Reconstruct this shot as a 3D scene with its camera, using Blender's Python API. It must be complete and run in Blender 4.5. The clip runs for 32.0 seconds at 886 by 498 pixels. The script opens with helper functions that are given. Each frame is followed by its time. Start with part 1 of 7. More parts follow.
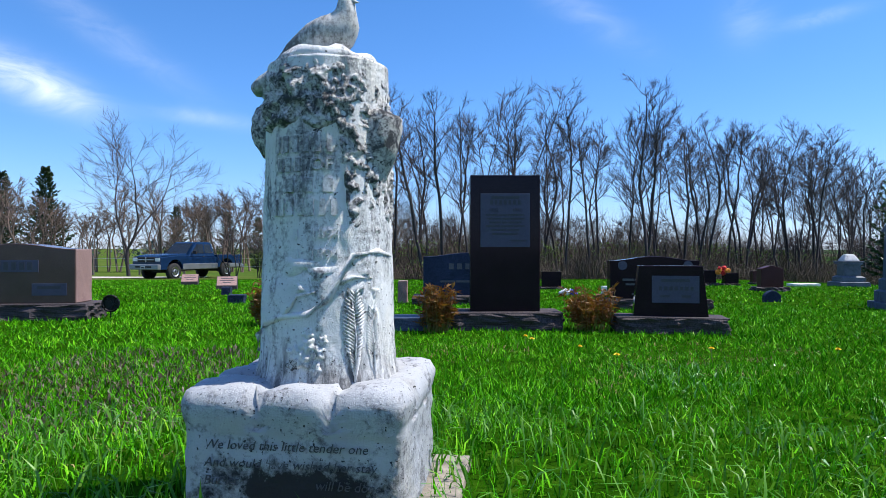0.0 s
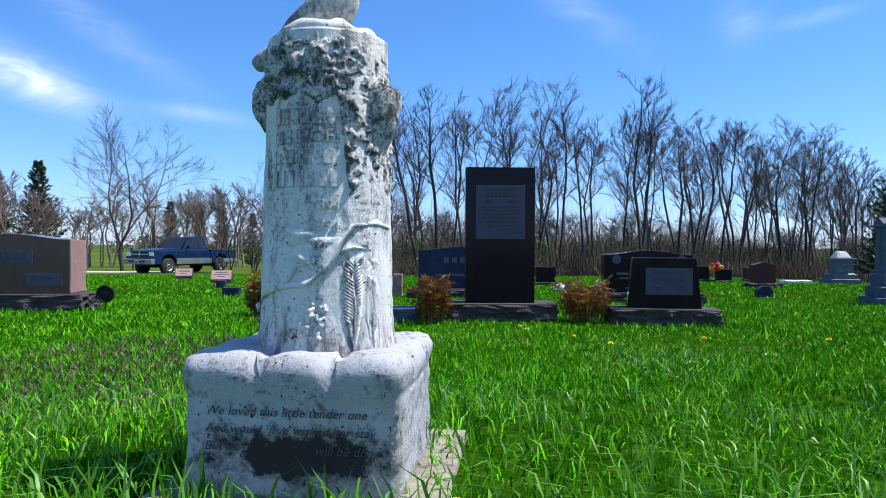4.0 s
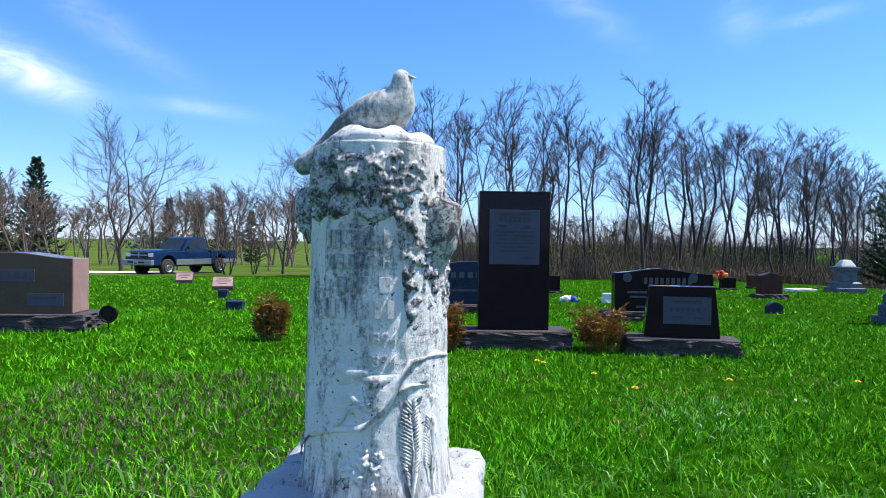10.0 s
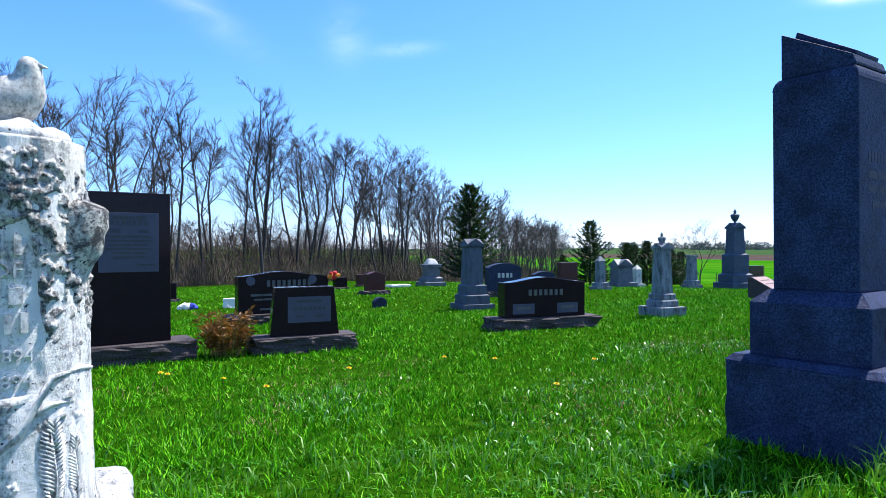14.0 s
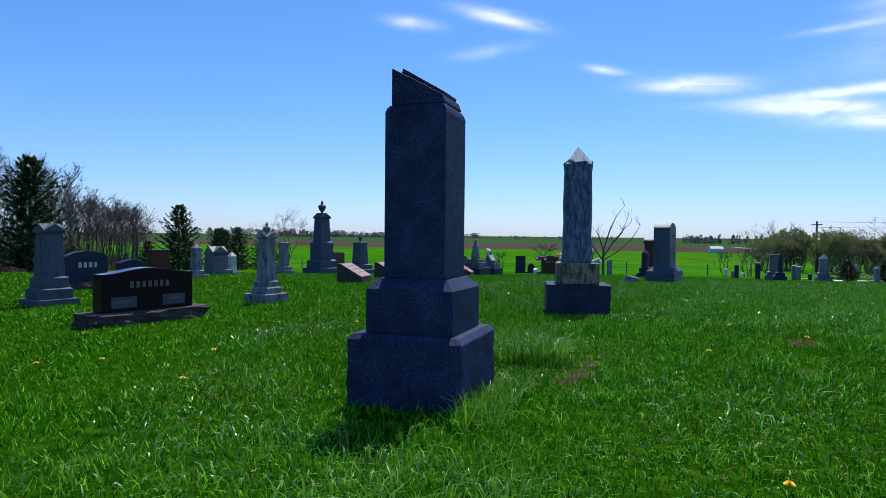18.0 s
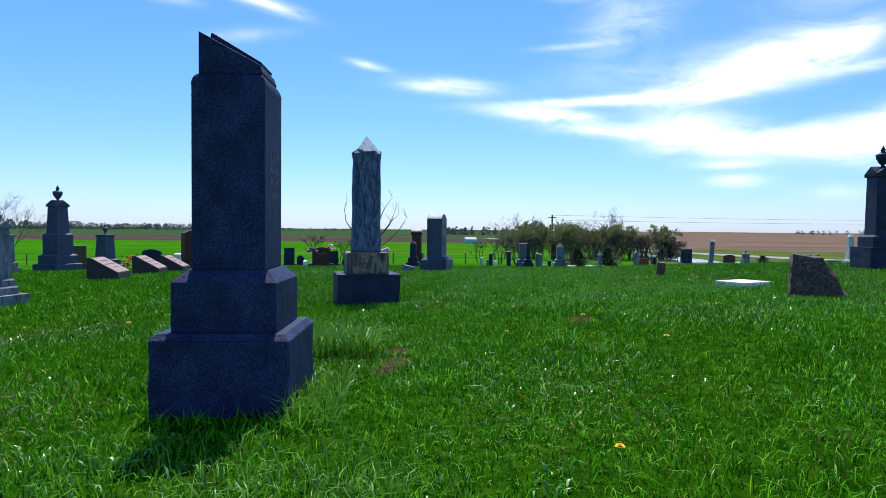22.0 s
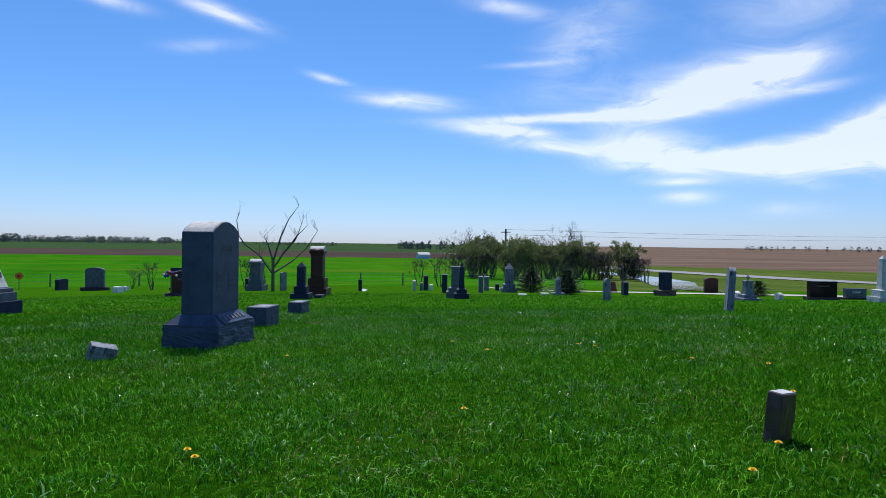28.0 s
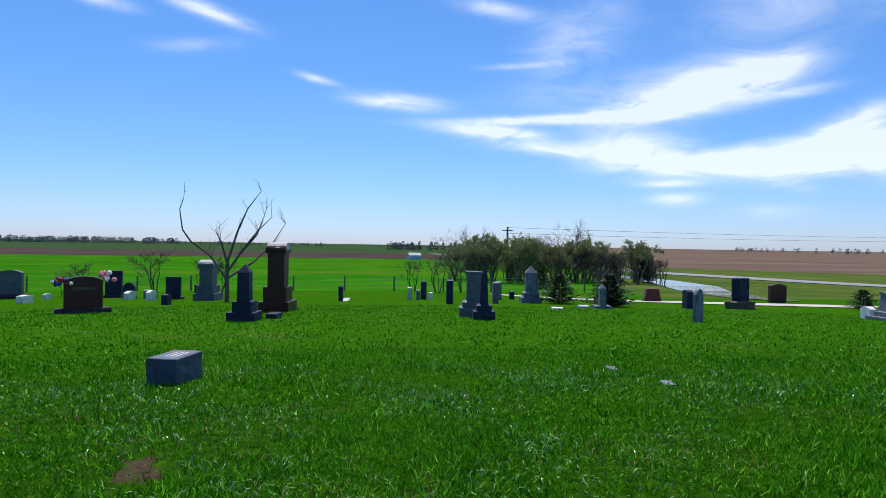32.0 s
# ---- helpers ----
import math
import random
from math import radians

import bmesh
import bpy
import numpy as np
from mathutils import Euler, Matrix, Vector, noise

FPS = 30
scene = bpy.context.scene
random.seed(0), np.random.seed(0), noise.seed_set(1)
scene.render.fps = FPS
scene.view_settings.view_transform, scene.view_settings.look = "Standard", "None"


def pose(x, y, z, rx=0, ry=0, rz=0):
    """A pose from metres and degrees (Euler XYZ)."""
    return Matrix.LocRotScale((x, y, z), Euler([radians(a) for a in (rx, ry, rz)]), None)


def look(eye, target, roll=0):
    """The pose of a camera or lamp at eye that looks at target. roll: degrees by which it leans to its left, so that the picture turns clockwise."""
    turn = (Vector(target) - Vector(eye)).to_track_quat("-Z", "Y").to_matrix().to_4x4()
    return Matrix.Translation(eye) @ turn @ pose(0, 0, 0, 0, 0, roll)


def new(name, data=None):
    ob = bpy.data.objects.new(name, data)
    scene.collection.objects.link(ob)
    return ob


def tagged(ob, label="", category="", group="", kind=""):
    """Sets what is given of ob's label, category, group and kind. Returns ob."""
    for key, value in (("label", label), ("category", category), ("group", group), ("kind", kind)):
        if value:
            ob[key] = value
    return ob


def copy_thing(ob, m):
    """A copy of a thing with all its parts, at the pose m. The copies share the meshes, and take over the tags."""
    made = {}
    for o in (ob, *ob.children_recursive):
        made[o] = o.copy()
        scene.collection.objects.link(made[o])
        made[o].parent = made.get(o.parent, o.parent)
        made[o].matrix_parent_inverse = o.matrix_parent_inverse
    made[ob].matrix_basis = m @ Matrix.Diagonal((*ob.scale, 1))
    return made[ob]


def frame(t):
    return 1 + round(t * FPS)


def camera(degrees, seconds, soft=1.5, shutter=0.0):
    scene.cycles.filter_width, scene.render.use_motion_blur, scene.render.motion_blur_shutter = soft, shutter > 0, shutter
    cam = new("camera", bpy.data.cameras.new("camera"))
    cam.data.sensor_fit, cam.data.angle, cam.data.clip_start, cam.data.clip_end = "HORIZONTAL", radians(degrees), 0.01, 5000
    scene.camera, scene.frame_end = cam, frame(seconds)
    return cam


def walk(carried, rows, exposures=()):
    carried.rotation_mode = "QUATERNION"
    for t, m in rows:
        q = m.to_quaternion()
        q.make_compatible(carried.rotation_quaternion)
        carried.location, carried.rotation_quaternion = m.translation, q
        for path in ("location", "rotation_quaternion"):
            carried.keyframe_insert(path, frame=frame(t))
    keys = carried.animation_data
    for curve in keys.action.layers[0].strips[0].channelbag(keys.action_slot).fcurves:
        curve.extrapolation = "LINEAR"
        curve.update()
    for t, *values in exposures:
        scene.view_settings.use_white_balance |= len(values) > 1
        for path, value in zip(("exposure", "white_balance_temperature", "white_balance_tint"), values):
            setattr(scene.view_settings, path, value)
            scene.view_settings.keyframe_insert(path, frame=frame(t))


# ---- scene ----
EXPOSURES = [(0, 0.45), (5, 0.6), (7, 0.75), (8.5, 0.66), (10, 0.68), (12, 0.78), (13, 0.86), (14, 0.92), (16, 0.95), (18, 0.08), (19, 0.05), (20, 0.2), (21, 0.28), (22, 0.3), (23, 0.3), (24, 0.42), (25, 0.08), (25.5, -0.03), (28, -0.11), (32, -0.03)]  # seconds, stops
cam = camera(70.1, 32.0, soft=0.5)
PATH = [  # seconds, place, turn
    (0.0, -0.058, 0.059, 0.708, 90.08, -0.05, -0.28),
    (0.5, -0.064, 0.033, 0.671, 90.08, -0.08, -0.31),
    (1.0, -0.071, 0.010, 0.651, 90.07, 0.03, -0.31),
    (1.5, -0.099, 0.043, 0.626, 90.34, 0.09, -0.83),
    (2.0, -0.140, 0.080, 0.611, 90.21, -0.20, -1.35),
    (2.5, -0.147, 0.070, 0.612, 89.91, -0.04, -0.88),
    (3.0, -0.144, 0.051, 0.623, 89.87, -0.09, -0.89),
    (3.5, -0.108, 0.030, 0.620, 89.90, -0.19, -0.82),
    (4.0, -0.066, 0.038, 0.654, 89.83, -0.33, -0.78),
    (4.5, -0.068, 0.086, 0.797, 89.60, -0.51, -0.76),
    (6.5, -0.163, -0.009, 0.939, 89.07, -1.11, -0.98),
    (7.0, -0.129, 0.014, 0.941, 89.14, -1.04, -0.92),
    (7.5, -0.078, 0.009, 0.931, 89.27, -0.98, -0.73),
    (8.0, -0.048, -0.014, 0.951, 89.21, -0.85, -0.71),
    (8.5, -0.044, -0.016, 0.956, 89.17, -0.77, -0.64),
    (9.0, -0.091, 0.015, 0.944, 89.28, -0.92, -0.76),
    (9.5, -0.135, 0.090, 0.933, 89.29, -0.75, -0.73),
    (10.0, -0.198, 0.175, 0.918, 89.51, -0.73, -0.94),
    (10.5, -0.242, 0.244, 0.920, 89.65, -0.81, -0.74),
    (11.0, -0.253, 0.255, 0.925, 89.88, -0.81, -0.09),
    (11.5, -0.243, 0.257, 0.919, 90.16, -0.85, 0.68),
    (12.0, -0.202, 0.245, 0.939, 90.23, -0.82, -5.98),
    (12.5, -0.198, 0.214, 0.943, 90.13, -1.59, -20.30),
    (13.0, -0.234, 0.134, 0.928, 90.11, -1.36, -29.20),
    (13.5, -0.257, 0.083, 0.906, 90.13, -0.32, -31.72),
    (15.5, -0.512, 0.085, 0.967, 89.26, -0.56, -49.93),
    (16.0, -0.554, 0.114, 0.971, 89.03, -0.78, -54.98),
    (16.5, -0.555, 0.119, 0.977, 88.92, -0.10, -59.62),
    (17.0, -0.585, 0.114, 0.985, 88.73, 0.03, -63.72),
    (17.5, -0.577, 0.142, 0.980, 88.67, -0.22, -67.51),
    (18.0, -0.618, 0.144, 0.960, 88.85, -0.57, -70.78),
    (18.5, -0.623, 0.102, 0.966, 88.83, -0.30, -73.31),
    (19.0, -0.603, 0.077, 0.987, 88.83, -0.21, -75.76),
    (19.5, -0.585, 0.061, 1.005, 88.65, -0.00, -78.18),
    (20.0, -0.559, 0.126, 0.978, 88.91, -0.21, -81.59),
    (20.5, -0.590, 0.215, 0.967, 88.93, -0.60, -84.93),
    (21.0, -0.582, 0.301, 0.948, 88.81, -0.59, -87.72),
    (21.5, -0.547, 0.368, 0.923, 88.58, -0.54, -89.53),
    (22.0, -0.526, 0.490, 0.928, 88.30, -0.52, -91.80),
    (22.5, -0.457, 0.612, 0.941, 88.39, -0.69, -93.19),
    (23.0, -0.261, 0.665, 0.918, 88.91, -0.90, -93.35),
    (23.5, -0.041, 0.547, 0.908, 89.63, -1.11, -92.68),
    (24.0, 0.267, 0.364, 0.919, 89.85, -1.71, -94.24),
    (24.5, 0.570, -0.058, 0.950, 89.43, -1.95, -94.66),
    (25.0, 1.076, -0.550, 0.962, 88.62, -1.75, -96.43),
    (25.5, 1.914, -1.018, 0.947, 88.32, -1.55, -96.81),
    (27.5, 7.372, -2.128, 1.082, 89.71, -0.65, -95.34),
    (28.0, 8.813, -2.104, 1.122, 89.63, -0.75, -95.49),
    (28.5, 10.260, -2.078, 1.195, 89.62, -0.86, -95.57),
    (29.0, 11.671, -2.147, 1.189, 89.61, -0.91, -95.63),
    (29.5, 12.960, -2.258, 1.149, 89.58, -0.84, -95.69),
    (30.0, 14.124, -2.339, 1.149, 89.61, -0.83, -95.78),
    (30.5, 15.142, -2.337, 1.127, 89.59, -0.82, -95.92),
    (31.0, 16.066, -2.248, 1.090, 89.59, -0.83, -96.10),
    (31.5, 16.723, -2.145, 1.055, 89.51, -0.87, -96.25),
    (32.0, 17.070, -2.229, 0.946, 89.73, -0.87, -96.44),
]
walk(cam, [(t, pose(*p)) for t, *p in PATH], EXPOSURES)
# ---- light ----
SUN_TO = Vector((0.485, 0.02, 0.875)).normalized()
SKY_STRENGTH, SUN_STRENGTH = 0.13, 5.2
world = bpy.data.worlds.new("sky")
scene.world = world
world.use_nodes = True


def sky_nodes():
    nt = world.node_tree
    nt.nodes.clear()
    n, l = nt.nodes.new, nt.links.new
    out, back = n("ShaderNodeOutputWorld"), n("ShaderNodeBackground")
    sky = n("ShaderNodeTexSky")
    sky.sky_type, sky.sun_disc = "NISHITA", False
    sky.sun_elevation = math.asin(SUN_TO.z)
    sky.sun_rotation = math.atan2(SUN_TO.x, SUN_TO.y)
    sky.altitude, sky.air_density, sky.dust_density, sky.ozone_density = 300, 1.0, 0.25, 4.0
    back.inputs["Strength"].default_value = SKY_STRENGTH
    hue = n("ShaderNodeHueSaturation")
    hue.inputs["Saturation"].default_value = 1.14
    tint = n("ShaderNodeMix")
    tint.data_type, tint.blend_type = "RGBA", "MULTIPLY"
    tint.inputs["Factor"].default_value = 1.0
    tint.inputs["B"].default_value = (0.87, 0.985, 1.16, 1)
    l(sky.outputs[0], tint.inputs["A"])
    l(tint.outputs["Result"], hue.inputs["Color"])
    # thin clouds: streaks of noise inside soft ovals on the sky's sphere
    coord = n("ShaderNodeTexCoord")
    sep = n("ShaderNodeSeparateXYZ")
    l(coord.outputs["Generated"], sep.inputs[0])

    def m(op, a, b=None, c=None):
        k = n("ShaderNodeMath")
        k.operation = op
        for i, v in enumerate((a, b, c)):
            if v is None:
                continue
            if isinstance(v, (int, float)):
                k.inputs[i].default_value = v
            else:
                l(v, k.inputs[i])
        return k.outputs[0]

    x, y, z = sep.outputs
    azim = m("MULTIPLY", m("ARCTAN2", x, y), 57.296)      # degrees to the right of +y
    elev = m("MULTIPLY", m("ARCSINE", z), 57.296)
    comb = n("ShaderNodeCombineXYZ")
    l(m("MULTIPLY", azim, 0.055), comb.inputs[0])
    l(m("MULTIPLY", elev, 0.16), comb.inputs[1])
    warp = n("ShaderNodeTexNoise")
    warp.inputs["Scale"].default_value, warp.inputs["Detail"].default_value = 2.6, 9
    warp.inputs["Roughness"].default_value, warp.inputs["Distortion"].default_value = 0.6, 0.9
    l(comb.outputs[0], warp.inputs["Vector"])
    total = None
    # azimuth, elevation, half width, half height, tilt, strength
    for a, e, w, h, tilt, s in CLOUDS:
        ca, sa = math.cos(radians(tilt)), math.sin(radians(tilt))
        da, de = m("SUBTRACT", azim, a), m("SUBTRACT", elev, e)
        u = m("DIVIDE", m("ADD", m("MULTIPLY", da, ca), m("MULTIPLY", de, sa)), w)
        v = m("DIVIDE", m("SUBTRACT", m("MULTIPLY", de, ca), m("MULTIPLY", da, sa)), h)
        r2 = m("ADD", m("MULTIPLY", u, u), m("MULTIPLY", v, v))
        g = m("MULTIPLY", m("EXPONENT", m("MULTIPLY", r2, -1.0)), s)
        total = g if total is None else m("ADD", total, g)
    amount = m("MULTIPLY", total, m("MAXIMUM", m("SUBTRACT", m("MULTIPLY", warp.outputs["Fac"], 3.0), 0.68), 0.0))
    clamp = n("ShaderNodeClamp")
    clamp.inputs["Max"].default_value = 0.66
    l(amount, clamp.inputs["Value"])
    mix = n("ShaderNodeMix")
    mix.data_type = "RGBA"
    l(clamp.outputs[0], mix.inputs["Factor"])
    # clear air: the band above the horizon stays blue instead of yellowing
    low = m("EXPONENT", m("MULTIPLY", m("MAXIMUM", elev, 0.0), -0.13))
    band = n("ShaderNodeMix")
    band.data_type, band.blend_type = "RGBA", "MULTIPLY"
    l(low, band.inputs["Factor"])
    l(hue.outputs[0], band.inputs["A"])
    band.inputs["B"].default_value = (0.68, 0.70, 0.94, 1)
    l(band.outputs["Result"], mix.inputs["A"])
    mix.inputs["B"].default_value = (9.0, 9.3, 9.8, 1)
    l(mix.outputs["Result"], back.inputs["Color"])
    l(back.outputs[0], out.inputs[0])


# azimuth, elevation, half width, half height, tilt, strength
CLOUDS = [
    (118.6, 13.4, 5.3, 1.5, 12, 1.2), (123.2, 13.9, 3.3, 1.05, 12, 0.9), (114.6, 12.1, 4.5, 1.0, 8, 1.0), (125.2, 12.4, 2.7, 0.4, 5, 0.5), (106.5, 11.3, 8.7, 0.37, 1, 0.9),
    (100.5, 10.3, 4.2, 0.48, -4, 1.0), (106.6, 8.7, 5.6, 0.63, -6, 0.6), (113.8, 8.4, 3.9, 1.4, -8, 1.0), (120.4, 7.3, 8.0, 0.9, 0, 1.2), (126.5, 7.6, 5.3, 1.25, 8, 1.1),
    (129.4, 9.7, 2.6, 0.95, 22, 0.8), (131.1, 7.7, 3.4, 1.5, 10, 1.0), (136, 8.1, 5.9, 1.6, 5, 0.8), (115.9, 5.6, 2.4, 0.3, 0, 0.6), (116.6, 4.3, 1.9, 0.5, 0, 0.55),
    (124.2, 3.2, 2.7, 0.57, 0, 0.2), (125.7, 5.2, 2.2, 0.47, -10, 0.2), (107.9, 17.8, 4.2, 2.3, 30, 0.35), (103.5, 15.9, 3.2, 0.25, 2, 0.35), (100.9, 20.5, 3.3, 0.64, -10, 0.45),
    (109.4, 13.5, 7.2, 1.3, 5, 0.2), (85.5, 14.2, 1.7, 0.32, -12, 0.6), (92.3, 12.7, 3.7, 0.59, -4, 0.9), (75.7, 18.9, 3.2, 0.51, -12, 0.85), (74.8, 16.2, 3.0, 0.5, 8, 0.25),
    (68.0, 18.5, 2.2, 0.48, -5, 0.4), (128, 20, 9, 2.5, 10, 0.3),
    (-33, 12.6, 4.2, 1.3, -18, 0.55), (-20, 11.0, 4, 0.6, -4, 0.13), (26, 18.5, 1.6, 2.0, 0, 0.09), (13, 20, 5, 1.2, -30, 0.09), (-28, 17, 7, 1.2, -30, 0.09), (31, 17.5, 2.5, 0.5, 5, 0.14),
    (-60, 22, 14, 4, 5, 0.5), (180, 35, 30, 8, 10, 0.6), (-140, 28, 30, 8, -8, 0.6),
]
sky_nodes()
sun = new("sun", bpy.data.lights.new("sun", "SUN"))
sun.data.energy, sun.data.angle, sun.data.color = SUN_STRENGTH, radians(0.53), (1.0, 0.955, 0.89)
sun.matrix_world = look(SUN_TO * 60, (0, 0, 0))


# ---- materials ----
def shader(name):
    mat = bpy.data.materials.new(name)
    mat.use_nodes = True
    nt = mat.node_tree
    return mat, nt, nt.nodes["Principled BSDF"], nt.nodes.new, nt.links.new


def noise_node(nt, vec, scale, detail=6, rough=0.6, distort=0.0):
    k = nt.nodes.new("ShaderNodeTexNoise")
    k.inputs["Scale"].default_value, k.inputs["Detail"].default_value = scale, detail
    k.inputs["Roughness"].default_value, k.inputs["Distortion"].default_value = rough, distort
    nt.links.new(vec, k.inputs["Vector"])
    return k.outputs["Fac"]


def ramp_node(nt, fac, stops):
    k = nt.nodes.new("ShaderNodeValToRGB")
    el = k.color_ramp.elements
    while len(el) < len(stops):
        el.new(0.5)
    for e, (p, c) in zip(el, stops):
        e.position, e.color = p, (*c, 1) if len(c) == 3 else c
    nt.links.new(fac, k.inputs["Fac"])
    return k.outputs["Color"]


def grey(v):
    return (v, v, v)


def mix_node(nt, fac, a, b, mode="MIX"):
    k = nt.nodes.new("ShaderNodeMix")
    k.data_type, k.blend_type = "RGBA", mode
    for key, v in (("Factor", fac), ("A", a), ("B", b)):
        if isinstance(v, (int, float)):
            k.inputs[key].default_value = v
        elif isinstance(v, tuple):
            k.inputs[key].default_value = (*v, 1) if len(v) == 3 else v
        else:
            nt.links.new(v, k.inputs[key])
    return k.outputs["Result"]


def bump_node(nt, height, strength, distance, bsdf):
    k = nt.nodes.new("ShaderNodeBump")
    k.inputs["Strength"].default_value, k.inputs["Distance"].default_value = strength, distance
    nt.links.new(height, k.inputs["Height"])
    nt.links.new(k.outputs[0], bsdf.inputs["Normal"])


def coords(nt, world_space=False):
    if world_space:
        return nt.nodes.new("ShaderNodeNewGeometry").outputs["Position"]
    return nt.nodes.new("ShaderNodeTexCoord").outputs["Object"]


def granite(name, dark, light, rough=0.15, fine=260.0, bump=0.0, stain=0.25, gloss=0.4):
    """Speckled stone: crystals at millimetre scale, cloudy tone at hand scale; rough or polished."""
    mat, nt, b, n, l = shader(name)
    v = coords(nt)
    speck = noise_node(nt, v, fine, 3, 0.75)
    tone = ramp_node(nt, speck, [(0.35, dark), (0.52, tuple((p + q) / 2 for p, q in zip(dark, light))), (0.68, light)])
    cloud = noise_node(nt, v, 5.0, 5, 0.65)
    tone = mix_node(nt, stain, tone, ramp_node(nt, cloud, [(0.3, grey(0.45)), (0.7, grey(1.35))]), "MULTIPLY")
    l(tone, b.inputs["Base Color"])
    b.inputs["Roughness"].default_value, b.inputs["Specular IOR Level"].default_value = rough, gloss
    if rough < 0.35:
        r = ramp_node(nt, cloud, [(0.25, grey(rough * 0.7)), (0.8, grey(min(1, rough * 2.0)))])
        l(r, b.inputs["Roughness"])
    if bump:
        bump_node(nt, noise_node(nt, v, 45.0, 6, 0.7), bump, 0.01, b)
    return mat


def marble(name, white, grime, amount=0.5, scale=6.0, rough=0.75, bump=0.5, streak=True, specks=0.0):
    """Old white stone with lichen and black grime in blotches and runs."""
    mat, nt, b, n, l = shader(name)
    v = coords(nt)
    mp = n("ShaderNodeMapping")
    mp.inputs["Scale"].default_value = (1.6, 1.6, 0.45 if streak else 1.6)
    l(v, mp.inputs["Vector"])
    big = noise_node(nt, mp.outputs[0], scale, 9, 0.68, 0.7)
    small = noise_node(nt, v, scale * 9, 5, 0.7)
    mask = mix_node(nt, 0.38, big, small)
    grimed = ramp_node(nt, mask, [(0.62 - amount * 0.3, grey(0)), (0.74 - amount * 0.3, grey(1))])
    base = mix_node(nt, noise_node(nt, v, 14, 6, 0.6), tuple(0.72 * c for c in white), tuple(min(1, 1.1 * c) for c in white))
    warm = ramp_node(nt, noise_node(nt, v, 3.0, 4), [(0.5, (1, 1, 1)), (0.75, (0.93, 0.86, 0.72))])
    base = mix_node(nt, 1.0, base, warm, "MULTIPLY")
    tone = mix_node(nt, grimed, base, grime)
    if specks:
        dots = ramp_node(nt, noise_node(nt, v, 120, 2, 0.5), [(0.70 - 0.1 * specks, grey(0)), (0.73 - 0.1 * specks, grey(1))])
        tone = mix_node(nt, dots, tone, (0.02, 0.02, 0.024))
    l(tone, b.inputs["Base Color"])
    b.inputs["Roughness"].default_value = rough
    bump_node(nt, mix_node(nt, 0.5, noise_node(nt, v, 60, 8, 0.75), big), bump, 0.012, b)
    return mat


def plain(name, colour, rough=0.6, metal=0.0, scale=30.0, vary=0.25, bump=0.0, island=False):
    mat, nt, b, n, l = shader(name)
    v = coords(nt)
    f = noise_node(nt, v, scale, 5, 0.6)
    c = ramp_node(nt, f, [(0.3, tuple(k * (1 - vary) for k in colour)), (0.7, tuple(min(1, k * (1 + vary)) for k in colour))])
    if island:
        g = n("ShaderNodeNewGeometry")
        c = mix_node(nt, 0.6, c, ramp_node(nt, g.outputs["Random Per Island"], [(0, grey(0.55)), (1, grey(1.5))]), "MULTIPLY")
    l(c, b.inputs["Base Color"])
    b.inputs["Roughness"].default_value, b.inputs["Metallic"].default_value = rough, metal
    if bump:
        bump_node(nt, f, bump, 0.01, b)
    return mat


def leafy(name, stops, trans=0.22, rough=0.42, gloss=0.3):
    """Blades and leaves: each its own shade, light shining through."""
    mat, nt, b, n, l = shader(name)
    g = n("ShaderNodeNewGeometry")
    patch = noise_node(nt, g.outputs["Position"], 1.3, 6, 0.65)
    pick = mix_node(nt, 0.45, g.outputs["Random Per Island"], patch)
    c = ramp_node(nt, pick, stops)
    l(c, b.inputs["Base Color"])
    b.inputs["Roughness"].default_value, b.inputs["Specular IOR Level"].default_value = rough, gloss
    tr, mx = n("ShaderNodeBsdfTranslucent"), n("ShaderNodeMixShader")
    l(mix_node(nt, 1.0, c, (1.3, 1.35, 0.6), "MULTIPLY"), tr.inputs["Color"])
    mx.inputs["Fac"].default_value = trans
    out = nt.nodes["Material Output"]
    l(b.outputs[0], mx.inputs[1]), l(tr.outputs[0], mx.inputs[2]), l(mx.outputs[0], out.inputs["Surface"])
    return mat


M = {}
M["white_marble"] = marble("weathered_marble", (0.80, 0.79, 0.77), (0.035, 0.036, 0.04), 0.30, 7.0)
M["stump_marble"] = marble("lichened_marble", (0.75, 0.755, 0.75), (0.13, 0.13, 0.14), 0.44, 12.0, bump=0.9, specks=0.15)
M["faded_ink"] = plain("faded_incised_lettering", (0.075, 0.075, 0.08), 0.9)
M["stained_marble"] = marble("stained_marble", (0.66, 0.655, 0.64), (0.055, 0.055, 0.06), 0.62, 17.0, bump=1.0, streak=False, specks=0.5)
M["grey_marble"] = marble("grey_marble", (0.20, 0.23, 0.28), (0.03, 0.035, 0.045), 0.5, 9.0)
# letters greyer than the trunk, standing in for the shadows of their relief
M["letter_marble"] = marble("shade_greyed_lettering", (0.68, 0.68, 0.675), (0.18, 0.18, 0.19), 0.5, 12.0)
M["bud_twig"] = plain("olive_grey_twigs", (0.12, 0.108, 0.08), 0.9, 0, 12, 0.35, 0, True)
M["trunk_marble"] = marble("veined_blue_grey_marble", (0.135, 0.195, 0.33), (0.018, 0.027, 0.055), 0.62, 14.0)
M["blue_marble"] = marble("blue_grey_marble", (0.065, 0.085, 0.13), (0.02, 0.024, 0.036), 0.4, 8.0)
M["pale_stone"] = marble("pale_stone", (0.52, 0.53, 0.54), (0.10, 0.10, 0.10), 0.35, 8.0)
M["orange_marble"] = marble("iron_stained_marble", (0.34, 0.24, 0.16), (0.03, 0.03, 0.04), 0.62, 7.0)
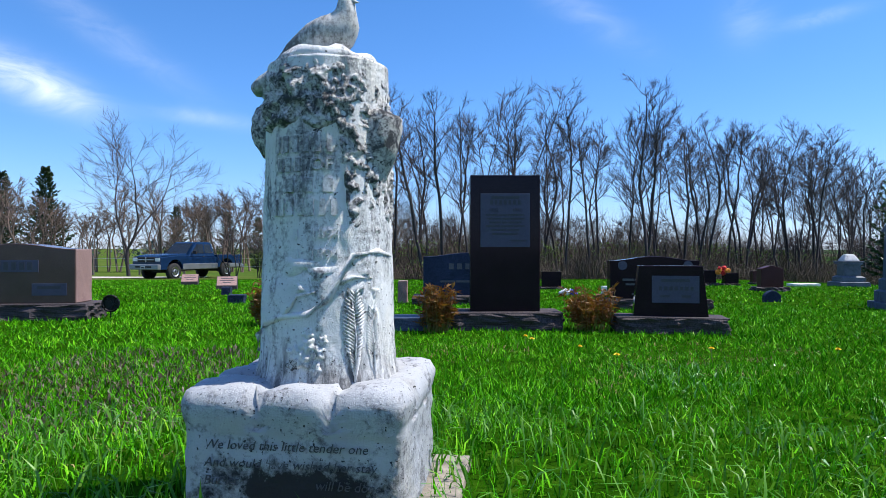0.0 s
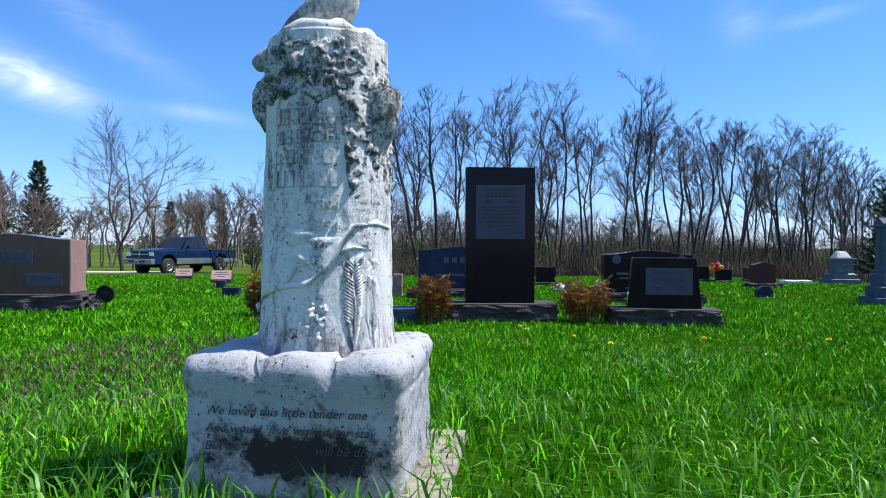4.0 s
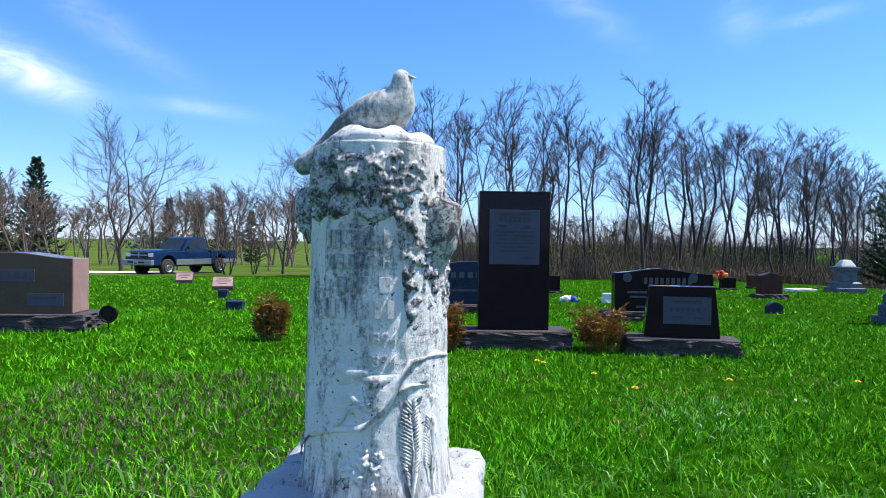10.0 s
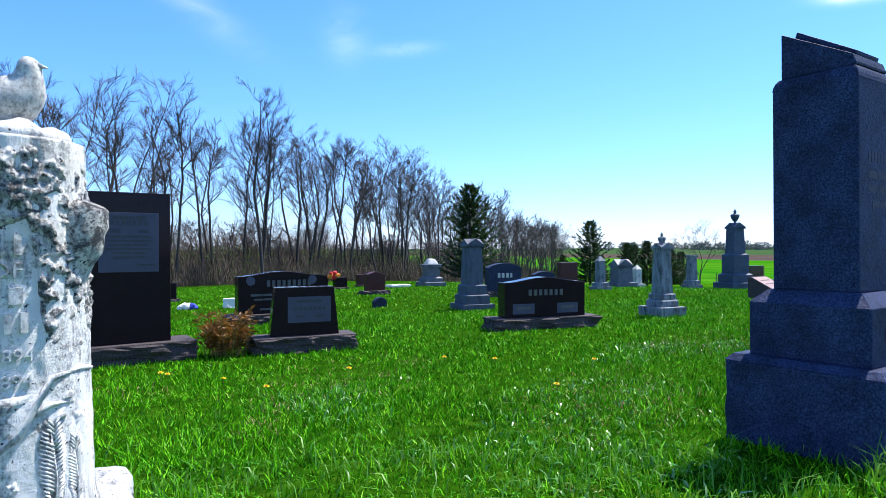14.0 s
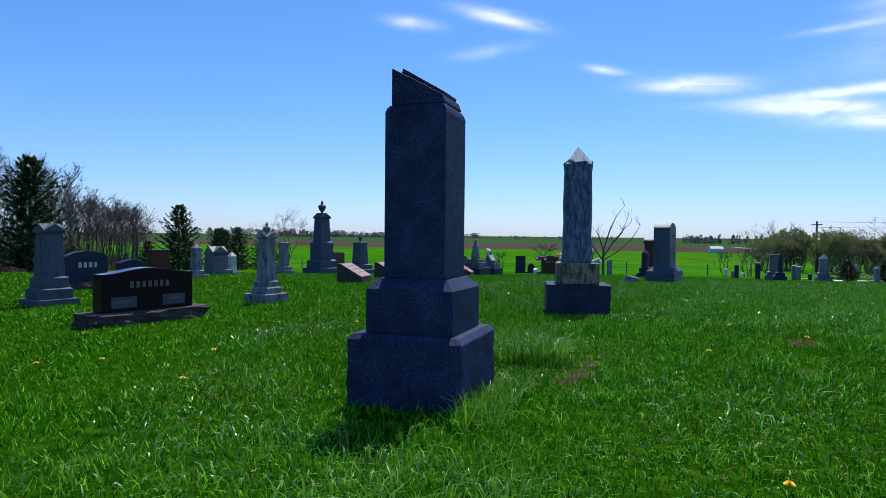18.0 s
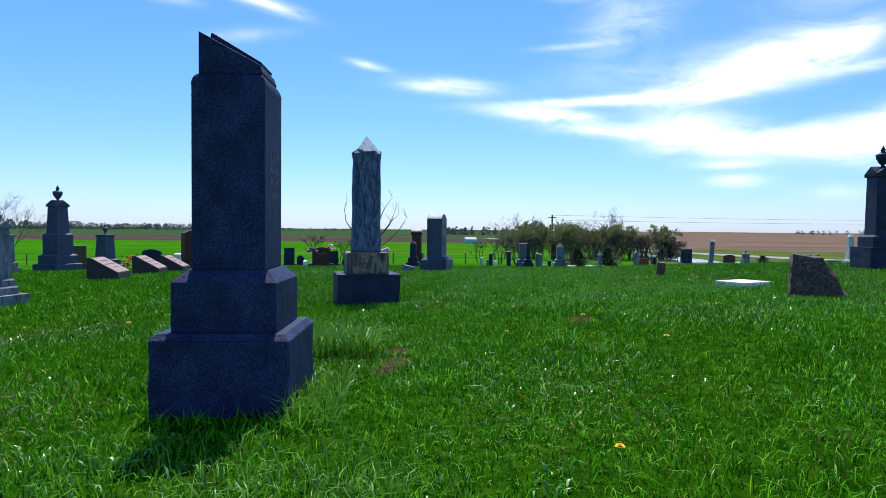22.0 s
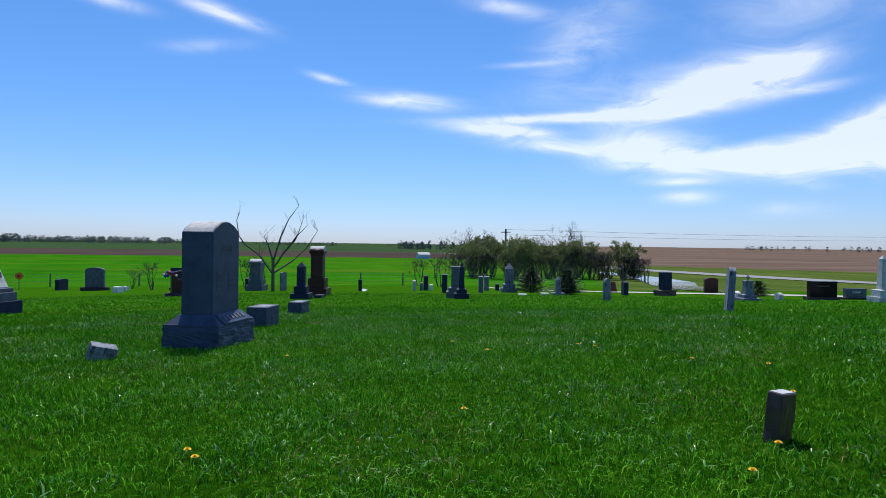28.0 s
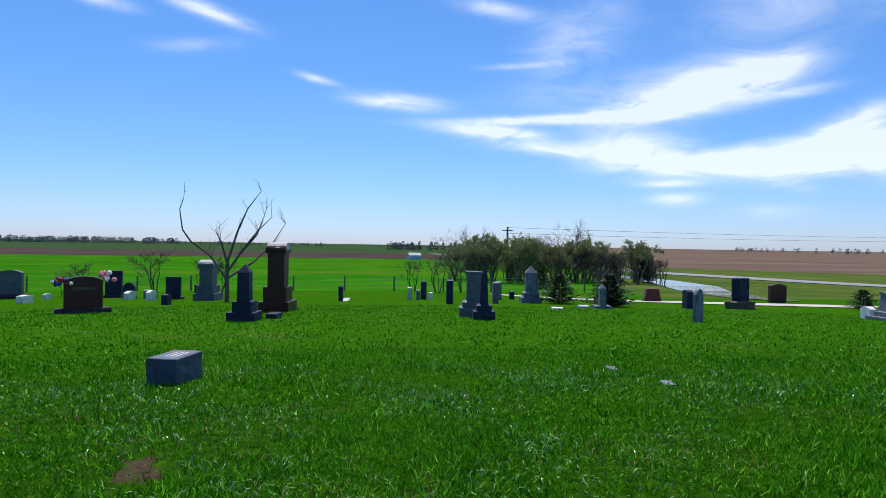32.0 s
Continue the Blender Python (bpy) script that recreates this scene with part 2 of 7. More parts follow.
M["black_granite"] = granite("polished_black_granite", (0.006, 0.003, 0.006), (0.036, 0.019, 0.027), 0.08, gloss=0.12)
M["panel_granite"] = granite("frosted_granite", (0.032, 0.030, 0.055), (0.10, 0.095, 0.145), 0.55)
M["letter_granite"] = granite("cut_lettering", (0.07, 0.065, 0.065), (0.16, 0.15, 0.15), 0.8)
M["letter_light"] = granite("pale_cut_lettering", (0.05, 0.045, 0.055), (0.13, 0.125, 0.14), 0.8)
M["letter_dark"] = granite("dark_lettering", (0.028, 0.027, 0.034), (0.075, 0.07, 0.085), 0.6)
M["rough_granite"] = granite("rock_faced_granite", (0.010, 0.008, 0.010), (0.10, 0.078, 0.085), 0.85, 90.0, 1.0)
M["brown_granite"] = granite("polished_brown_granite", (0.045, 0.024, 0.021), (0.165, 0.10, 0.085), 0.16, gloss=0.28)
M["red_granite"] = granite("red_granite", (0.026, 0.005, 0.006), (0.105, 0.030, 0.028), 0.3, gloss=0.25)
M["pink_granite"] = granite("pink_granite", (0.15, 0.08, 0.072), (0.44, 0.29, 0.255), 0.55)
M["grey_granite"] = granite("grey_granite", (0.035, 0.042, 0.055), (0.19, 0.21, 0.255), 0.55, 200, 0.25, 0.6, 0.3)
M["dark_granite"] = granite("dark_grey_granite", (0.004, 0.007, 0.018), (0.042, 0.056, 0.115), 0.55, 160, 0.3, 0.7, 0.15)
M["blue_granite"] = granite("blue_grey_granite", (0.018, 0.028, 0.055), (0.10, 0.13, 0.20), 0.5, 200, 0.15, 0.5, 0.2)
M["rust_rock"] = granite("split_fieldstone", (0.035, 0.02, 0.017), (0.21, 0.145, 0.12), 0.85, 40, 1.0, 0.6)
M["concrete"] = plain("old_concrete", (0.24, 0.21, 0.17), 0.9, 0, 25, 0.35, 0.5)
M["bark"] = plain("grey_bark", (0.042, 0.035, 0.036), 0.9, 0, 18, 0.4, 0.6)
M["twig"] = plain("brown_twigs", (0.066, 0.050, 0.050), 0.9, 0, 12, 0.35, 0, True)
M["belt_twig"] = plain("warm_brown_twigs", (0.125, 0.088, 0.070), 0.9, 0, 12, 0.35, 0, True)
M["dry_brush"] = plain("dry_brush", (0.10, 0.072, 0.05), 0.9, 0, 6, 0.35, 0, True)
M["dead_wood"] = plain("bleached_dead_wood", (0.10, 0.085, 0.075), 0.85, 0, 20, 0.4, 0.3)
M["grass"] = leafy("grass_blades", [(0.14, (0.008, 0.054, 0.001)), (0.34, (0.030, 0.18, 0.002)), (0.54, (0.068, 0.31, 0.003)), (0.70, (0.12, 0.43, 0.007)), (0.82, (0.24, 0.47, 0.03)), (0.90, (0.40, 0.41, 0.14))], 0.03, 0.40, 0.05)
M["long_grass"] = leafy("long_grass_blades", [(0.0, (0.03, 0.12, 0.01)), (0.5, (0.07, 0.23, 0.02)), (0.9, (0.20, 0.40, 0.06)), (1.0, (0.36, 0.33, 0.16))], 0.3)
M["bud_leaf"] = leafy("spring_leaves", [(0.0, (0.10, 0.12, 0.04)), (1.0, (0.26, 0.29, 0.12))])
M["needle"] = leafy("dark_needles", [(0.0, (0.010, 0.024, 0.010)), (1.0, (0.05, 0.085, 0.034))], 0.15)
M["peony_leaf"] = leafy("reddish_shoots", [(0.0, (0.07, 0.02, 0.008)), (0.55, (0.20, 0.085, 0.02)), (1.0, (0.16, 0.14, 0.03))], 0.3)
M["peony_stem"] = leafy("green_stems", [(0.0, (0.13, 0.12, 0.03)), (1.0, (0.22, 0.15, 0.06))], 0.2)
M["dandelion"] = plain("dandelion_yellow", (0.85, 0.55, 0.01), 0.7, 0, 60, 0.15)
M["stem"] = plain("pale_stem", (0.20, 0.28, 0.07), 0.6)
M["black_iron"] = plain("black_iron", (0.012, 0.012, 0.013), 0.45, 0.6)
M["steel"] = plain("galvanised_steel", (0.42, 0.43, 0.45), 0.35, 0.9)
M["wood_post"] = plain("weathered_post", (0.12, 0.10, 0.085), 0.9, 0, 15, 0.4, 0.4)


# ---- mesh helpers ----
def part(name, bm, material, parent=None, label="", smooth=False):
    me = bpy.data.meshes.new(name)
    if smooth:
        for f in bm.faces:
            f.smooth = True
    bm.to_mesh(me)
    bm.free()
    me.materials.append(material)
    ob = new(name, me)
    if parent is not None:
        ob.parent = parent
    if label:
        ob["label"] = label
    return ob


def thing(name, label, category, x, y, turn=0.0, z=None, lean=(0, 0), group="", kind=""):
    ob = new(name)
    ob.empty_display_size = 0.1
    ob.matrix_world = pose(x, y, land(x, y) - 0.02 if z is None else z, lean[0], lean[1], turn)
    return tagged(ob, label, category, group, kind)


def quick(name, verts, faces, material, parent=None, smooth=False, label=""):
    me = bpy.data.meshes.new(name)
    me.from_pydata(verts, [], faces)
    me.materials.append(material)
    if smooth:
        me.polygons.foreach_set("use_smooth", [True] * len(me.polygons))
    ob = new(name, me)
    if parent is not None:
        ob.parent = parent
    if label:
        ob["label"] = label
    return ob


def block(w, d, h, z=0.0, bevel=0.006, top=None, x=0.0, y=0.0, rough=0.0, cuts=0, seed=0, sides=True):
    """A block w wide, d deep, h high on z; top = (w, d) of a tapered head; rough = rock-faced sides."""
    bm = bmesh.new()
    bmesh.ops.create_cube(bm, size=1.0)
    tw, td = top or (w, d)
    for v in bm.verts:
        up = v.co.z > 0
        v.co = Vector((v.co.x * (tw if up else w), v.co.y * (td if up else d), h if up else 0))
    if bevel:
        bmesh.ops.bevel(bm, geom=bm.edges[:], offset=bevel, segments=2, profile=0.6, affect="EDGES")
    if cuts:
        bmesh.ops.subdivide_edges(bm, edges=[e for e in bm.edges if e.calc_length() > bevel * 3], cuts=cuts, use_grid_fill=True)
    if rough:
        for v in bm.verts:
            if sides and v.co.z > h - 0.012:
                continue
            o = Vector((v.co.x / max(w, 0.01) * 2, v.co.y / max(d, 0.01) * 2, 0))
            k = noise.noise(v.co * 9 + Vector((seed, 0, 0))) + 0.6 * noise.noise(v.co * 26 + Vector((0, seed, 0)))
            v.co += (o if sides else v.normal) * rough * k
    bmesh.ops.translate(bm, verts=bm.verts, vec=(x, y, z))
    return bm


def slab(outline, d, z=0.0, bevel=0.006, y=0.0):
    """An outline of (x, z) points, extruded d deep along y."""
    bm = bmesh.new()
    f = bm.faces.new([bm.verts.new((px, -d / 2, pz)) for px, pz in outline])
    r = bmesh.ops.extrude_face_region(bm, geom=[f])
    bmesh.ops.translate(bm, verts=[v for v in r["geom"] if isinstance(v, bmesh.types.BMVert)], vec=(0, d, 0))
    bmesh.ops.recalc_face_normals(bm, faces=bm.faces)
    if bevel:
        rims = [e for e in bm.edges if len(e.link_faces) == 2 and e.calc_face_angle(0) > 0.6]
        bmesh.ops.bevel(bm, geom=rims, offset=bevel, segments=2, profile=0.6, affect="EDGES")
    bmesh.ops.translate(bm, verts=bm.verts, vec=(0, y, z))
    return bm


def turned(profile, sides=24, z=0.0, x=0.0, y=0.0, spin=0.0):
    """A turned form from (radius, height) points."""
    bm = bmesh.new()
    rings = []
    for r, h in profile:
        rings.append([bm.verts.new((x + r * math.cos(2 * math.pi * i / sides + spin), y + r * math.sin(2 * math.pi * i / sides + spin), z + h)) for i in range(sides)])
    for a, b in zip(rings, rings[1:]):
        for i in range(sides):
            bm.faces.new((a[i], a[(i + 1) % sides], b[(i + 1) % sides], b[i]))
    bm.faces.new(rings[0][::-1]), bm.faces.new(rings[-1])
    return bm


def tube(points, radii, sides=6, bm=None):
    bm = bm or bmesh.new()
    rings = []
    for i, p in enumerate(points):
        p = Vector(p)
        a = Vector(points[min(i + 1, len(points) - 1)]) - Vector(points[max(i - 1, 0)])
        u = a.orthogonal().normalized()
        v = a.normalized().cross(u)
        rings.append([bm.verts.new(p + (u * math.cos(2 * math.pi * k / sides) + v * math.sin(2 * math.pi * k / sides)) * radii[i]) for k in range(sides)])
    for a, b in zip(rings, rings[1:]):
        for k in range(sides):
            bm.faces.new((a[k], a[(k + 1) % sides], b[(k + 1) % sides], b[k]))
    bm.faces.new(rings[0][::-1]), bm.faces.new(rings[-1])
    return bm


def text_mesh(name, words, size, material, parent, m, depth=0.002, label="", thin=0.0, slant=0.0):
    cu = bpy.data.curves.new(name, "FONT")
    cu.body, cu.size, cu.extrude, cu.align_x, cu.align_y = words, size, depth, "CENTER", "CENTER"
    cu.resolution_u, cu.offset, cu.shear = 2, thin, slant
    tmp = new(name + "_curve", cu)
    me = bpy.data.meshes.new_from_object(tmp.evaluated_get(bpy.context.evaluated_depsgraph_get()))
    bpy.data.objects.remove(tmp)
    me.materials.clear()
    me.materials.append(material)
    ob = new(name, me)
    ob.parent, ob.matrix_basis = parent, m
    if label:
        ob["label"] = label
    return ob


def bars(parent, rows, material, y, name="lettering"):
    """Unreadable lines as bars (x0, x1, z, height, count): tall letters one bar each, small lines one bar a word."""
    rng = random.Random(len(rows) * 7 + int(abs(rows[0][0]) * 100))
    for x0, x1, z, h, count in rows:
        if h < 0.034:
            words = 1 if count < 8 else 2 if count < 14 else 3
            cuts = [0.0] + sorted(rng.uniform(0.8, 1.2) * (k + 1) / words for k in range(words - 1)) + [1.0]
            spans = [(x0 + (x1 - x0) * a + (0.008 if a else 0), x0 + (x1 - x0) * c) for a, c in zip(cuts, cuts[1:])]
        else:
            step = (x1 - x0) / count
            spans = [(x0 + (i + 0.2) * step, x0 + (i + rng.uniform(0.75, 0.85)) * step) for i in range(count)]
        for a, c in spans:
            part(name, block(c - a, 0.004, h, z - h / 2, 0, x=(a + c) / 2, y=y - 0.001), material, parent)


# ---- land ----
def soft(v, w):
    v = v / w
    return w * (math.log1p(math.exp(v)) if v < 30 else v)


def land(x, y):
    """The height of the ground: a low knoll that falls to the east and north, then flat fields and far rises."""
    z = -0.052 * soft(x - 13.5, 2.0) - 0.025 * soft(y - 6, 2.0)
    z += 0.22 * math.exp(-((x - 5) / 3.5) ** 2 - ((y + 2.6) / 2.2) ** 2)
    z += 0.17 * math.exp(-((x + 0.4) / 1.6) ** 2 - ((y - 1.4) / 1.3) ** 2)
    z += 0.38 / (1 + math.exp(min(60, (y + 5.5) / 0.9))) * math.exp(-((x - 8) / 14) ** 2)
    z -= 0.11 * math.exp(-((x - 8.5) / 2.2) ** 2 - ((y - 1.5) / 1.5) ** 2)
    z = -3.3 + soft(z + 3.3, 0.5)
    r = math.hypot(x, y)
    if r > 150:
        z += 6.0 * (1 - math.exp(-((r - 150) / 1500) ** 2)) + 2.0 * noise.noise((x / 500, y / 500, 3)) * min(1, (r - 150) / 600)
    return z


# worn spots in the lawn: place and size
BARE = [(3.8, 0.68, 0.14), (4.2, 0.66, 0.11), (20.85, -0.93, 0.17), (21.05, -0.86, 0.12), (18.6, -0.12, 0.2), (3.55, 0.74, 0.10), (4.05, -0.74, 0.07), (5.2, -0.95, 0.16)]


def ground_material():
    mat, nt, b, n, l = shader("meadow_and_fields")
    pos = n("ShaderNodeNewGeometry").outputs["Position"]
    sep = n("ShaderNodeSeparateXYZ")
    l(pos, sep.inputs[0])
    x, y, _ = sep.outputs

    def m(op, a, c, d=None):
        k = n("ShaderNodeMath")
        k.operation = op
        for i, v in enumerate((a, c, d)):
            if isinstance(v, (int, float)):
                k.inputs[i].default_value = v
            elif v is not None:
                l(v, k.inputs[i])
        return k.outputs[0]

    def step(v, lo, hi):
        k = n("ShaderNodeMapRange")
        k.interpolation_type = "SMOOTHSTEP"
        l(v, k.inputs["Value"])
        k.inputs["From Min"].default_value, k.inputs["From Max"].default_value = lo, hi
        return k.outputs["Result"]

    wob = noise_node(nt, pos, 0.012, 4, 0.5)
    xw = m("ADD", x, m("MULTIPLY", m("SUBTRACT", wob, 0.5), 60.0))
    fine = noise_node(nt, pos, 9.0, 8, 0.7)
    patch = noise_node(nt, pos, 0.55, 5, 0.6)
    lawn = ramp_node(nt, fine, [(0.3, (0.010, 0.040, 0.002)), (0.55, (0.032, 0.125, 0.003)), (0.75, (0.08, 0.22, 0.008))])
    lawn = mix_node(nt, ramp_node(nt, patch, [(0.55, grey(0)), (0.8, grey(0.55))]), lawn, (0.10, 0.13, 0.03))
    mid = noise_node(nt, pos, 0.12, 5, 0.6)
    field = ramp_node(nt, mid, [(0.3, (0.018, 0.11, 0.004)), (0.55, (0.028, 0.15, 0.005)), (0.75, (0.055, 0.18, 0.008))])
    stretch = n("ShaderNodeMapping")
    stretch.inputs["Scale"].default_value = (0.09, 0.012, 1)
    stretch.inputs["Rotation"].default_value = (0, 0, 0.06)
    l(pos, stretch.inputs["Vector"])
    rows = noise_node(nt, stretch.outputs[0], 1.0, 6, 0.6)
    field = mix_node(nt, ramp_node(nt, rows, [(0.48, grey(0)), (0.66, grey(0.6))]), field, (0.085, 0.145, 0.012))
    soil = ramp_node(nt, rows, [(0.3, (0.10, 0.068, 0.052)), (0.6, (0.16, 0.115, 0.09)), (0.8, (0.21, 0.16, 0.125))])
    farg = ramp_node(nt, rows, [(0.3, (0.022, 0.055, 0.02)), (0.55, (0.04, 0.08, 0.03)), (0.7, (0.08, 0.07, 0.065))])
    verge = ramp_node(nt, mid, [(0.3, (0.035, 0.085, 0.012)), (0.7, (0.10, 0.125, 0.032))])
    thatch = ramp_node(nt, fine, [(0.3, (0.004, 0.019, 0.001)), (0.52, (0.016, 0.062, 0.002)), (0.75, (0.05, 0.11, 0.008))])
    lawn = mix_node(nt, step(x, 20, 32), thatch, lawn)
    earth = ramp_node(nt, fine, [(0.3, (0.022, 0.018, 0.010)), (0.7, (0.11, 0.08, 0.05))])
    for px, py, pr in BARE:
        far_ = m("ADD", m("POWER", m("DIVIDE", m("SUBTRACT", x, px), pr * 1.5), 2.0), m("POWER", m("DIVIDE", m("SUBTRACT", y, py), pr), 2.0))
        far_ = m("ADD", far_, m("MULTIPLY", m("SUBTRACT", fine, 0.5), 6.0))
        lawn = mix_node(nt, m("SUBTRACT", 1.0, step(far_, 0.3, 0.8)), lawn, earth)
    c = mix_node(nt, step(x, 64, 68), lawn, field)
    c = mix_node(nt, step(xw, 205, 209), c, ramp_node(nt, rows, [(0.3, (0.045, 0.034, 0.032)), (0.7, (0.085, 0.066, 0.057))]))
    c = mix_node(nt, step(xw, 335, 345), c, farg)
    # land to the south-east: verge, road bank and ploughed rise
    side = m("SUBTRACT", m("MULTIPLY", x, -0.30), y)
    c = mix_node(nt, m("MULTIPLY", step(side, 2, 5), step(x, 52, 56)), c, verge)
    far = m("ADD", m("MULTIPLY", x, 0.78), m("MULTIPLY", y, -0.62))
    plough = m("MULTIPLY", step(side, 6, 9), step(far, 158, 164))
    c = mix_node(nt, plough, c, soil)
    c = mix_node(nt, m("MULTIPLY", plough, step(far, 2400, 2600)), c, farg)
    # drier land to the north-west, beyond the drive
    c = mix_node(nt, m("MULTIPLY", step(m("SUBTRACT", y, m("MULTIPLY", x, 0.3)), 27, 30), m("SUBTRACT", 1.0, step(x, 25, 60))), c, verge)
    l(c, b.inputs["Base Color"])
    b.inputs["Roughness"].default_value = 0.95
    b.inputs["Specular IOR Level"].default_value = 0.0
    bump_node(nt, fine, 0.6, 0.04, b)
    return mat


def build_ground():
    n = 300
    u = np.linspace(-1, 1, n)
    xs, ys = 8 + 8.2 * np.sinh(7.0 * u), 8.2 * np.sinh(7.0 * u)
    verts = [(float(a), float(c), land(float(a), float(c))) for c in ys for a in xs]
    faces = [(j * n + i, j * n + i + 1, (j + 1) * n + i + 1, (j + 1) * n + i) for j in range(n - 1) for i in range(n - 1)]
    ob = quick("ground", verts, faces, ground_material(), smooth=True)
    tagged(ob, "spring-green mown cemetery lawn running out into fields", "ground", kind="structure")


build_ground()


# ---- gravestones ----
def arch(w, h, rise, n=12, shoulder=0.0):
    """An upright outline with a curved head."""
    pts = [(-w / 2, 0), (w / 2, 0), (w / 2, h - rise)]
    for i in range(1, n):
        a = i / n
        pts.append((w / 2 - w * a, h - rise + rise * math.sin(math.pi * a) ** (0.75 if shoulder == 0 else shoulder)))
    return pts + [(-w / 2, h - rise)]


def serpentine(w, h, dip=0.05, n=14):
    pts = [(-w / 2, 0), (w / 2, 0)]
    for i in range(n + 1):
        a = i / n
        pts.append((w / 2 - w * a, h - dip * (0.5 + 0.5 * math.cos(2 * math.pi * (a - 0.5) + math.pi)) * 1.0))
    return pts


def family_stone(name, label, x, y, turn, w, d, h, base, stone, head="serp", taper=1.0, panels=(), rows=(), group="", letters=None, category="gravestone", base_mat=None, z=None):
    """An upright polished stone on a rock-faced base; base = (w, d, h)."""
    t = thing(name, label, category, x, y, turn, group=group, z=z)
    bw, bd, bh = base
    cuts = 5 if bw > 0.5 else 2
    part("base", block(bw, bd, bh + 0.02, 0, 0.012, rough=0.05, cuts=cuts + 5, seed=int(abs(x * 10))), base_mat or M["rough_granite"], t, "rock-faced granite base")
    if head == "serp":
        out = serpentine(w, h, 0.06)
    elif head == "arch":
        out = arch(w, h, 0.10 * w + 0.02)
    elif head == "round":
        out = arch(w, h, w * 0.42)
    elif head == "taper":
        out = [(-w / 2, 0), (w / 2, 0), (w / 2 * taper, h), (-w / 2 * taper, h)]
    else:
        out = [(-w / 2, 0), (w / 2, 0), (w / 2, h), (-w / 2, h)]
    part("tablet", slab(out, d, bh + 0.02, 0.007), stone, t)
    for px, pz, pw, ph in panels:
        part("name_panel", block(pw, 0.006, ph, bh + 0.02 + pz - ph / 2, 0.001, x=px, y=-d / 2 - 0.002), M["panel_granite"], t, "frosted inset panel")
    if rows:
        lift = 0.006 if panels else 0.001
        bars(t, [(a, c, bh + 0.02 + zz, hh, k) for a, c, zz, hh, k in rows], letters or M["letter_granite"], -d / 2 - lift)
    return t


def slant_marker(label, x, y, turn, w, d, h, stone, group=""):
    t = thing("slant_marker", label, "gravestone", x, y, turn, group=group)
    bm = slab([(-d / 2, 0), (d / 2, 0), (d / 2, h), (d / 2 - 0.07, h), (-d / 2, h * 0.35)], w, 0, 0.006)
    bmesh.ops.rotate(bm, verts=bm.verts, matrix=Matrix.Rotation(radians(90), 3, "Z"))
    # rough sides in near-black stone: their shade is put into the colour
    part("marker_body", bm, M["rough_granite"], t, "rough sides, their shade put into a darker colour")
    tilt = math.atan2(h * 0.65, d - 0.07)
    face = part("slanted_face", block(w * 0.96, math.hypot(h * 0.65, d - 0.07) * 0.94, 0.006, 0, 0.002), stone, t, "polished pink face")
    face.matrix_basis = Matrix.Translation((0, -0.035, h * 0.675 - 0.001)) @ Matrix.Rotation(tilt, 4, "X")
    for k in range(3):
        b = block(w * (0.6, 0.72, 0.4)[k], 0.025, 0.004, 0, 0)
        ob = part("lettering", b, M["letter_dark"], t)
        f = 0.75 - 0.22 * k
        ob.matrix_basis = Matrix.Translation((0, -d / 2 + (d - 0.07) * f, h * (0.35 + 0.65 * f) + 0.006)) @ Matrix.Rotation(tilt, 4, "X")
    return t


def urn_profile(s):
    return [(0.02 * s, 0), (0.16 * s, 0), (0.17 * s, 0.05 * s), (0.07 * s, 0.10 * s), (0.06 * s, 0.2 * s), (0.15 * s, 0.3 * s), (0.24 * s, 0.48 * s), (0.26 * s, 0.62 * s), (0.2 * s, 0.66 * s), (0.1 * s, 0.7 * s), (0.07 * s, 0.78 * s), (0.1 * s, 0.82 * s), (0.05 * s, 0.9 * s), (0.015 * s, 1.0 * s)]


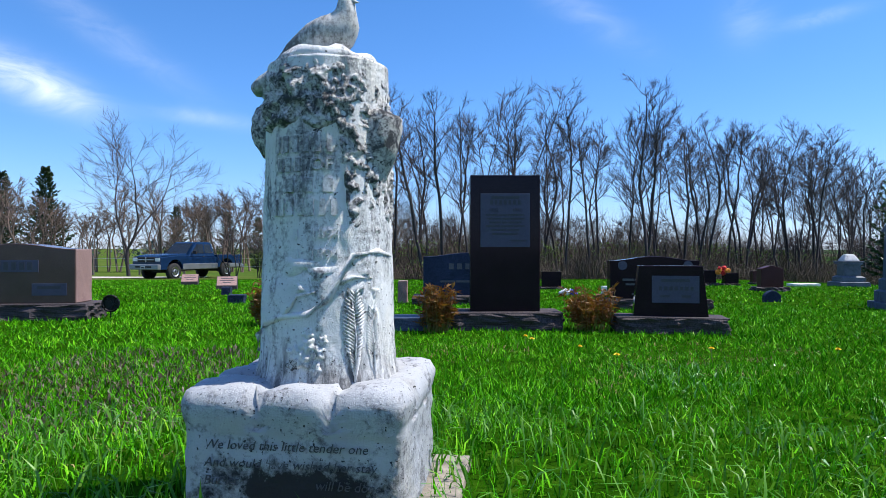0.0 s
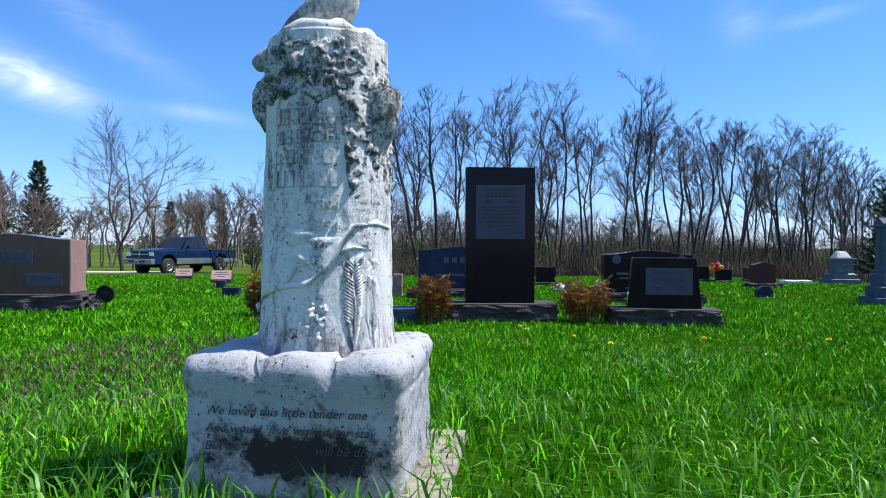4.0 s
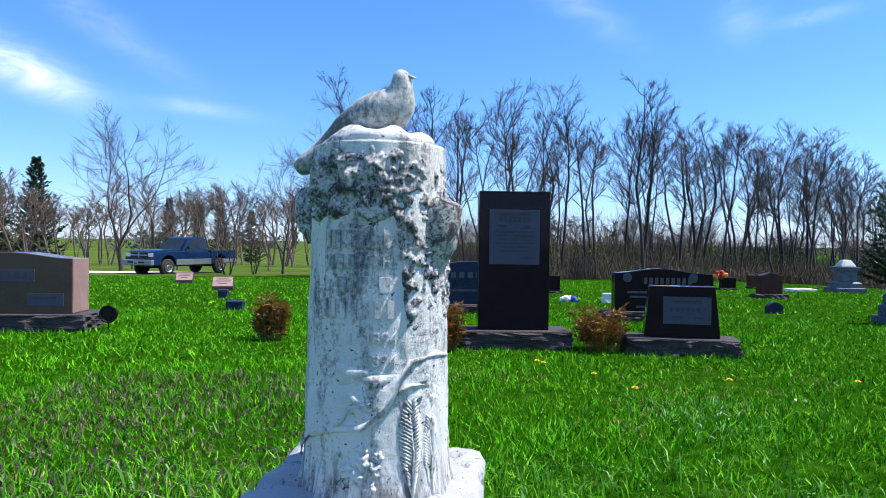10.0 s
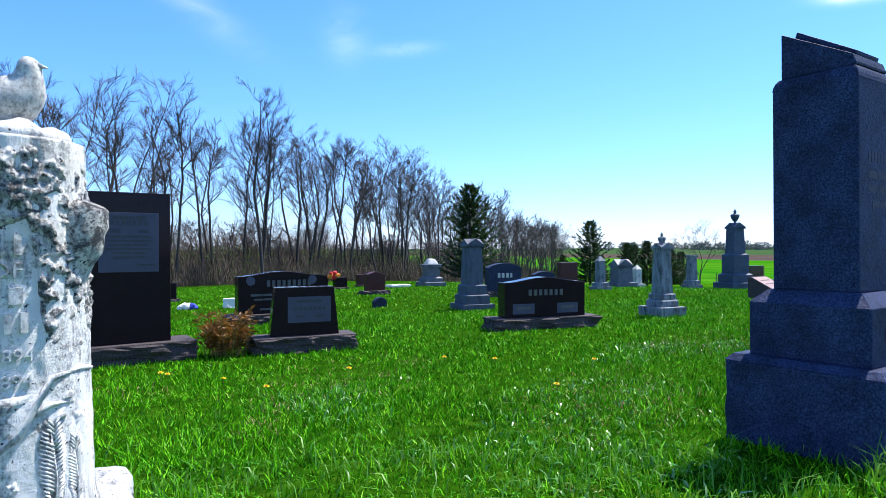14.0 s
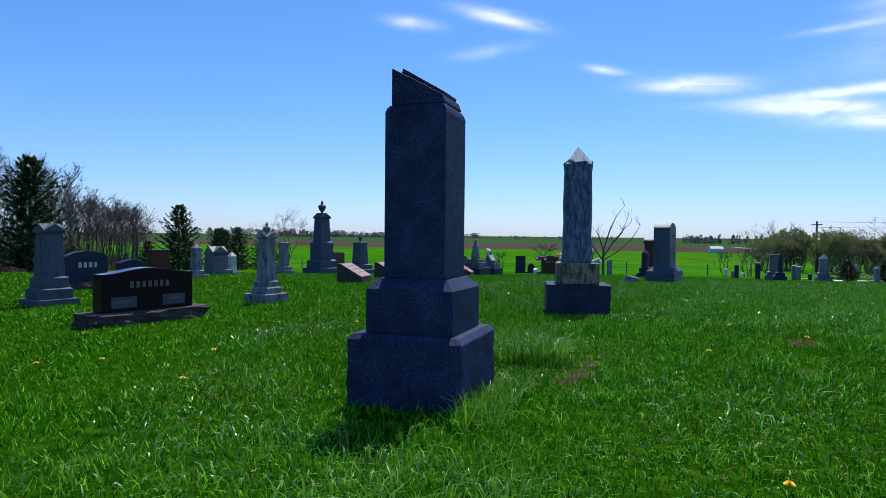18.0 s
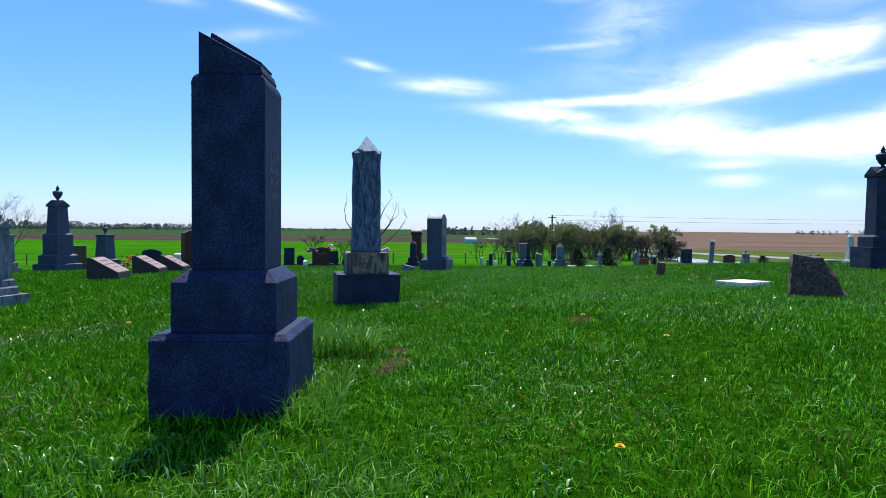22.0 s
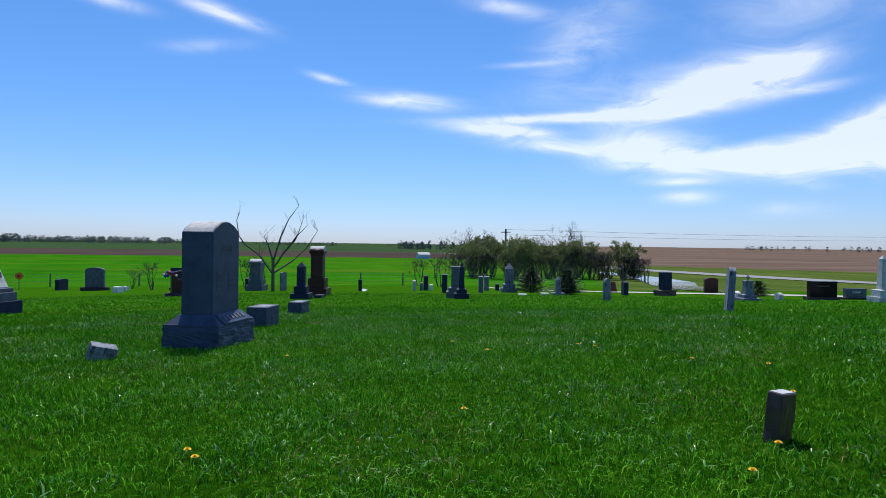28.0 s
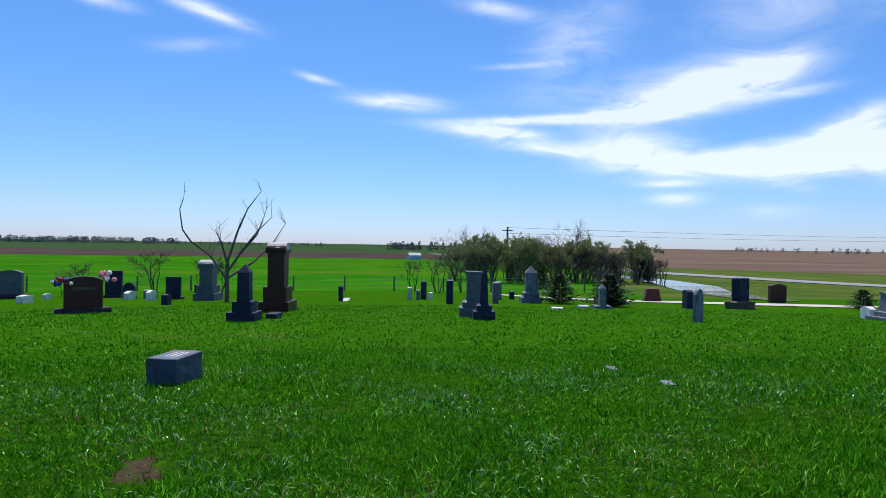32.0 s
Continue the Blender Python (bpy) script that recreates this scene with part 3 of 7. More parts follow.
def shaft_monument(name, label, x, y, turn, tiers, stone, shaft, head="pyramid", urn=0.0, group="", lean=(0, 0), rows=()):
    """Stacked square tiers [(w, h, chamfer)], a tapered shaft (w, top w, h), a gabled or pyramid head and an urn."""
    t = thing(name, label, "monument", x, y, turn, group=group, lean=lean)
    z = 0.0
    for k, (w, h, cham) in enumerate(tiers):
        name_ = ("base", "plinth", "die", "cap")[min(k, 3)]
        part(name_, block(w, w, h - cham, z, 0.008, rough=0.006 if k == 0 else 0.0, cuts=3 if k == 0 else 0, seed=k), stone, t)
        if cham:
            nxt = tiers[k + 1][0] if k + 1 < len(tiers) else shaft[0]
            part("chamfer", block(w, w, cham, z + h - cham - 0.001, 0, top=(nxt + 0.02, nxt + 0.02)), stone, t)
        z += h
    w, tw, h = shaft
    part("shaft", block(w, w, h, z - 0.002, 0.006, top=(tw, tw)), stone, t)
    for x0, x1, zz, hh, k in rows:
        bars(t, [(x0, x1, zz, hh, k)], M["letter_dark"], -w / 2 + 0.01)
    z += h
    if head == "pyramid":
        part("apex", block(tw + 0.03, tw + 0.03, tw * 0.7, z - 0.004, 0, top=(0.01, 0.01)), stone, t)
        z += tw * 0.5
    elif head == "gable":
        g = tw * 0.55
        o = [(-tw / 2 - 0.03, 0), (tw / 2 + 0.03, 0), (tw / 2 + 0.03, g * 0.3), (0, g), (-tw / 2 - 0.03, g * 0.3)]
        part("gable", slab(o, tw + 0.06, z - 0.002, 0.006), stone, t)
        cross = slab(o, tw + 0.05, z - 0.004, 0.006)
        bmesh.ops.rotate(cross, verts=cross.verts, matrix=Matrix.Rotation(radians(90), 3, "Z"))
        part("gable", cross, stone, t)
        z += g - 0.05
    elif head == "dome":
        part("cornice", block(tw + 0.06, tw + 0.06, 0.05, z - 0.002, 0.012), stone, t)
        part("domed_cap", block(tw * 0.86, tw * 0.86, 0.2, z + 0.046, 0.05, top=(tw * 0.42, tw * 0.42)), M["pale_stone"], t, "pale domed cap")
        z += 0.24
    elif head == "cap":
        part("cap", block(tw + 0.06, tw + 0.06, 0.08, z - 0.002, 0.02), stone, t)
        z += 0.09
    if urn:
        part("urn", turned(urn_profile(urn), 18, z - 0.02), stone, t, smooth=True)
    return t


def tablet_stone(label, x, y, turn, w, d, h, stone, rise=None, lean=(0, 0), name="headstone", group="", base=None):
    t = thing(name, label, "gravestone", x, y, turn, lean=lean, group=group)
    z = 0
    if base:
        part("base", block(base[0], base[1], base[2], 0, 0.01, rough=0.008, cuts=2), stone, t)
        z = base[2] - 0.003
    part("tablet", slab(arch(w, h, w * 0.3 if rise is None else rise), d, z, 0.008), stone, t)
    return t


def block_marker(label, x, y, turn, w, d, h, stone, group="", lean=(0, 0), polish=None, plate=False):
    t = thing("block_marker", label, "gravestone", x, y, turn, group=group, lean=lean)
    part("body", block(w, d, h, 0, 0.01, rough=0.014, cuts=3, seed=int(x)), stone, t, "rock-faced sides")
    if polish:
        part("top_panel", block(w - 0.02, d - 0.02, 0.008, h - 0.004, 0.002), polish, t, "smooth pale top")
    if plate:
        part("name_panel", block(w * 0.52, d * 0.42, 0.006, h + 0.001, 0.001, y=-0.02), M["pale_stone"], t, "pale frosted name panel")
        for k in (-1, 1):
            part("lettering", block(w * 0.42, 0.022, 0.004, h + 0.0055, 0, y=-0.02 + 0.03 * k), M["grey_granite"], t)
    return t


# the near rows, facing the path
blk = family_stone("tall_headstone", "tall polished black granite headstone with grey inscription panel on rough base", 0.55, 6.05, 0, 0.65, 0.22, 1.27, (1.05, 0.42, 0.17), M["black_granite"], "flat",
    panels=[(0, 0.85, 0.46, 0.50)], rows=[(-0.13, 0.13, 1.06, 0.026, 9), (-0.15, 0.15, 1.015, 0.04, 7), (-0.18, 0.17, 0.90, 0.016, 18), (-0.17, 0.18, 0.865, 0.016, 17), (-0.15, 0.15, 0.83, 0.016, 14), (-0.18, 0.18, 0.795, 0.016, 18), (-0.13, 0.13, 0.76, 0.016, 12), (-0.12, 0.12, 0.725, 0.016, 11), (0.05, 0.2, 0.66, 0.014, 9)], letters=M["letter_dark"])
for word, px in (("1902", -0.11), ("1962", 0.11)):
    text_mesh("date", word, 0.045, M["letter_dark"], blk, pose(px, -0.118, 0.17 + 0.965, 90))
family_stone("headstone", "polished dark granite headstone with sloping sides and carved panel", 2.01, 5.74, -12, 0.64, 0.16, 0.45, (0.95, 0.34, 0.15), M["black_granite"], "taper", 0.85,
    panels=[(0.04, 0.24, 0.40, 0.24)], rows=[(-0.08, 0.16, 0.32, 0.026, 7), (-0.11, 0.2, 0.25, 0.034, 7), (-0.09, -0.01, 0.18, 0.022, 4), (0.09, 0.17, 0.18, 0.022, 4)], letters=M["letter_dark"])
family_stone("headstone", "wide polished black granite family headstone with curved top", 5.0, 5.66, -16, 1.06, 0.2, 0.47, (1.4, 0.36, 0.14), M["black_granite"], "serp",
    panels=[(-0.29, 0.1, 0.28, 0.12), (0.29, 0.1, 0.28, 0.12)], rows=[(-0.24, 0.24, 0.29, 0.07, 7), (-0.38, -0.2, 0.11, 0.03, 7), (0.2, 0.38, 0.11, 0.03, 7)])
emblem = family_stone("headstone", "wide polished dark granite headstone with oval emblems", 2.78, 8.47, -3, 1.16, 0.2, 0.56, (1.42, 0.36, 0.14), M["black_granite"], "serp",
    rows=[(-0.22, 0.42, 0.40, 0.085, 9), (-0.42, -0.06, 0.25, 0.03, 13), (-0.38, -0.1, 0.19, 0.025, 10), (-0.3, 0.3, 0.06, 0.025, 16)], letters=M["letter_light"])
for px in (-0.42, 0.43):
    disc = turned([(0.06, -0.003), (0.06, 0.003)], 24)
    bmesh.ops.rotate(disc, verts=disc.verts, matrix=Matrix.Rotation(radians(90), 3, "X"))
    bmesh.ops.translate(disc, verts=disc.verts, vec=(px, -0.103, 0.60))
    part("emblem", disc, M["panel_granite"], emblem, "round pale emblem")
brown = family_stone("headstone", "brown polished granite headstone with pink side and carved flowers", -4.60, 6.98, 4, 1.25, 0.36, 0.64, (1.55, 0.52, 0.18), M["brown_granite"], "serp",
    panels=[(0.0, 0.40, 0.5, 0.13), (-0.36, 0.15, 0.36, 0.13), (0.36, 0.15, 0.36, 0.13)], rows=[(-0.2, 0.2, 0.40, 0.08, 5), (-0.48, -0.24, 0.17, 0.03, 7), (0.24, 0.48, 0.17, 0.03, 7)], letters=M["letter_dark"])
for side in (-1, 1):
    part("side_face", block(0.03, 0.345, 0.575, 0.205, 0.006, rough=0.006, cuts=4, x=side * 0.618), M["pink_granite"], brown, "rough pink granite side")
family_stone("headstone", "grey granite family headstone with low arched top", 0.35, 9.4, 0, 1.3, 0.22, 0.62, (1.6, 0.4, 0.14), M["dark_granite"], "serp", rows=[(-0.3, 0.3, 0.42, 0.085, 5), (-0.4, 0.4, 0.2, 0.03, 15)], letters=M["letter_light"])
family_stone("headstone", "dark granite headstone with a white name panel", 8.72, 10.8, -12, 0.80, 0.2, 0.60, (1.05, 0.36, 0.14), M["dark_granite"], "arch", rows=[(-0.2, 0.2, 0.33, 0.1, 4)], letters=M["pale_stone"])
family_stone("headstone", "red granite headstone on a rough base", 7.3, 14.1, 0, 0.5, 0.2, 0.47, (0.72, 0.34, 0.1), M["red_granite"], "serp")
family_stone("headstone", "low black granite headstone beside the brush", 7.6, 18.2, 0, 0.5, 0.2, 0.36, (0.6, 0.3, 0.08), M["black_granite"], "flat", group="low stones by the woods")
family_stone("headstone", "low black granite headstone beside the brush", 8.3, 18.2, 0, 0.4, 0.2, 0.3, (0.5, 0.3, 0.06), M["black_granite"], "flat", group="low stones by the woods")
family_stone("headstone", "low red granite headstone beside the brush", 9.85, 19.6, 0, 0.5, 0.2, 0.36, (0.6, 0.3, 0.06), M["red_granite"], "flat")
family_stone("headstone", "dark red granite headstone with flat top", 14.11, 14.09, -10, 0.62, 0.22, 0.68, (0.8, 0.36, 0.1), M["red_granite"], "flat")
family_stone("headstone", "low dark granite headstone half hidden by others", 12.4, 13.4, -10, 0.7, 0.2, 0.42, (0.9, 0.3, 0.08), M["dark_granite"], "arch")
family_stone("bench_stone", "black granite stone with blue face near the woods", 2.6, 15.2, 0, 0.46, 0.24, 0.36, (0.6, 0.3, 0.06), M["black_granite"], "flat")
family_stone("headstone", "tall dark red granite headstone with a round-cornered head", 19.9, 7.55, -52, 1.2, 0.36, 1.08, (2.1, 0.6, 0.22), M["red_granite"], "arch", rows=[(-0.2, 0.45, 0.82, 0.07, 8), (-0.08, 0.35, 0.70, 0.05, 6), (-0.05, 0.3, 0.6, 0.03, 6)], letters=M["letter_light"])
family_stone("headstone", "brown granite headstone with rounded top", 31.0, 17.4, -70, 0.7, 0.3, 1.05, (0.9, 0.45, 0.15), M["brown_granite"], "flat")
flowered = family_stone("headstone", "dark stone with bright flowers leaning against it", 41.86, 18.43, -80, 0.7, 0.22, 0.62, (0.95, 0.34, 0.14), M["dark_granite"], "arch")
family_stone("headstone", "polished red granite headstone with flower saddle", 37.8, 6.65, -60, 1.05, 0.26, 0.98, (1.5, 0.42, 0.16), M["red_granite"], "arch", rows=[(-0.3, 0.3, 0.6, 0.09, 8)])
family_stone("headstone", "wide black granite headstone beside evergreen shrubs", 35.64, -21.96, -95, 1.25, 0.24, 0.72, (1.5, 0.4, 0.12), M["black_granite"], "flat", rows=[(-0.3, 0.3, 0.5, 0.06, 8)])
family_stone("headstone", "low grey granite headstone with pale panel", 36.2, -24.0, -95, 0.95, 0.24, 0.42, (1.2, 0.4, 0.1), M["grey_granite"], "flat", rows=[(-0.3, 0.3, 0.25, 0.1, 1)], letters=M["pale_stone"])
family_stone("headstone", "red granite headstone with flat top", 48.0, -23.4, -95, 0.85, 0.26, 0.95, (0.72, 0.3, 0.04), M["red_granite"], "arch")
family_stone("headstone", "pinkish red granite headstone by a small evergreen", 48.9, -16.95, -95, 0.9, 0.3, 0.62, (0.95, 0.36, 0.05), M["red_granite"], "taper", 0.7)
family_stone("headstone", "grey stone tablet with arched head on a wide base", 54.5, 17.6, -85, 1.2, 0.3, 1.35, (1.7, 0.5, 0.25), M["grey_granite"], "arch")
family_stone("headstone", "dark upright stone behind the shrubs", 53.8, 11.9, -85, 0.85, 0.25, 1.35, (1.0, 0.4, 0.15), M["dark_granite"], "flat")
family_stone("headstone", "dark upright stone with rounded shoulders", 50.0, 7.6, -85, 0.7, 0.25, 1.0, (0.95, 0.4, 0.12), M["dark_granite"], "flat")
family_stone("headstone", "small dark stone with rounded head", 53.0, 10.8, -85, 0.6, 0.22, 0.75, (0.8, 0.3, 0.1), M["dark_granite"], "round")

# markers of polished pink stone, low and slanted
for x, y in ((12.2, 6.72), (14.4, 6.85), (16.4, 7.05), (21.0, 6.85)):
    slant_marker("pink granite slant marker set in the grass", x, y, 6, 0.66, 0.58, 0.44, M["pink_granite"], "slant markers in a row")
slant_marker("small pink granite slant marker beside the drive", -7.3, 18.4, 15, 0.46, 0.34, 0.32, M["pink_granite"], "slant markers near the drive")
slant_marker("small pink granite slant marker beside the drive", -5.05, 14.9, 15, 0.46, 0.34, 0.32, M["pink_granite"], "slant markers near the drive")
block_marker("small dark granite footstone in the lawn", -4.15, 12.2, 10, 0.17, 0.16, 0.17, M["dark_granite"], "small dark footstones")
block_marker("small dark granite footstone in the lawn", -3.1, 9.55, 6, 0.24, 0.2, 0.15, M["dark_granite"], "small dark footstones")
block_marker("low blue-grey granite ledger beside the tall stone", -0.42, 6.0, 0, 0.5, 0.34, 0.14, M["blue_granite"])
block_marker("white marble footstone standing in the lawn", 3.12, 11.95, 0, 0.26, 0.1, 0.2, M["white_marble"])
block_marker("flat white stone ledger by the woods", 10.3, 18.0, 0, 0.75, 0.4, 0.1, M["white_marble"])
tablet_stone("small green-painted round-topped marker in the grass", 5.15, 9.95, 0, 0.25, 0.1, 0.2, M["dark_granite"], 0.08)

# shafts and pedestals
shaft_monument("marble_obelisk", "grey marble gabled pillar with stepped plinth and name panel", 6.08, 8.46, -12, [(0.56, 0.11, 0.0), (0.44, 0.16, 0.02), (0.36, 0.16, 0.02)], M["blue_marble"], (0.29, 0.25, 0.62), "gable")
shaft_monument("marble_pillar", "slender pale marble pillar with small finial on stone base", 7.33, 5.67, -10, [(0.46, 0.15, 0.0), (0.31, 0.10, 0.02), (0.26, 0.09, 0.02)], M["grey_marble"], (0.205, 0.165, 0.62), "gable", 0.22)
big_urn = shaft_monument("granite_monument", "tall dark granite pedestal monument crowned by an urn", 24.0, 14.4, -20, [(0.74, 0.2, 0.02), (0.58, 0.22, 0.04), (0.45, 0.5, 0.04)], M["blue_granite"], (0.34, 0.29, 0.62), "gable", 0.42)
far_urn = shaft_monument("granite_monument", "dark granite pedestal monument with small urn finial", 38.9, 20.0, -20, [(0.95, 0.2, 0.02), (0.75, 0.22, 0.04)], M["blue_granite"], (0.5, 0.42, 0.85), "cap", 0.42)
shaft_monument("obelisk", "slim dark granite obelisk behind the other stones", 20.81, 14.24, -20, [(0.55, 0.16, 0.0), (0.42, 0.18, 0.02)], M["grey_marble"], (0.3, 0.26, 0.85), "cap")
shaft_monument("obelisk", "slim grey stone pillar standing behind the rows", 13.33, 12.08, -20, [(0.45, 0.1, 0.0), (0.34, 0.12, 0.02)], M["grey_marble"], (0.22, 0.2, 0.6), "pyramid")
shaft_monument("lantern_monument", "grey granite monument with a domed cap on stepped base", 11.68, 18.14, -8, [(0.80, 0.17, 0.02), (0.62, 0.17, 0.05), (0.44, 0.32, 0.0)], M["grey_granite"], (0.54, 0.52, 0.05), "dome", 0.0)
shaft_monument("granite_monument", "grey granite monument with pointed cap far behind", 17.42, 14.73, -20, [(0.80, 0.2, 0.02)], M["grey_granite"], (0.58, 0.54, 0.50), "gable")
shaft_monument("obelisk", "short pale stone post beside the grey monument", 19.07, 15.36, -20, [(0.45, 0.14, 0.0)], M["pale_stone"], (0.26, 0.24, 0.55), "pyramid")
block_marker("small pink granite marker beside the grey headstone", -0.62, 9.7, 0, 0.14, 0.2, 0.36, M["pink_granite"])
big_urn.scale, far_urn.scale, flowered.scale = (1.6, 1.6, 1.6), (1.6, 1.6, 1.6), (1.65, 1.65, 1.65)


# the pillar beside the path, its trunk-shaped neighbour and the stones further on
def book_pillar():
    t = thing("granite_pillar", "dark blue-grey granite pillar monument with sloping open-book top", "monument", 2.885, 1.475, 0)
    s = granite("weathered_blue_granite", (0.005, 0.010, 0.034), (0.046, 0.070, 0.165), 0.6, 120, 0.7, 0.95, 0.12)
    part("base", block(0.68, 0.68, 0.40, 0, 0.012, rough=0.008, cuts=4), s, t, "rough-hewn granite base")
    part("base_chamfer", block(0.68, 0.68, 0.03, 0.399, 0, top=(0.62, 0.62)), s, t)
    part("plinth", block(0.52, 0.52, 0.25, 0.427, 0.006), s, t)
    part("chamfer", block(0.52, 0.52, 0.06, 0.676, 0, top=(0.4, 0.4)), s, t)
    part("shaft", block(0.37, 0.37, 0.935, 0.735, 0.008), s, t)
    part("shoulder", turned([(0.262, 0), (0.258, 0.02), (0.247, 0.04), (0.232, 0.055), (0.20, 0.062)], 4, 1.668, spin=math.pi / 4), s, t)
    for nm, out, wide, z in (("head", [(-0.158, 0), (0.165, 0), (0.165, 0.012), (0.15, 0.05), (-0.158, 0.215)], 0.31, 1.727), ("open_book", [(-0.115, 0.188), (0.145, 0.048), (0.15, 0.068), (-0.105, 0.218)], 0.23, 1.73)):
        bm = slab(out, wide, z, 0.006)
        bmesh.ops.rotate(bm, verts=bm.verts, matrix=Matrix.Rotation(radians(-90), 3, "Z"))
        part(nm, bm, s, t)
    bars(t, [(-0.1, 0.12, 1.33, 0.045, 7), (-0.1, 0.12, 1.25, 0.03, 9), (-0.1, 0.12, 1.19, 0.03, 9), (-0.06, 0.1, 1.12, 0.03, 6)], M["dark_granite"], -0.1832)
    bars(t, [(-0.14, 0.14, 0.56, 0.07, 7)], M["dark_granite"], -0.2582)


book_pillar()


def trunk_pillar():
    t = thing("trunk_monument", "tall weathered grey marble tree-trunk monument with pointed white tip", "monument", 8.5, 1.3, -78)
    part("base", block(0.86, 0.76, 0.45, 0, 0.012, rough=0.01, cuts=4), M["dark_granite"], t, "dark stone base")
    part("plinth", block(0.58, 0.56, 0.30, 0.447, 0.03), M["orange_marble"], t, "rust-streaked stone plinth")
    bm = bmesh.new()
    sides, rings = 28, 30
    loops = []
    for j in range(rings + 1):
        z = 0.735 + 1.42 * j / rings
        ring = []
        for i in range(sides):
            a = 2 * math.pi * i / sides
            sq = 1.0 / max(abs(math.cos(a)), abs(math.sin(a))) ** 0.55
            r = 0.20 * sq * (1 - 0.08 * j / rings)
            r += 0.018 * noise.noise((math.cos(a) * 3, math.sin(a) * 3, z * 3.2)) + 0.012 * math.sin(a * 9 + 2.5 * noise.noise((0, 0, z * 2)))
            r += 0.022 * max(0.0, (j - rings + 3) / 3)
            zz = z + (0.07 * noise.noise((math.cos(a) * 4, math.sin(a) * 4, 7)) if j == rings else 0)
            ring.append(bm.verts.new((r * math.cos(a), r * math.sin(a), zz)))
        loops.append(ring)
    for a, b in zip(loops, loops[1:]):
        for i in range(sides):
            bm.faces.new((a[i], a[(i + 1) % sides], b[(i + 1) % sides], b[i]))
    bm.faces.new(loops[0][::-1]), bm.faces.new(loops[-1])
    part("trunk", bm, M["trunk_marble"], t, smooth=True)
    part("tip", block(0.37, 0.37, 0.26, 2.125, 0, top=(0.01, 0.01)), M["white_marble"], t, "pale pointed tip")
    part("branch_stub", tube([(0.2, -0.08, 0.73), (0.31, -0.12, 0.79)], [0.05, 0.035], 8), M["pale_stone"], t)


trunk_pillar()


def round_head_monument():
    t = thing("tablet_monument", "blue-grey granite tablet monument with rounded top on sloped plinth", "monument", 17.25, 0.10, -13)
    s = M["blue_granite"]
    part("base", block(1.02, 0.74, 0.30, 0, 0.014, rough=0.016, cuts=9), s, t, "rock-faced base")
    part("base_margin", block(1.0, 0.72, 0.035, 0.298, 0.006), s, t)
    part("sloped_plinth", block(0.98, 0.70, 0.115, 0.331, 0.006, top=(0.74, 0.45)), s, t)
    ledge = part("name_ledge", block(0.70, 0.17, 0.03, 0, 0.004), s, t)
    ledge.matrix_basis = pose(0, -0.292, 0.376, 42)
    for k in range(6):
        word = part("lettering", block(0.062, 0.075, 0.012, 0.028, 0.003, x=-0.24 + 0.096 * k), M["grey_granite"], ledge, "raised letter")
        word.matrix_basis = Matrix.Identity(4)
    part("tablet", slab(arch(0.70, 1.19, 0.14), 0.42, 0.42, 0.008), s, t)
    # rounded top in a paler stone than the tablet's sides
    part("tablet_cap", slab([(px, pz + 0.004) for px, pz in arch(0.702, 0.14, 0.138)], 0.39, 1.474, 0.003), M["pale_stone"], t, "pale rounded top")
    bars(t, [(-0.17, 0.17, 1.27, 0.085, 6), (-0.17, 0.17, 1.335, 0.006, 1), (-0.17, 0.17, 1.205, 0.006, 1)], M["letter_dark"], -0.21)
    for px in (-0.15, 0.15):
        part("inset_panel", block(0.22, 0.006, 0.26, 0.72, 0.002, x=px, y=-0.212), M["blue_granite"], t)
        bars(t, [(px - 0.08, px + 0.08, 0.92, 0.02, 4), (px - 0.06, px + 0.06, 0.86, 0.02, 4), (px - 0.08, px + 0.07, 0.8, 0.02, 4)], M["letter_dark"], -0.215)


round_head_monument()
block_marker("blue-grey granite block footstone with pale top", 20.35, 0.0, -13, 0.58, 0.36, 0.37, M["blue_granite"], "block footstones in a row", polish=M["grey_granite"], plate=True)
block_marker("blue-grey granite block footstone with pale top", 24.2, -0.13, -13, 0.56, 0.34, 0.3, M["blue_granite"], "block footstones in a row", polish=M["grey_granite"], plate=True)
block_marker("small pale stone block tipped in the grass", 15.9, 0.9, -60, 0.26, 0.2, 0.18, M["grey_marble"], lean=(8, 14))
block_marker("small upright brown stone post in the grass", 12.2, -4.35, -62, 0.15, 0.09, 0.3, M["brown_granite"], lean=(4, 3), polish=M["pale_stone"])
block_marker("flat white marble ledger lying in the grass", 9.05, -4.45, -60, 0.66, 0.5, 0.1, M["white_marble"])


def field_rock():
    t = thing("fieldstone_marker", "split red-brown fieldstone marker with one smooth sloping dark face", "gravestone", 7.0, -4.3, -118)
    bm = slab([(-0.29, -0.05), (0.38, -0.05), (0.04, 0.50), (-0.27, 0.54)], 0.34, 0, 0.02)
    bmesh.ops.subdivide_edges(bm, edges=[e for e in bm.edges if e.calc_length() > 0.12], cuts=6, use_grid_fill=True)
    bmesh.ops.triangulate(bm, faces=bm.faces)
    for v in bm.verts:
        k = noise.noise(v.co * 6) + 0.6 * noise.noise(v.co * 17)
        v.co += Vector((v.co.x, v.co.y, 0)).normalized() * 0.035 * k + Vector((0, 0, 0.02 * k))
    part("boulder", bm, M["rust_rock"], t)


field_rock()
shaft_monument("granite_monument", "tall dark granite monument with gabled head and urn", 10.6, -7.75, -8, [(0.68, 0.40, 0.0), (0.52, 0.22, 0.04)], M["dark_granite"], (0.37, 0.345, 1.04), "gable", 0.44)
block_marker("dark granite companion block beside the urn monument", 10.9, -8.7, -8, 0.6, 0.5, 0.38, M["dark_granite"])


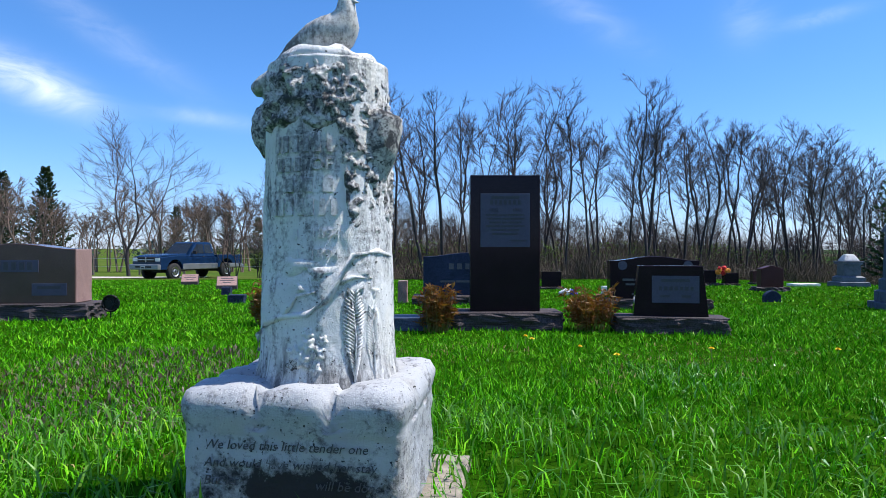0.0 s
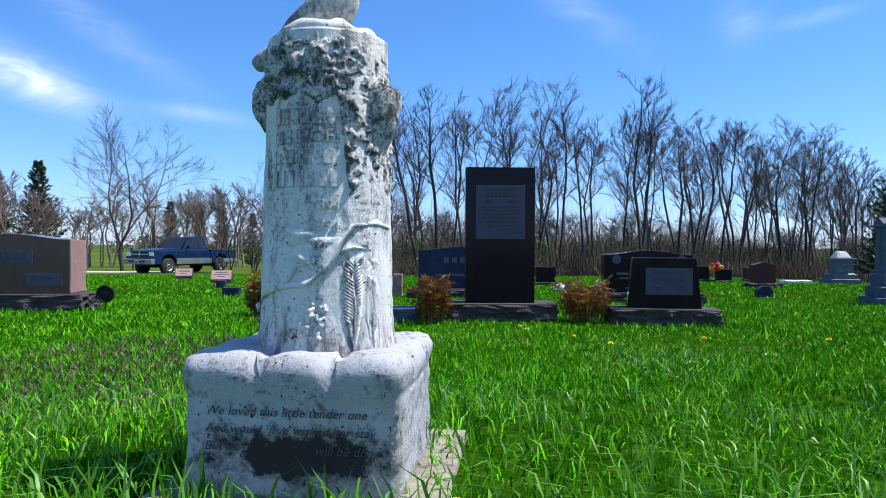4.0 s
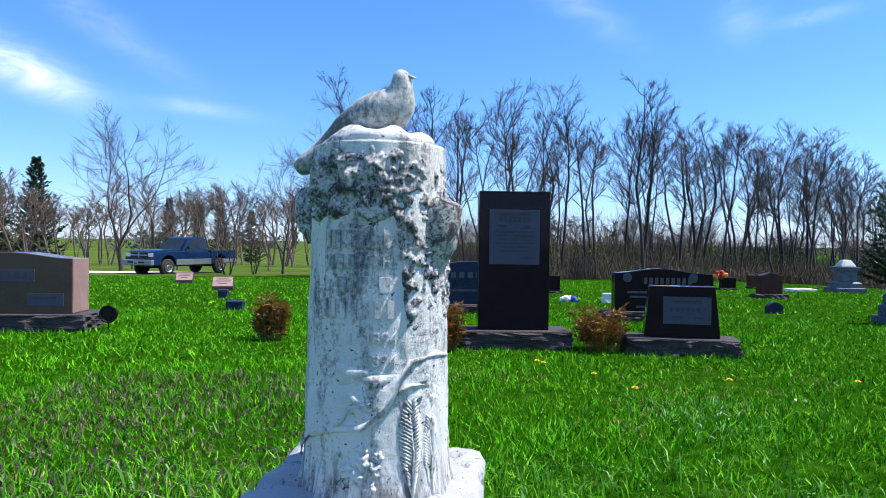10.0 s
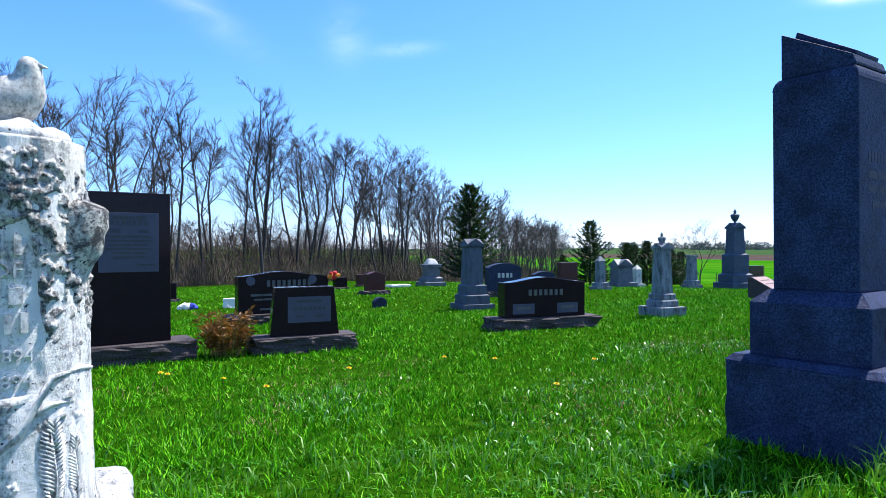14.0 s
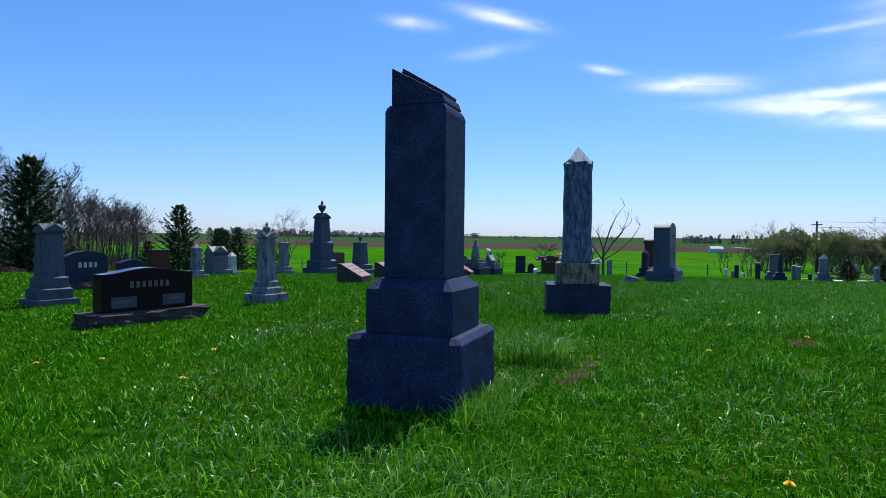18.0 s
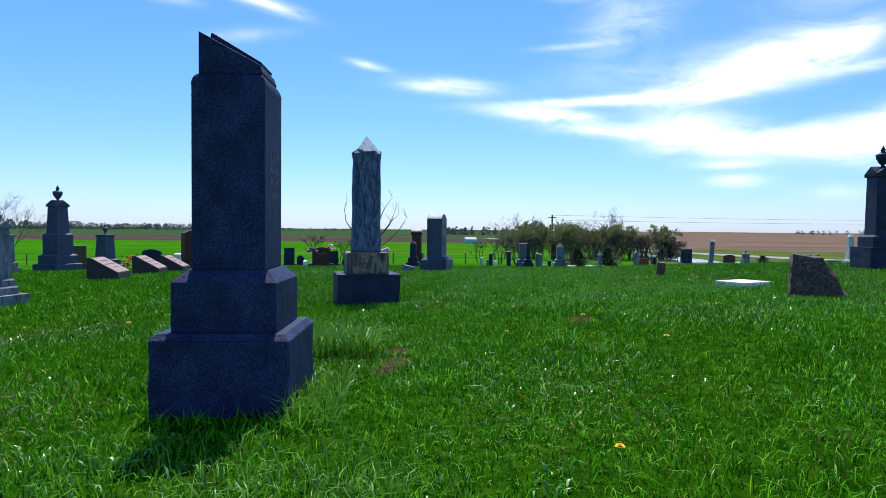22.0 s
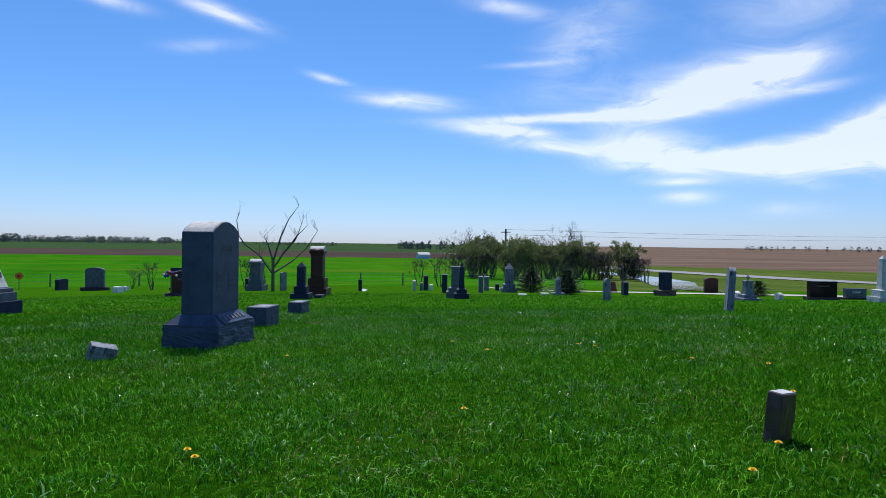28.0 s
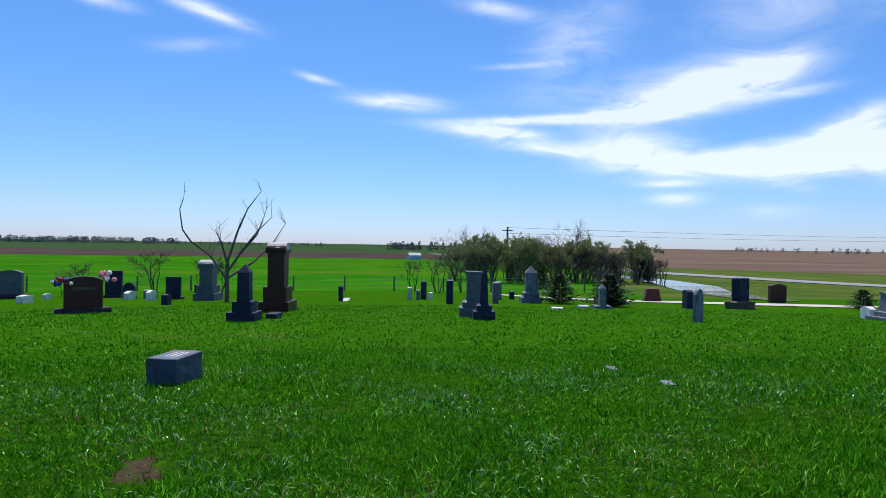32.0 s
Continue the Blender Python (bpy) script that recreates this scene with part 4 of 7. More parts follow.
def draped(x, y, label, tiers, height, width, book=False):
    """A pedestal with a plain draped form, or a tilted open book, on top."""
    t = thing("statue_monument", label, "monument", x, y, -12)
    z = 0
    for k, (w, h) in enumerate(tiers):
        part(("base", "plinth", "pedestal")[k], block(w, w, h, z, 0.012, rough=0.006 if not k else 0, cuts=2), M["grey_granite"] if k else M["dark_granite"], t)
        z += h - 0.002
    if book:
        b = block(width, 0.06, height, 0, 0.01)
        bmesh.ops.rotate(b, verts=b.verts, matrix=Matrix.Rotation(radians(-28), 3, "X"))
        bmesh.ops.translate(b, verts=b.verts, vec=(0, -0.06, z))
        part("open_book", b, M["pale_stone"], t)
        part("book_rest", block(width * 0.8, 0.24, height * 0.7, z, 0.02, top=(width * 0.7, 0.08), y=0.1), M["grey_granite"], t)
    else:
        bm = turned([(width, 0), (width * 0.95, height * 0.25), (width * 0.7, height * 0.5), (width * 0.75, height * 0.62), (width * 0.45, height * 0.75), (width * 0.3, height * 0.8), (width * 0.36, height * 0.9), (width * 0.1, height)], 16, z)
        for v in bm.verts:
            v.co.x += 0.03 * noise.noise(v.co * 8)
            v.co.y *= 0.8
        part("draped_form", bm, M["grey_marble"], t, smooth=True)


draped(22.4, 6.85, "dark stone pedestal carrying a draped grey stone form", ((0.85, 0.32), (0.62, 0.2), (0.5, 0.12)), 0.78, 0.2)
draped(24.4, 6.75, "dark stone pedestal carrying a tilted open stone book", ((0.66, 0.32), (0.5, 0.2), (0.4, 0.1)), 0.55, 0.36, True)


def curved_cap(x, y, label, tiers, shaft, stone):
    """A pedestal monument whose die is capped by a curved white stone."""
    t = thing("arched_monument", label, "monument", x, y, -6)
    z = 0
    for k, (w, d, h) in enumerate(tiers):
        part(("base", "plinth")[k], block(w, d, h, z, 0.012, rough=0.006 if not k else 0, cuts=2), stone, t)
        z += h - 0.002
    w, d, h = shaft
    part("die", block(w, d, h, z, 0.01), stone, t)
    z += h - 0.002
    part("neck", block(w + 0.1, d + 0.1, 0.08, z, 0.02), stone, t)
    part("cap", slab(arch(w + 0.06, 0.3, 0.2), d + 0.06, z + 0.078, 0.01), stone, t)
    for s in (-1, 1):
        rl = turned([(0.09, -d / 2 - 0.05), (0.09, d / 2 + 0.05)], 12)
        bmesh.ops.rotate(rl, verts=rl.verts, matrix=Matrix.Rotation(radians(90), 3, "X"))
        bmesh.ops.translate(rl, verts=rl.verts, vec=(s * w / 2, 0, z + 0.14))
        part("scroll", rl, stone, t, smooth=True)
    part("cap_face", slab(arch(w + 0.02, 0.26, 0.18), d + 0.10, z + 0.12, 0.008), M["pale_stone"], t, "pale curved cap")


curved_cap(48.3, 5.5, "grey granite pedestal monument with a curved pale cap", ((1.25, 1.0, 0.38), (0.98, 0.8, 0.35)), (0.74, 0.6, 0.85), M["grey_granite"])
curved_cap(38.7, 0.87, "tall dark red granite monument with a curved pale cap", ((1.25, 1.0, 0.36), (0.9, 0.76, 0.48)), (0.62, 0.55, 1.1), M["red_granite"])
shaft_monument("column_monument", "slim dark granite column with pointed top", 33.9, 1.02, -6, [(0.72, 0.25, 0.0), (0.5, 0.3, 0.03)], M["dark_granite"], (0.32, 0.30, 0.72), "pyramid")
block_marker("low dark stone beside the slim column", 34.9, 0.42, -6, 0.62, 0.3, 0.16, M["dark_granite"])
tablet_stone("thin grey stone slab standing under the dead tree", 48.2, 3.9, -30, 0.5, 0.14, 1.15, M["grey_marble"], 0.05)
block_marker("short dark stone post in the far lawn", 47.4, -0.8, -6, 0.24, 0.2, 0.72, M["dark_granite"])
block_marker("pale flat stone kerb in the far lawn", 48.0, -1.0, -2, 2.6, 0.3, 0.05, M["pale_stone"])

# far rows below the slope
FAR = [  # x, y, width, depth, height, stone, head rise
    (47.3, 13.2, 0.75, 0.3, 0.38, "white_marble", 0.02), (52.8, 14.9, 0.5, 0.2, 0.32, "white_marble", 0.02), (50.6, 9.9, 0.8, 0.25, 0.45, "white_marble", 0.1), (51.3, 9.3, 0.4, 0.2, 0.5, "grey_marble", 0.05),
    (48.6, 8.2, 0.72, 0.2, 0.52, "white_marble", 0.12), (43.4, 5.9, 0.4, 0.25, 0.45, "dark_granite", 0.03), (49.6, 6.3, 0.5, 0.2, 0.8, "dark_granite", 0.05),
    (49.5, -4.2, 0.36, 0.2, 0.68, "pale_stone", 0.05), (49.5, -4.65, 0.24, 0.2, 0.55, "grey_marble", 0.05), (50.4, -5.0, 0.36, 0.3, 1.0, "dark_granite", 0.03), (49.7, -5.3, 0.24, 0.2, 0.42, "white_marble", 0.05), (44.9, -5.7, 0.36, 0.3, 1.1, "dark_granite", 0.05),
    (50.8, -9.1, 0.56, 0.3, 1.0, "grey_marble", 0.04), (51.1, -9.9, 0.5, 0.25, 0.5, "dark_granite", 0.05), (41.6, -10.7, 0.66, 0.4, 0.12, "pale_stone", 0.01), (41.5, -15.05, 0.52, 0.25, 0.78, "dark_granite", 0.08),
    (34.92, -17.45, 0.45, 0.2, 0.4, "white_marble", 0.08), (56.8, 20.9, 1.1, 0.3, 0.85, "dark_granite", 0.05), (45.6, -7.9, 0.5, 0.25, 1.0, "grey_granite", 0.04), (40.2, -9.2, 0.5, 0.4, 0.1, "white_marble", 0.01), (35.2, -19.6, 0.42, 0.2, 0.34, "pale_stone", 0.1),
    (22.0, 7.55, 0.46, 0.2, 0.62, "dark_granite", 0.05), (23.5, 9.6, 0.6, 0.25, 0.62, "white_marble", 0.04),
]
for x, y, w, d, h, mat, rise in FAR:
    tone = {"white_marble": "white marble", "grey_marble": "grey marble", "dark_granite": "dark granite", "pale_stone": "pale stone", "grey_granite": "grey granite"}[mat]
    size = "low" if h < 0.45 else "short" if h < 0.8 else "upright"
    tablet_stone(size + " " + tone + " gravestone standing in the far lawn", x, y, -6, w, d, h, M[mat], rise, group="small gravestones of the far rows")
shaft_monument("marble_monument", "blue-grey granite tablet monument on stepped base with urn", 35.9, -5.3, -6, [(0.85, 0.3, 0.0), (0.66, 0.2, 0.04)], M["grey_granite"], (0.44, 0.4, 0.8), "cap")
shaft_monument("obelisk", "dark slim spire standing before a grey tablet", 34.4, -5.35, -6, [(0.6, 0.26, 0.0), (0.42, 0.2, 0.04)], M["dark_granite"], (0.24, 0.16, 0.85), "pyramid", 0.14)
shaft_monument("marble_monument", "pale grey marble monument with pointed cap on stepped base", 46.4, -9.75, -6, [(0.95, 0.3, 0.0), (0.72, 0.26, 0.04)], M["grey_marble"], (0.5, 0.48, 0.9), "pyramid")
shaft_monument("marble_post", "short pale marble post on a wide base", 41.0, -11.25, -6, [(0.62, 0.14, 0.0)], M["grey_marble"], (0.28, 0.24, 0.68), "pyramid")
shaft_monument("marble_monument", "small pale marble monument with a pointed finial", 34.3, -17.6, -6, [(0.85, 0.12, 0.0), (0.55, 0.16, 0.02)], M["grey_marble"], (0.36, 0.30, 0.5), "cap", 0.28)
shaft_monument("obelisk", "brown and white obelisk with broad pale base", 32.9, -22.6, -6, [(0.8, 0.24, 0.0), (0.6, 0.3, 0.03)], M["pale_stone"], (0.34, 0.22, 1.25), "pyramid")
tablet_stone("weathered grey marble tablet leaning in the lawn", 23.95, -10.81, -20, 0.42, 0.16, 1.12, M["grey_marble"], 0.12, lean=(4, 6))
tablet_stone("thin grey round-topped marble tablet in the lawn", 33.4, -11.1, -60, 0.34, 0.12, 0.92, M["grey_marble"], 0.15)


def rock_cross():
    t = thing("rustic_monument", "dark rough-carved stone monument on a rocky base", "monument", 41.3, -17.2, -70)
    for nm, bm in (("base", block(1.1, 0.6, 0.34, 0, 0.05, rough=0.05, cuts=5)), ("carved_block", block(0.62, 0.36, 0.95, 0.32, 0.03, rough=0.035, cuts=7, sides=False))):
        part(nm, bm, M["rust_rock"] if nm == "base" else M["dark_granite"], t)


rock_cross()
block_marker("flat pale stone marker sunk in the lawn", 24.6, -5.2, -10, 0.24, 0.12, 0.03, M["grey_marble"], "sunken flat markers")
block_marker("flat pale stone marker sunk in the lawn", 23.4, -5.35, -10, 0.22, 0.12, 0.03, M["grey_marble"], "sunken flat markers")


# ---- trees ----
def limb(rng, store, p, d, length, r, depth, droop=0.0, spread=0.5, up=0.25, kids=(3, 4), min_r=0.006):
    """Grows a crooked limb and its children into store: (points, radii, depth)."""
    n = 5 if depth < 2 else 3
    pts, rad = [p.copy()], [r]
    for i in range(n):
        d = (d + Vector((rng.gauss(0, 0.12), rng.gauss(0, 0.12), rng.gauss(0, 0.08) + up * 0.25 - droop * 0.2))).normalized()
        p = p + d * length / n
        pts.append(p.copy())
        rad.append(max(min_r * 0.5, r * (1 - (0.72 if depth else 0.9) * (i + 1) / n)))
    store.append((pts, rad, depth))
    if depth >= 4:
        return
    for k in range(rng.randint(*kids) + (1 if depth in (1, 2) else 0)):
        f = rng.uniform(0.3, 0.98) if depth else rng.uniform(0.32, 0.95)
        j = min(n - 1, int(f * n))
        q = pts[j].lerp(pts[j + 1], f * n - j)
        a = rng.uniform(0, 2 * math.pi)
        side = d.orthogonal().normalized()
        side.rotate(Matrix.Rotation(a, 3, d))
        sp = spread + (0.16 if depth else 0.0)
        nd = (d * (1 - sp) + side * sp + Vector((0, 0, up * (0.7 if depth else 1.0)))).normalized()
        limb(rng, store, q, nd, length * rng.uniform(0.45, 0.74) * (1.1 - 0.35 * f), max(min_r * (0.8 if depth > 1 else 1), rad[j] * 0.58), depth + 1, droop, spread, up, kids, min_r)


def bare_tree(name, label, seed, height, trunk_r, wide=0.36, low=0.3, branches=16, subs=6, twigs=5, stems=1, leaves=0, min_r=0.0095, rise=0.10, fan=1.0, material=None, category="tree"):
    """A bare tree: crooked trunk that forks into leaders, rising branches, side shoots and fine twigs."""
    rng = random.Random(seed)
    t = tagged(new(name), label, category)
    store = []

    def grow_limb(p, d, length, r0, r1, n, wob, lift, level):
        pts, rad = [p.copy()], [r0]
        d = d.normalized()
        for i in range(n):
            d = (d + Vector((rng.gauss(0, wob), rng.gauss(0, wob), rng.gauss(0, wob * 0.5) + lift))).normalized()
            p = p + d * (length / n)
            pts.append(p.copy())
            rad.append(r0 + (r1 - r0) * (i + 1) / n)
        store.append((pts, rad, level))
        return pts, rad

    def along(pts, rad, f):
        k = min(len(pts) - 2, int(f * (len(pts) - 1)))
        g = f * (len(pts) - 1) - k
        return pts[k].lerp(pts[k + 1], g), (pts[k + 1] - pts[k]).normalized(), rad[k] + (rad[k + 1] - rad[k]) * g

    def sideways(d, angle):
        s = d.orthogonal().normalized()
        s.rotate(Matrix.Rotation(rng.uniform(0, 6.283), 3, d))
        return d * math.cos(angle) + s * math.sin(angle)

    for st in range(stems):
        a = rng.uniform(0, 6.28) + st * 2.4
        off = 0.12 if stems > 1 else 0.0
        root = Vector((off * math.cos(a), off * math.sin(a), -0.1))
        tilt = 0.05 if stems == 1 else 0.22
        lead = 3 if fan > 1.5 else rng.choice((1, 1, 2, 2)) if stems == 1 else 1
        fork = height * (rng.uniform(0.16, 0.4) / fan if lead > 1 else rng.uniform(0.45, 0.6))
        r = trunk_r * rng.uniform(0.75, 1.15)
        base, brad = grow_limb(root, Vector((tilt * math.cos(a), tilt * math.sin(a), 1)), fork, r, r * 0.78, 4, 0.06, 0.03, 0)
        spines = []
        for k in range(lead):
            q = a + 6.283 * k / lead + rng.uniform(-0.5, 0.5)
            out = rng.uniform(0.2, 0.42) * fan if lead > 1 else 0.06
            spines.append(grow_limb(base[-1], Vector((out * math.cos(q), out * math.sin(q), 1)), (height - fork) * rng.uniform(0.82, 1.0), r * (0.78 if lead == 1 else 0.56), min_r, 6, 0.13, 0.06, 0))
        for k in range(max(4, branches // stems)):
            pts, rad = spines[k % lead]
            lowest = max(0.02, (low * height - fork) / max(0.1, height - fork))
            f = lowest + (0.97 - lowest) * rng.random() ** 0.85
            if low * height < fork * 0.8 and rng.random() < 0.22:
                p, d, pr = along(base, brad, rng.uniform(max(0.15, low * height / fork), 1.0))
            else:
                p, d, pr = along(pts, rad, f)
            high = max(0.0, min(1.0, p.z / height))
            ln = height * wide * (1.08 - 0.78 * high) * rng.uniform(0.6, 1.15)
            bp, br = grow_limb(p, sideways(d, rng.uniform(0.55, 0.95)), ln, min(max(min_r * 1.5, pr * 0.5), trunk_r * 0.34), min_r * 0.8, 4, 0.12, rise, 1)
            for j in range(subs):
                g = rng.uniform(0.2, 1.0)
                p2, d2, r2 = along(bp, br, g)
                sp, sr = grow_limb(p2, sideways(d2, rng.uniform(0.35, 0.85)), ln * rng.uniform(0.28, 0.55) * (1.15 - 0.5 * g), max(min_r * 0.9, r2 * 0.6), min_r * 0.55, 2, 0.14, rise * 0.9, 2)
                for _ in range(twigs):
                    p3, d3, r3 = along(sp, sr, rng.uniform(0.15, 1.0))
                    grow_limb(p3, sideways(d3, rng.uniform(0.3, 0.8)), ln * rng.uniform(0.12, 0.28) + 0.1, min_r * 0.62, min_r * 0.2, 2, 0.14, 0.12, 3)
    top = height / max(p.z for pts, _, _ in store for p in pts)
    for pts, _, _ in store:
        for p in pts:
            p.z *= top
    big, small = ([], []), ([], [])
    for pts, rad, level in store:
        vs, fs = big if level < 2 else small
        sides = (7, 4, 3, 3)[level]
        b = len(vs)
        ends = pts[:-1] if level == 3 else pts
        for i, p in enumerate(ends):
            a = (pts[min(i + 1, len(pts) - 1)] - pts[max(i - 1, 0)]).normalized()
            u = a.orthogonal().normalized()
            v = a.cross(u)
            vs += [tuple(p + (u * math.cos(6.2832 * k / sides) + v * math.sin(6.2832 * k / sides)) * rad[i]) for k in range(sides)]
        for i in range(len(ends) - 1):
            fs += [(b + i * sides + k, b + i * sides + (k + 1) % sides, b + (i + 1) * sides + (k + 1) % sides, b + (i + 1) * sides + k) for k in range(sides)]
        if level == 3:
            vs.append(tuple(pts[-1]))
            c = b + (len(ends) - 1) * sides
            fs += [(c + k, c + (k + 1) % sides, len(vs) - 1) for k in range(sides)]
    quick("trunk", big[0], big[1], material or M["bark"], t, True)
    crown = quick("crown", small[0], small[1], M["twig"] if material is None else material, t)
    if leaves:
        tips = [p for pts, _, level in store if level >= 2 for p in pts[1:]]
        vs, fs = [], []
        for _ in range(leaves):
            p = rng.choice(tips) + Vector([rng.gauss(0, 0.1) for _ in range(3)])
            s = rng.uniform(0.08, 0.18)
            q = Euler([rng.uniform(0, 6.28) for _ in range(3)]).to_matrix()
            b = len(vs)
            vs += [tuple(p + q @ Vector(c) * s) for c in ((-0.5, 0, 0), (0.1, -0.5, 0.1), (0.9, 0, 0), (0.1, 0.5, 0.1))]
            fs.append((b, b + 1, b + 2, b + 3))
        quick("new_leaves", vs, fs, M["bud_leaf"], crown)
    return t


def evergreen(name, label, seed, height, radius, branches, pointed=1.0, sprays=28):
    """Separate boughs that rise towards their tips, each feathered on both sides with needle sprays."""
    rng = random.Random(seed)
    t = tagged(new(name), label, "evergreen tree")
    part("trunk", tube([(0, 0, -0.1), (0.02, 0, height * 0.5), (0, 0, height * 0.97)], [0.03 * height ** 0.8, 0.018 * height ** 0.8, 0.01], 7), M["bark"], t)
    vs, fs = [], []
    for n in range(branches):
        f = (n + rng.random()) / branches
        f = f ** 1.15
        a = n * 2.4 + rng.uniform(-0.5, 0.5)
        ln = radius * ((1 - f) ** pointed * rng.uniform(0.55, 1.25) + 0.07)
        flat = Vector((math.cos(a), math.sin(a), 0))
        side = Vector((-math.sin(a), math.cos(a), 0))
        rise = rng.uniform(-0.05, 0.25) + 0.65 * f
        root = Vector((0, 0, height * (0.03 + 0.95 * f)))
        for k in range(max(8, int(sprays * (1 - 0.6 * f)))):
            g = rng.uniform(0.12, 1.0)
            spot = root + flat * ln * g + Vector((0, 0, ln * (rise * g + 0.28 * g * g)))
            d = (flat * rng.uniform(0.5, 1.1) + side * rng.choice((-1, 1)) * rng.uniform(0.1, 0.8) * (1.15 - g) + Vector((0, 0, rng.uniform(-0.25, 0.55) + 0.3 * f))).normalized()
            w = d.orthogonal().normalized()
            w.rotate(Matrix.Rotation(rng.uniform(0, 6.28), 3, d))
            s = rng.uniform(0.16, 0.34) * (0.5 + 0.07 * height) * (1.1 - 0.35 * g)
            w = w * s * rng.uniform(0.2, 0.36)
            b = len(vs)
            vs += [tuple(spot), tuple(spot + d * s * 0.5 + w), tuple(spot + d * s), tuple(spot + d * s * 0.5 - w)]
            fs.append((b, b + 1, b + 2, b + 3))
    quick("crown", vs, fs, M["needle"], t)
    return t


def put(ob, x, y, turn, size=1.0, tall=1.0, group=""):
    c = copy_thing(ob, Matrix.Translation((x, y, land(x, y))) @ Matrix.Rotation(radians(turn), 4, "Z") @ Matrix.Diagonal((size, size, size * tall, 1)))
    if group:
        c["group"] = group
    return c


def drop(ob):
    for o in (*ob.children_recursive, ob):
        bpy.data.objects.remove(o)


def plant_woods():
    rng = random.Random(5)
    label = "slender bare deciduous tree with grey bark in the woodlot"
    kinds = [bare_tree("woodland_tree", label, 40 + i, 8.3, 0.072, 0.33, 0.36, 22, 6, 5, min_r=0.0085) for i in range(7)]
    light = [bare_tree("woodland_tree", label, 140 + i, 8.3, 0.072, 0.35, 0.32, 15, 5, 4, min_r=0.0115) for i in range(4)]
    edge = [(-3.0, 26.5), (3, 27.0), (10, 28.5), (17, 31.5), (24, 37), (38, 46.5), (56, 58), (68, 69)]
    for row in range(3):
        for k, ((ax, ay), (bx, by)) in enumerate(zip(edge, edge[1:])):
            n = max(2, int(math.hypot(bx - ax, by - ay) / (1.15, 1.5, 1.8)[row]))
            for i in range(n):
                f = (i + rng.uniform(0.1, 0.9)) / n
                x, y = ax + (bx - ax) * f + rng.gauss(0, 0.4), ay + (by - ay) * f + row * 2.2 + rng.gauss(0, 0.7)
                pool = kinds if row < 2 and k < 4 else light
                put(rng.choice(pool), x, y, rng.uniform(0, 360), rng.uniform(0.9, 1.06) * (0.94 if k > 4 else 1), rng.uniform(0.95, 1.05), "bare trees of the woodlot")
    for k in kinds + light:
        drop(k)
    # brush along the foot of the woods
    vs, fs = [], []
    for _ in range(58000):
        k = rng.randrange(len(edge) - 1)
        (ax, ay), (bx, by), f = edge[k], edge[k + 1], rng.random()
        back = rng.uniform(-1.6, 11.0)
        x, y = ax + (bx - ax) * f - 0.2 * back, ay + (by - ay) * f + back
        p = Vector((x, y, land(x, y)))
        clump = 0.55 + 0.9 * max(0.0, noise.noise((x * 0.5, y * 0.5, 0)) + 0.4)
        h = rng.uniform(0.35, 1.7) * clump * (1 + 0.2 * max(0, back))
        d = Vector((rng.gauss(0, 0.42), rng.gauss(0, 0.42), 1)).normalized()
        s = d.orthogonal().normalized() * rng.uniform(0.008, 0.022)
        s.rotate(Matrix.Rotation(rng.uniform(0, 6.28), 3, d))
        c = d.cross(s)
        m_, e = p + d * h * 0.55, p + d * h + Vector((rng.gauss(0, 0.2), rng.gauss(0, 0.2), -0.1 * h))
        b = len(vs)
        vs += [tuple(p + s), tuple(p + c), tuple(m_ + s * 0.7), tuple(m_ + c * 0.7), tuple(e)]
        fs += [(b, b + 1, b + 3, b + 2), (b + 2, b + 3, b + 4)]
    # young green leaves among the saplings
    lv, lf = [], []
    for _ in range(11000):
        k = rng.randrange(4)
        (ax, ay), (bx, by), f = edge[k], edge[k + 1], rng.random()
        x, y = ax + (bx - ax) * f, ay + (by - ay) * f + rng.uniform(-1.0, 4.0)
        if noise.noise((x * 0.45, y * 0.45, 7)) < 0.08:
            continue
        p = Vector((x, y, land(x, y) + 0.15 + 1.5 * rng.random() ** 1.5))
        q = Euler([rng.uniform(0, 6.28) for _ in range(3)]).to_matrix()
        s = rng.uniform(0.04, 0.09)
        b = len(lv)
        lv += [tuple(p + q @ Vector(c) * s) for c in ((-0.5, 0, 0), (0.1, -0.4, 0.1), (0.8, 0, 0), (0.1, 0.4, 0.1))]
        lf.append((b, b + 1, b + 2, b + 3))
    tagged(quick("undergrowth_leaves", lv, lf, leafy("young_green_leaves", [(0.0, (0.06, 0.11, 0.015)), (1.0, (0.20, 0.28, 0.06))])), "fresh green leaves on saplings at the foot of the woods", "leaves", kind="stuff")
    ob = quick("brush", vs, fs, M["dry_brush"])
    tagged(ob, "dry brown brush and saplings along the woods", "brush", kind="stuff")


plant_woods()


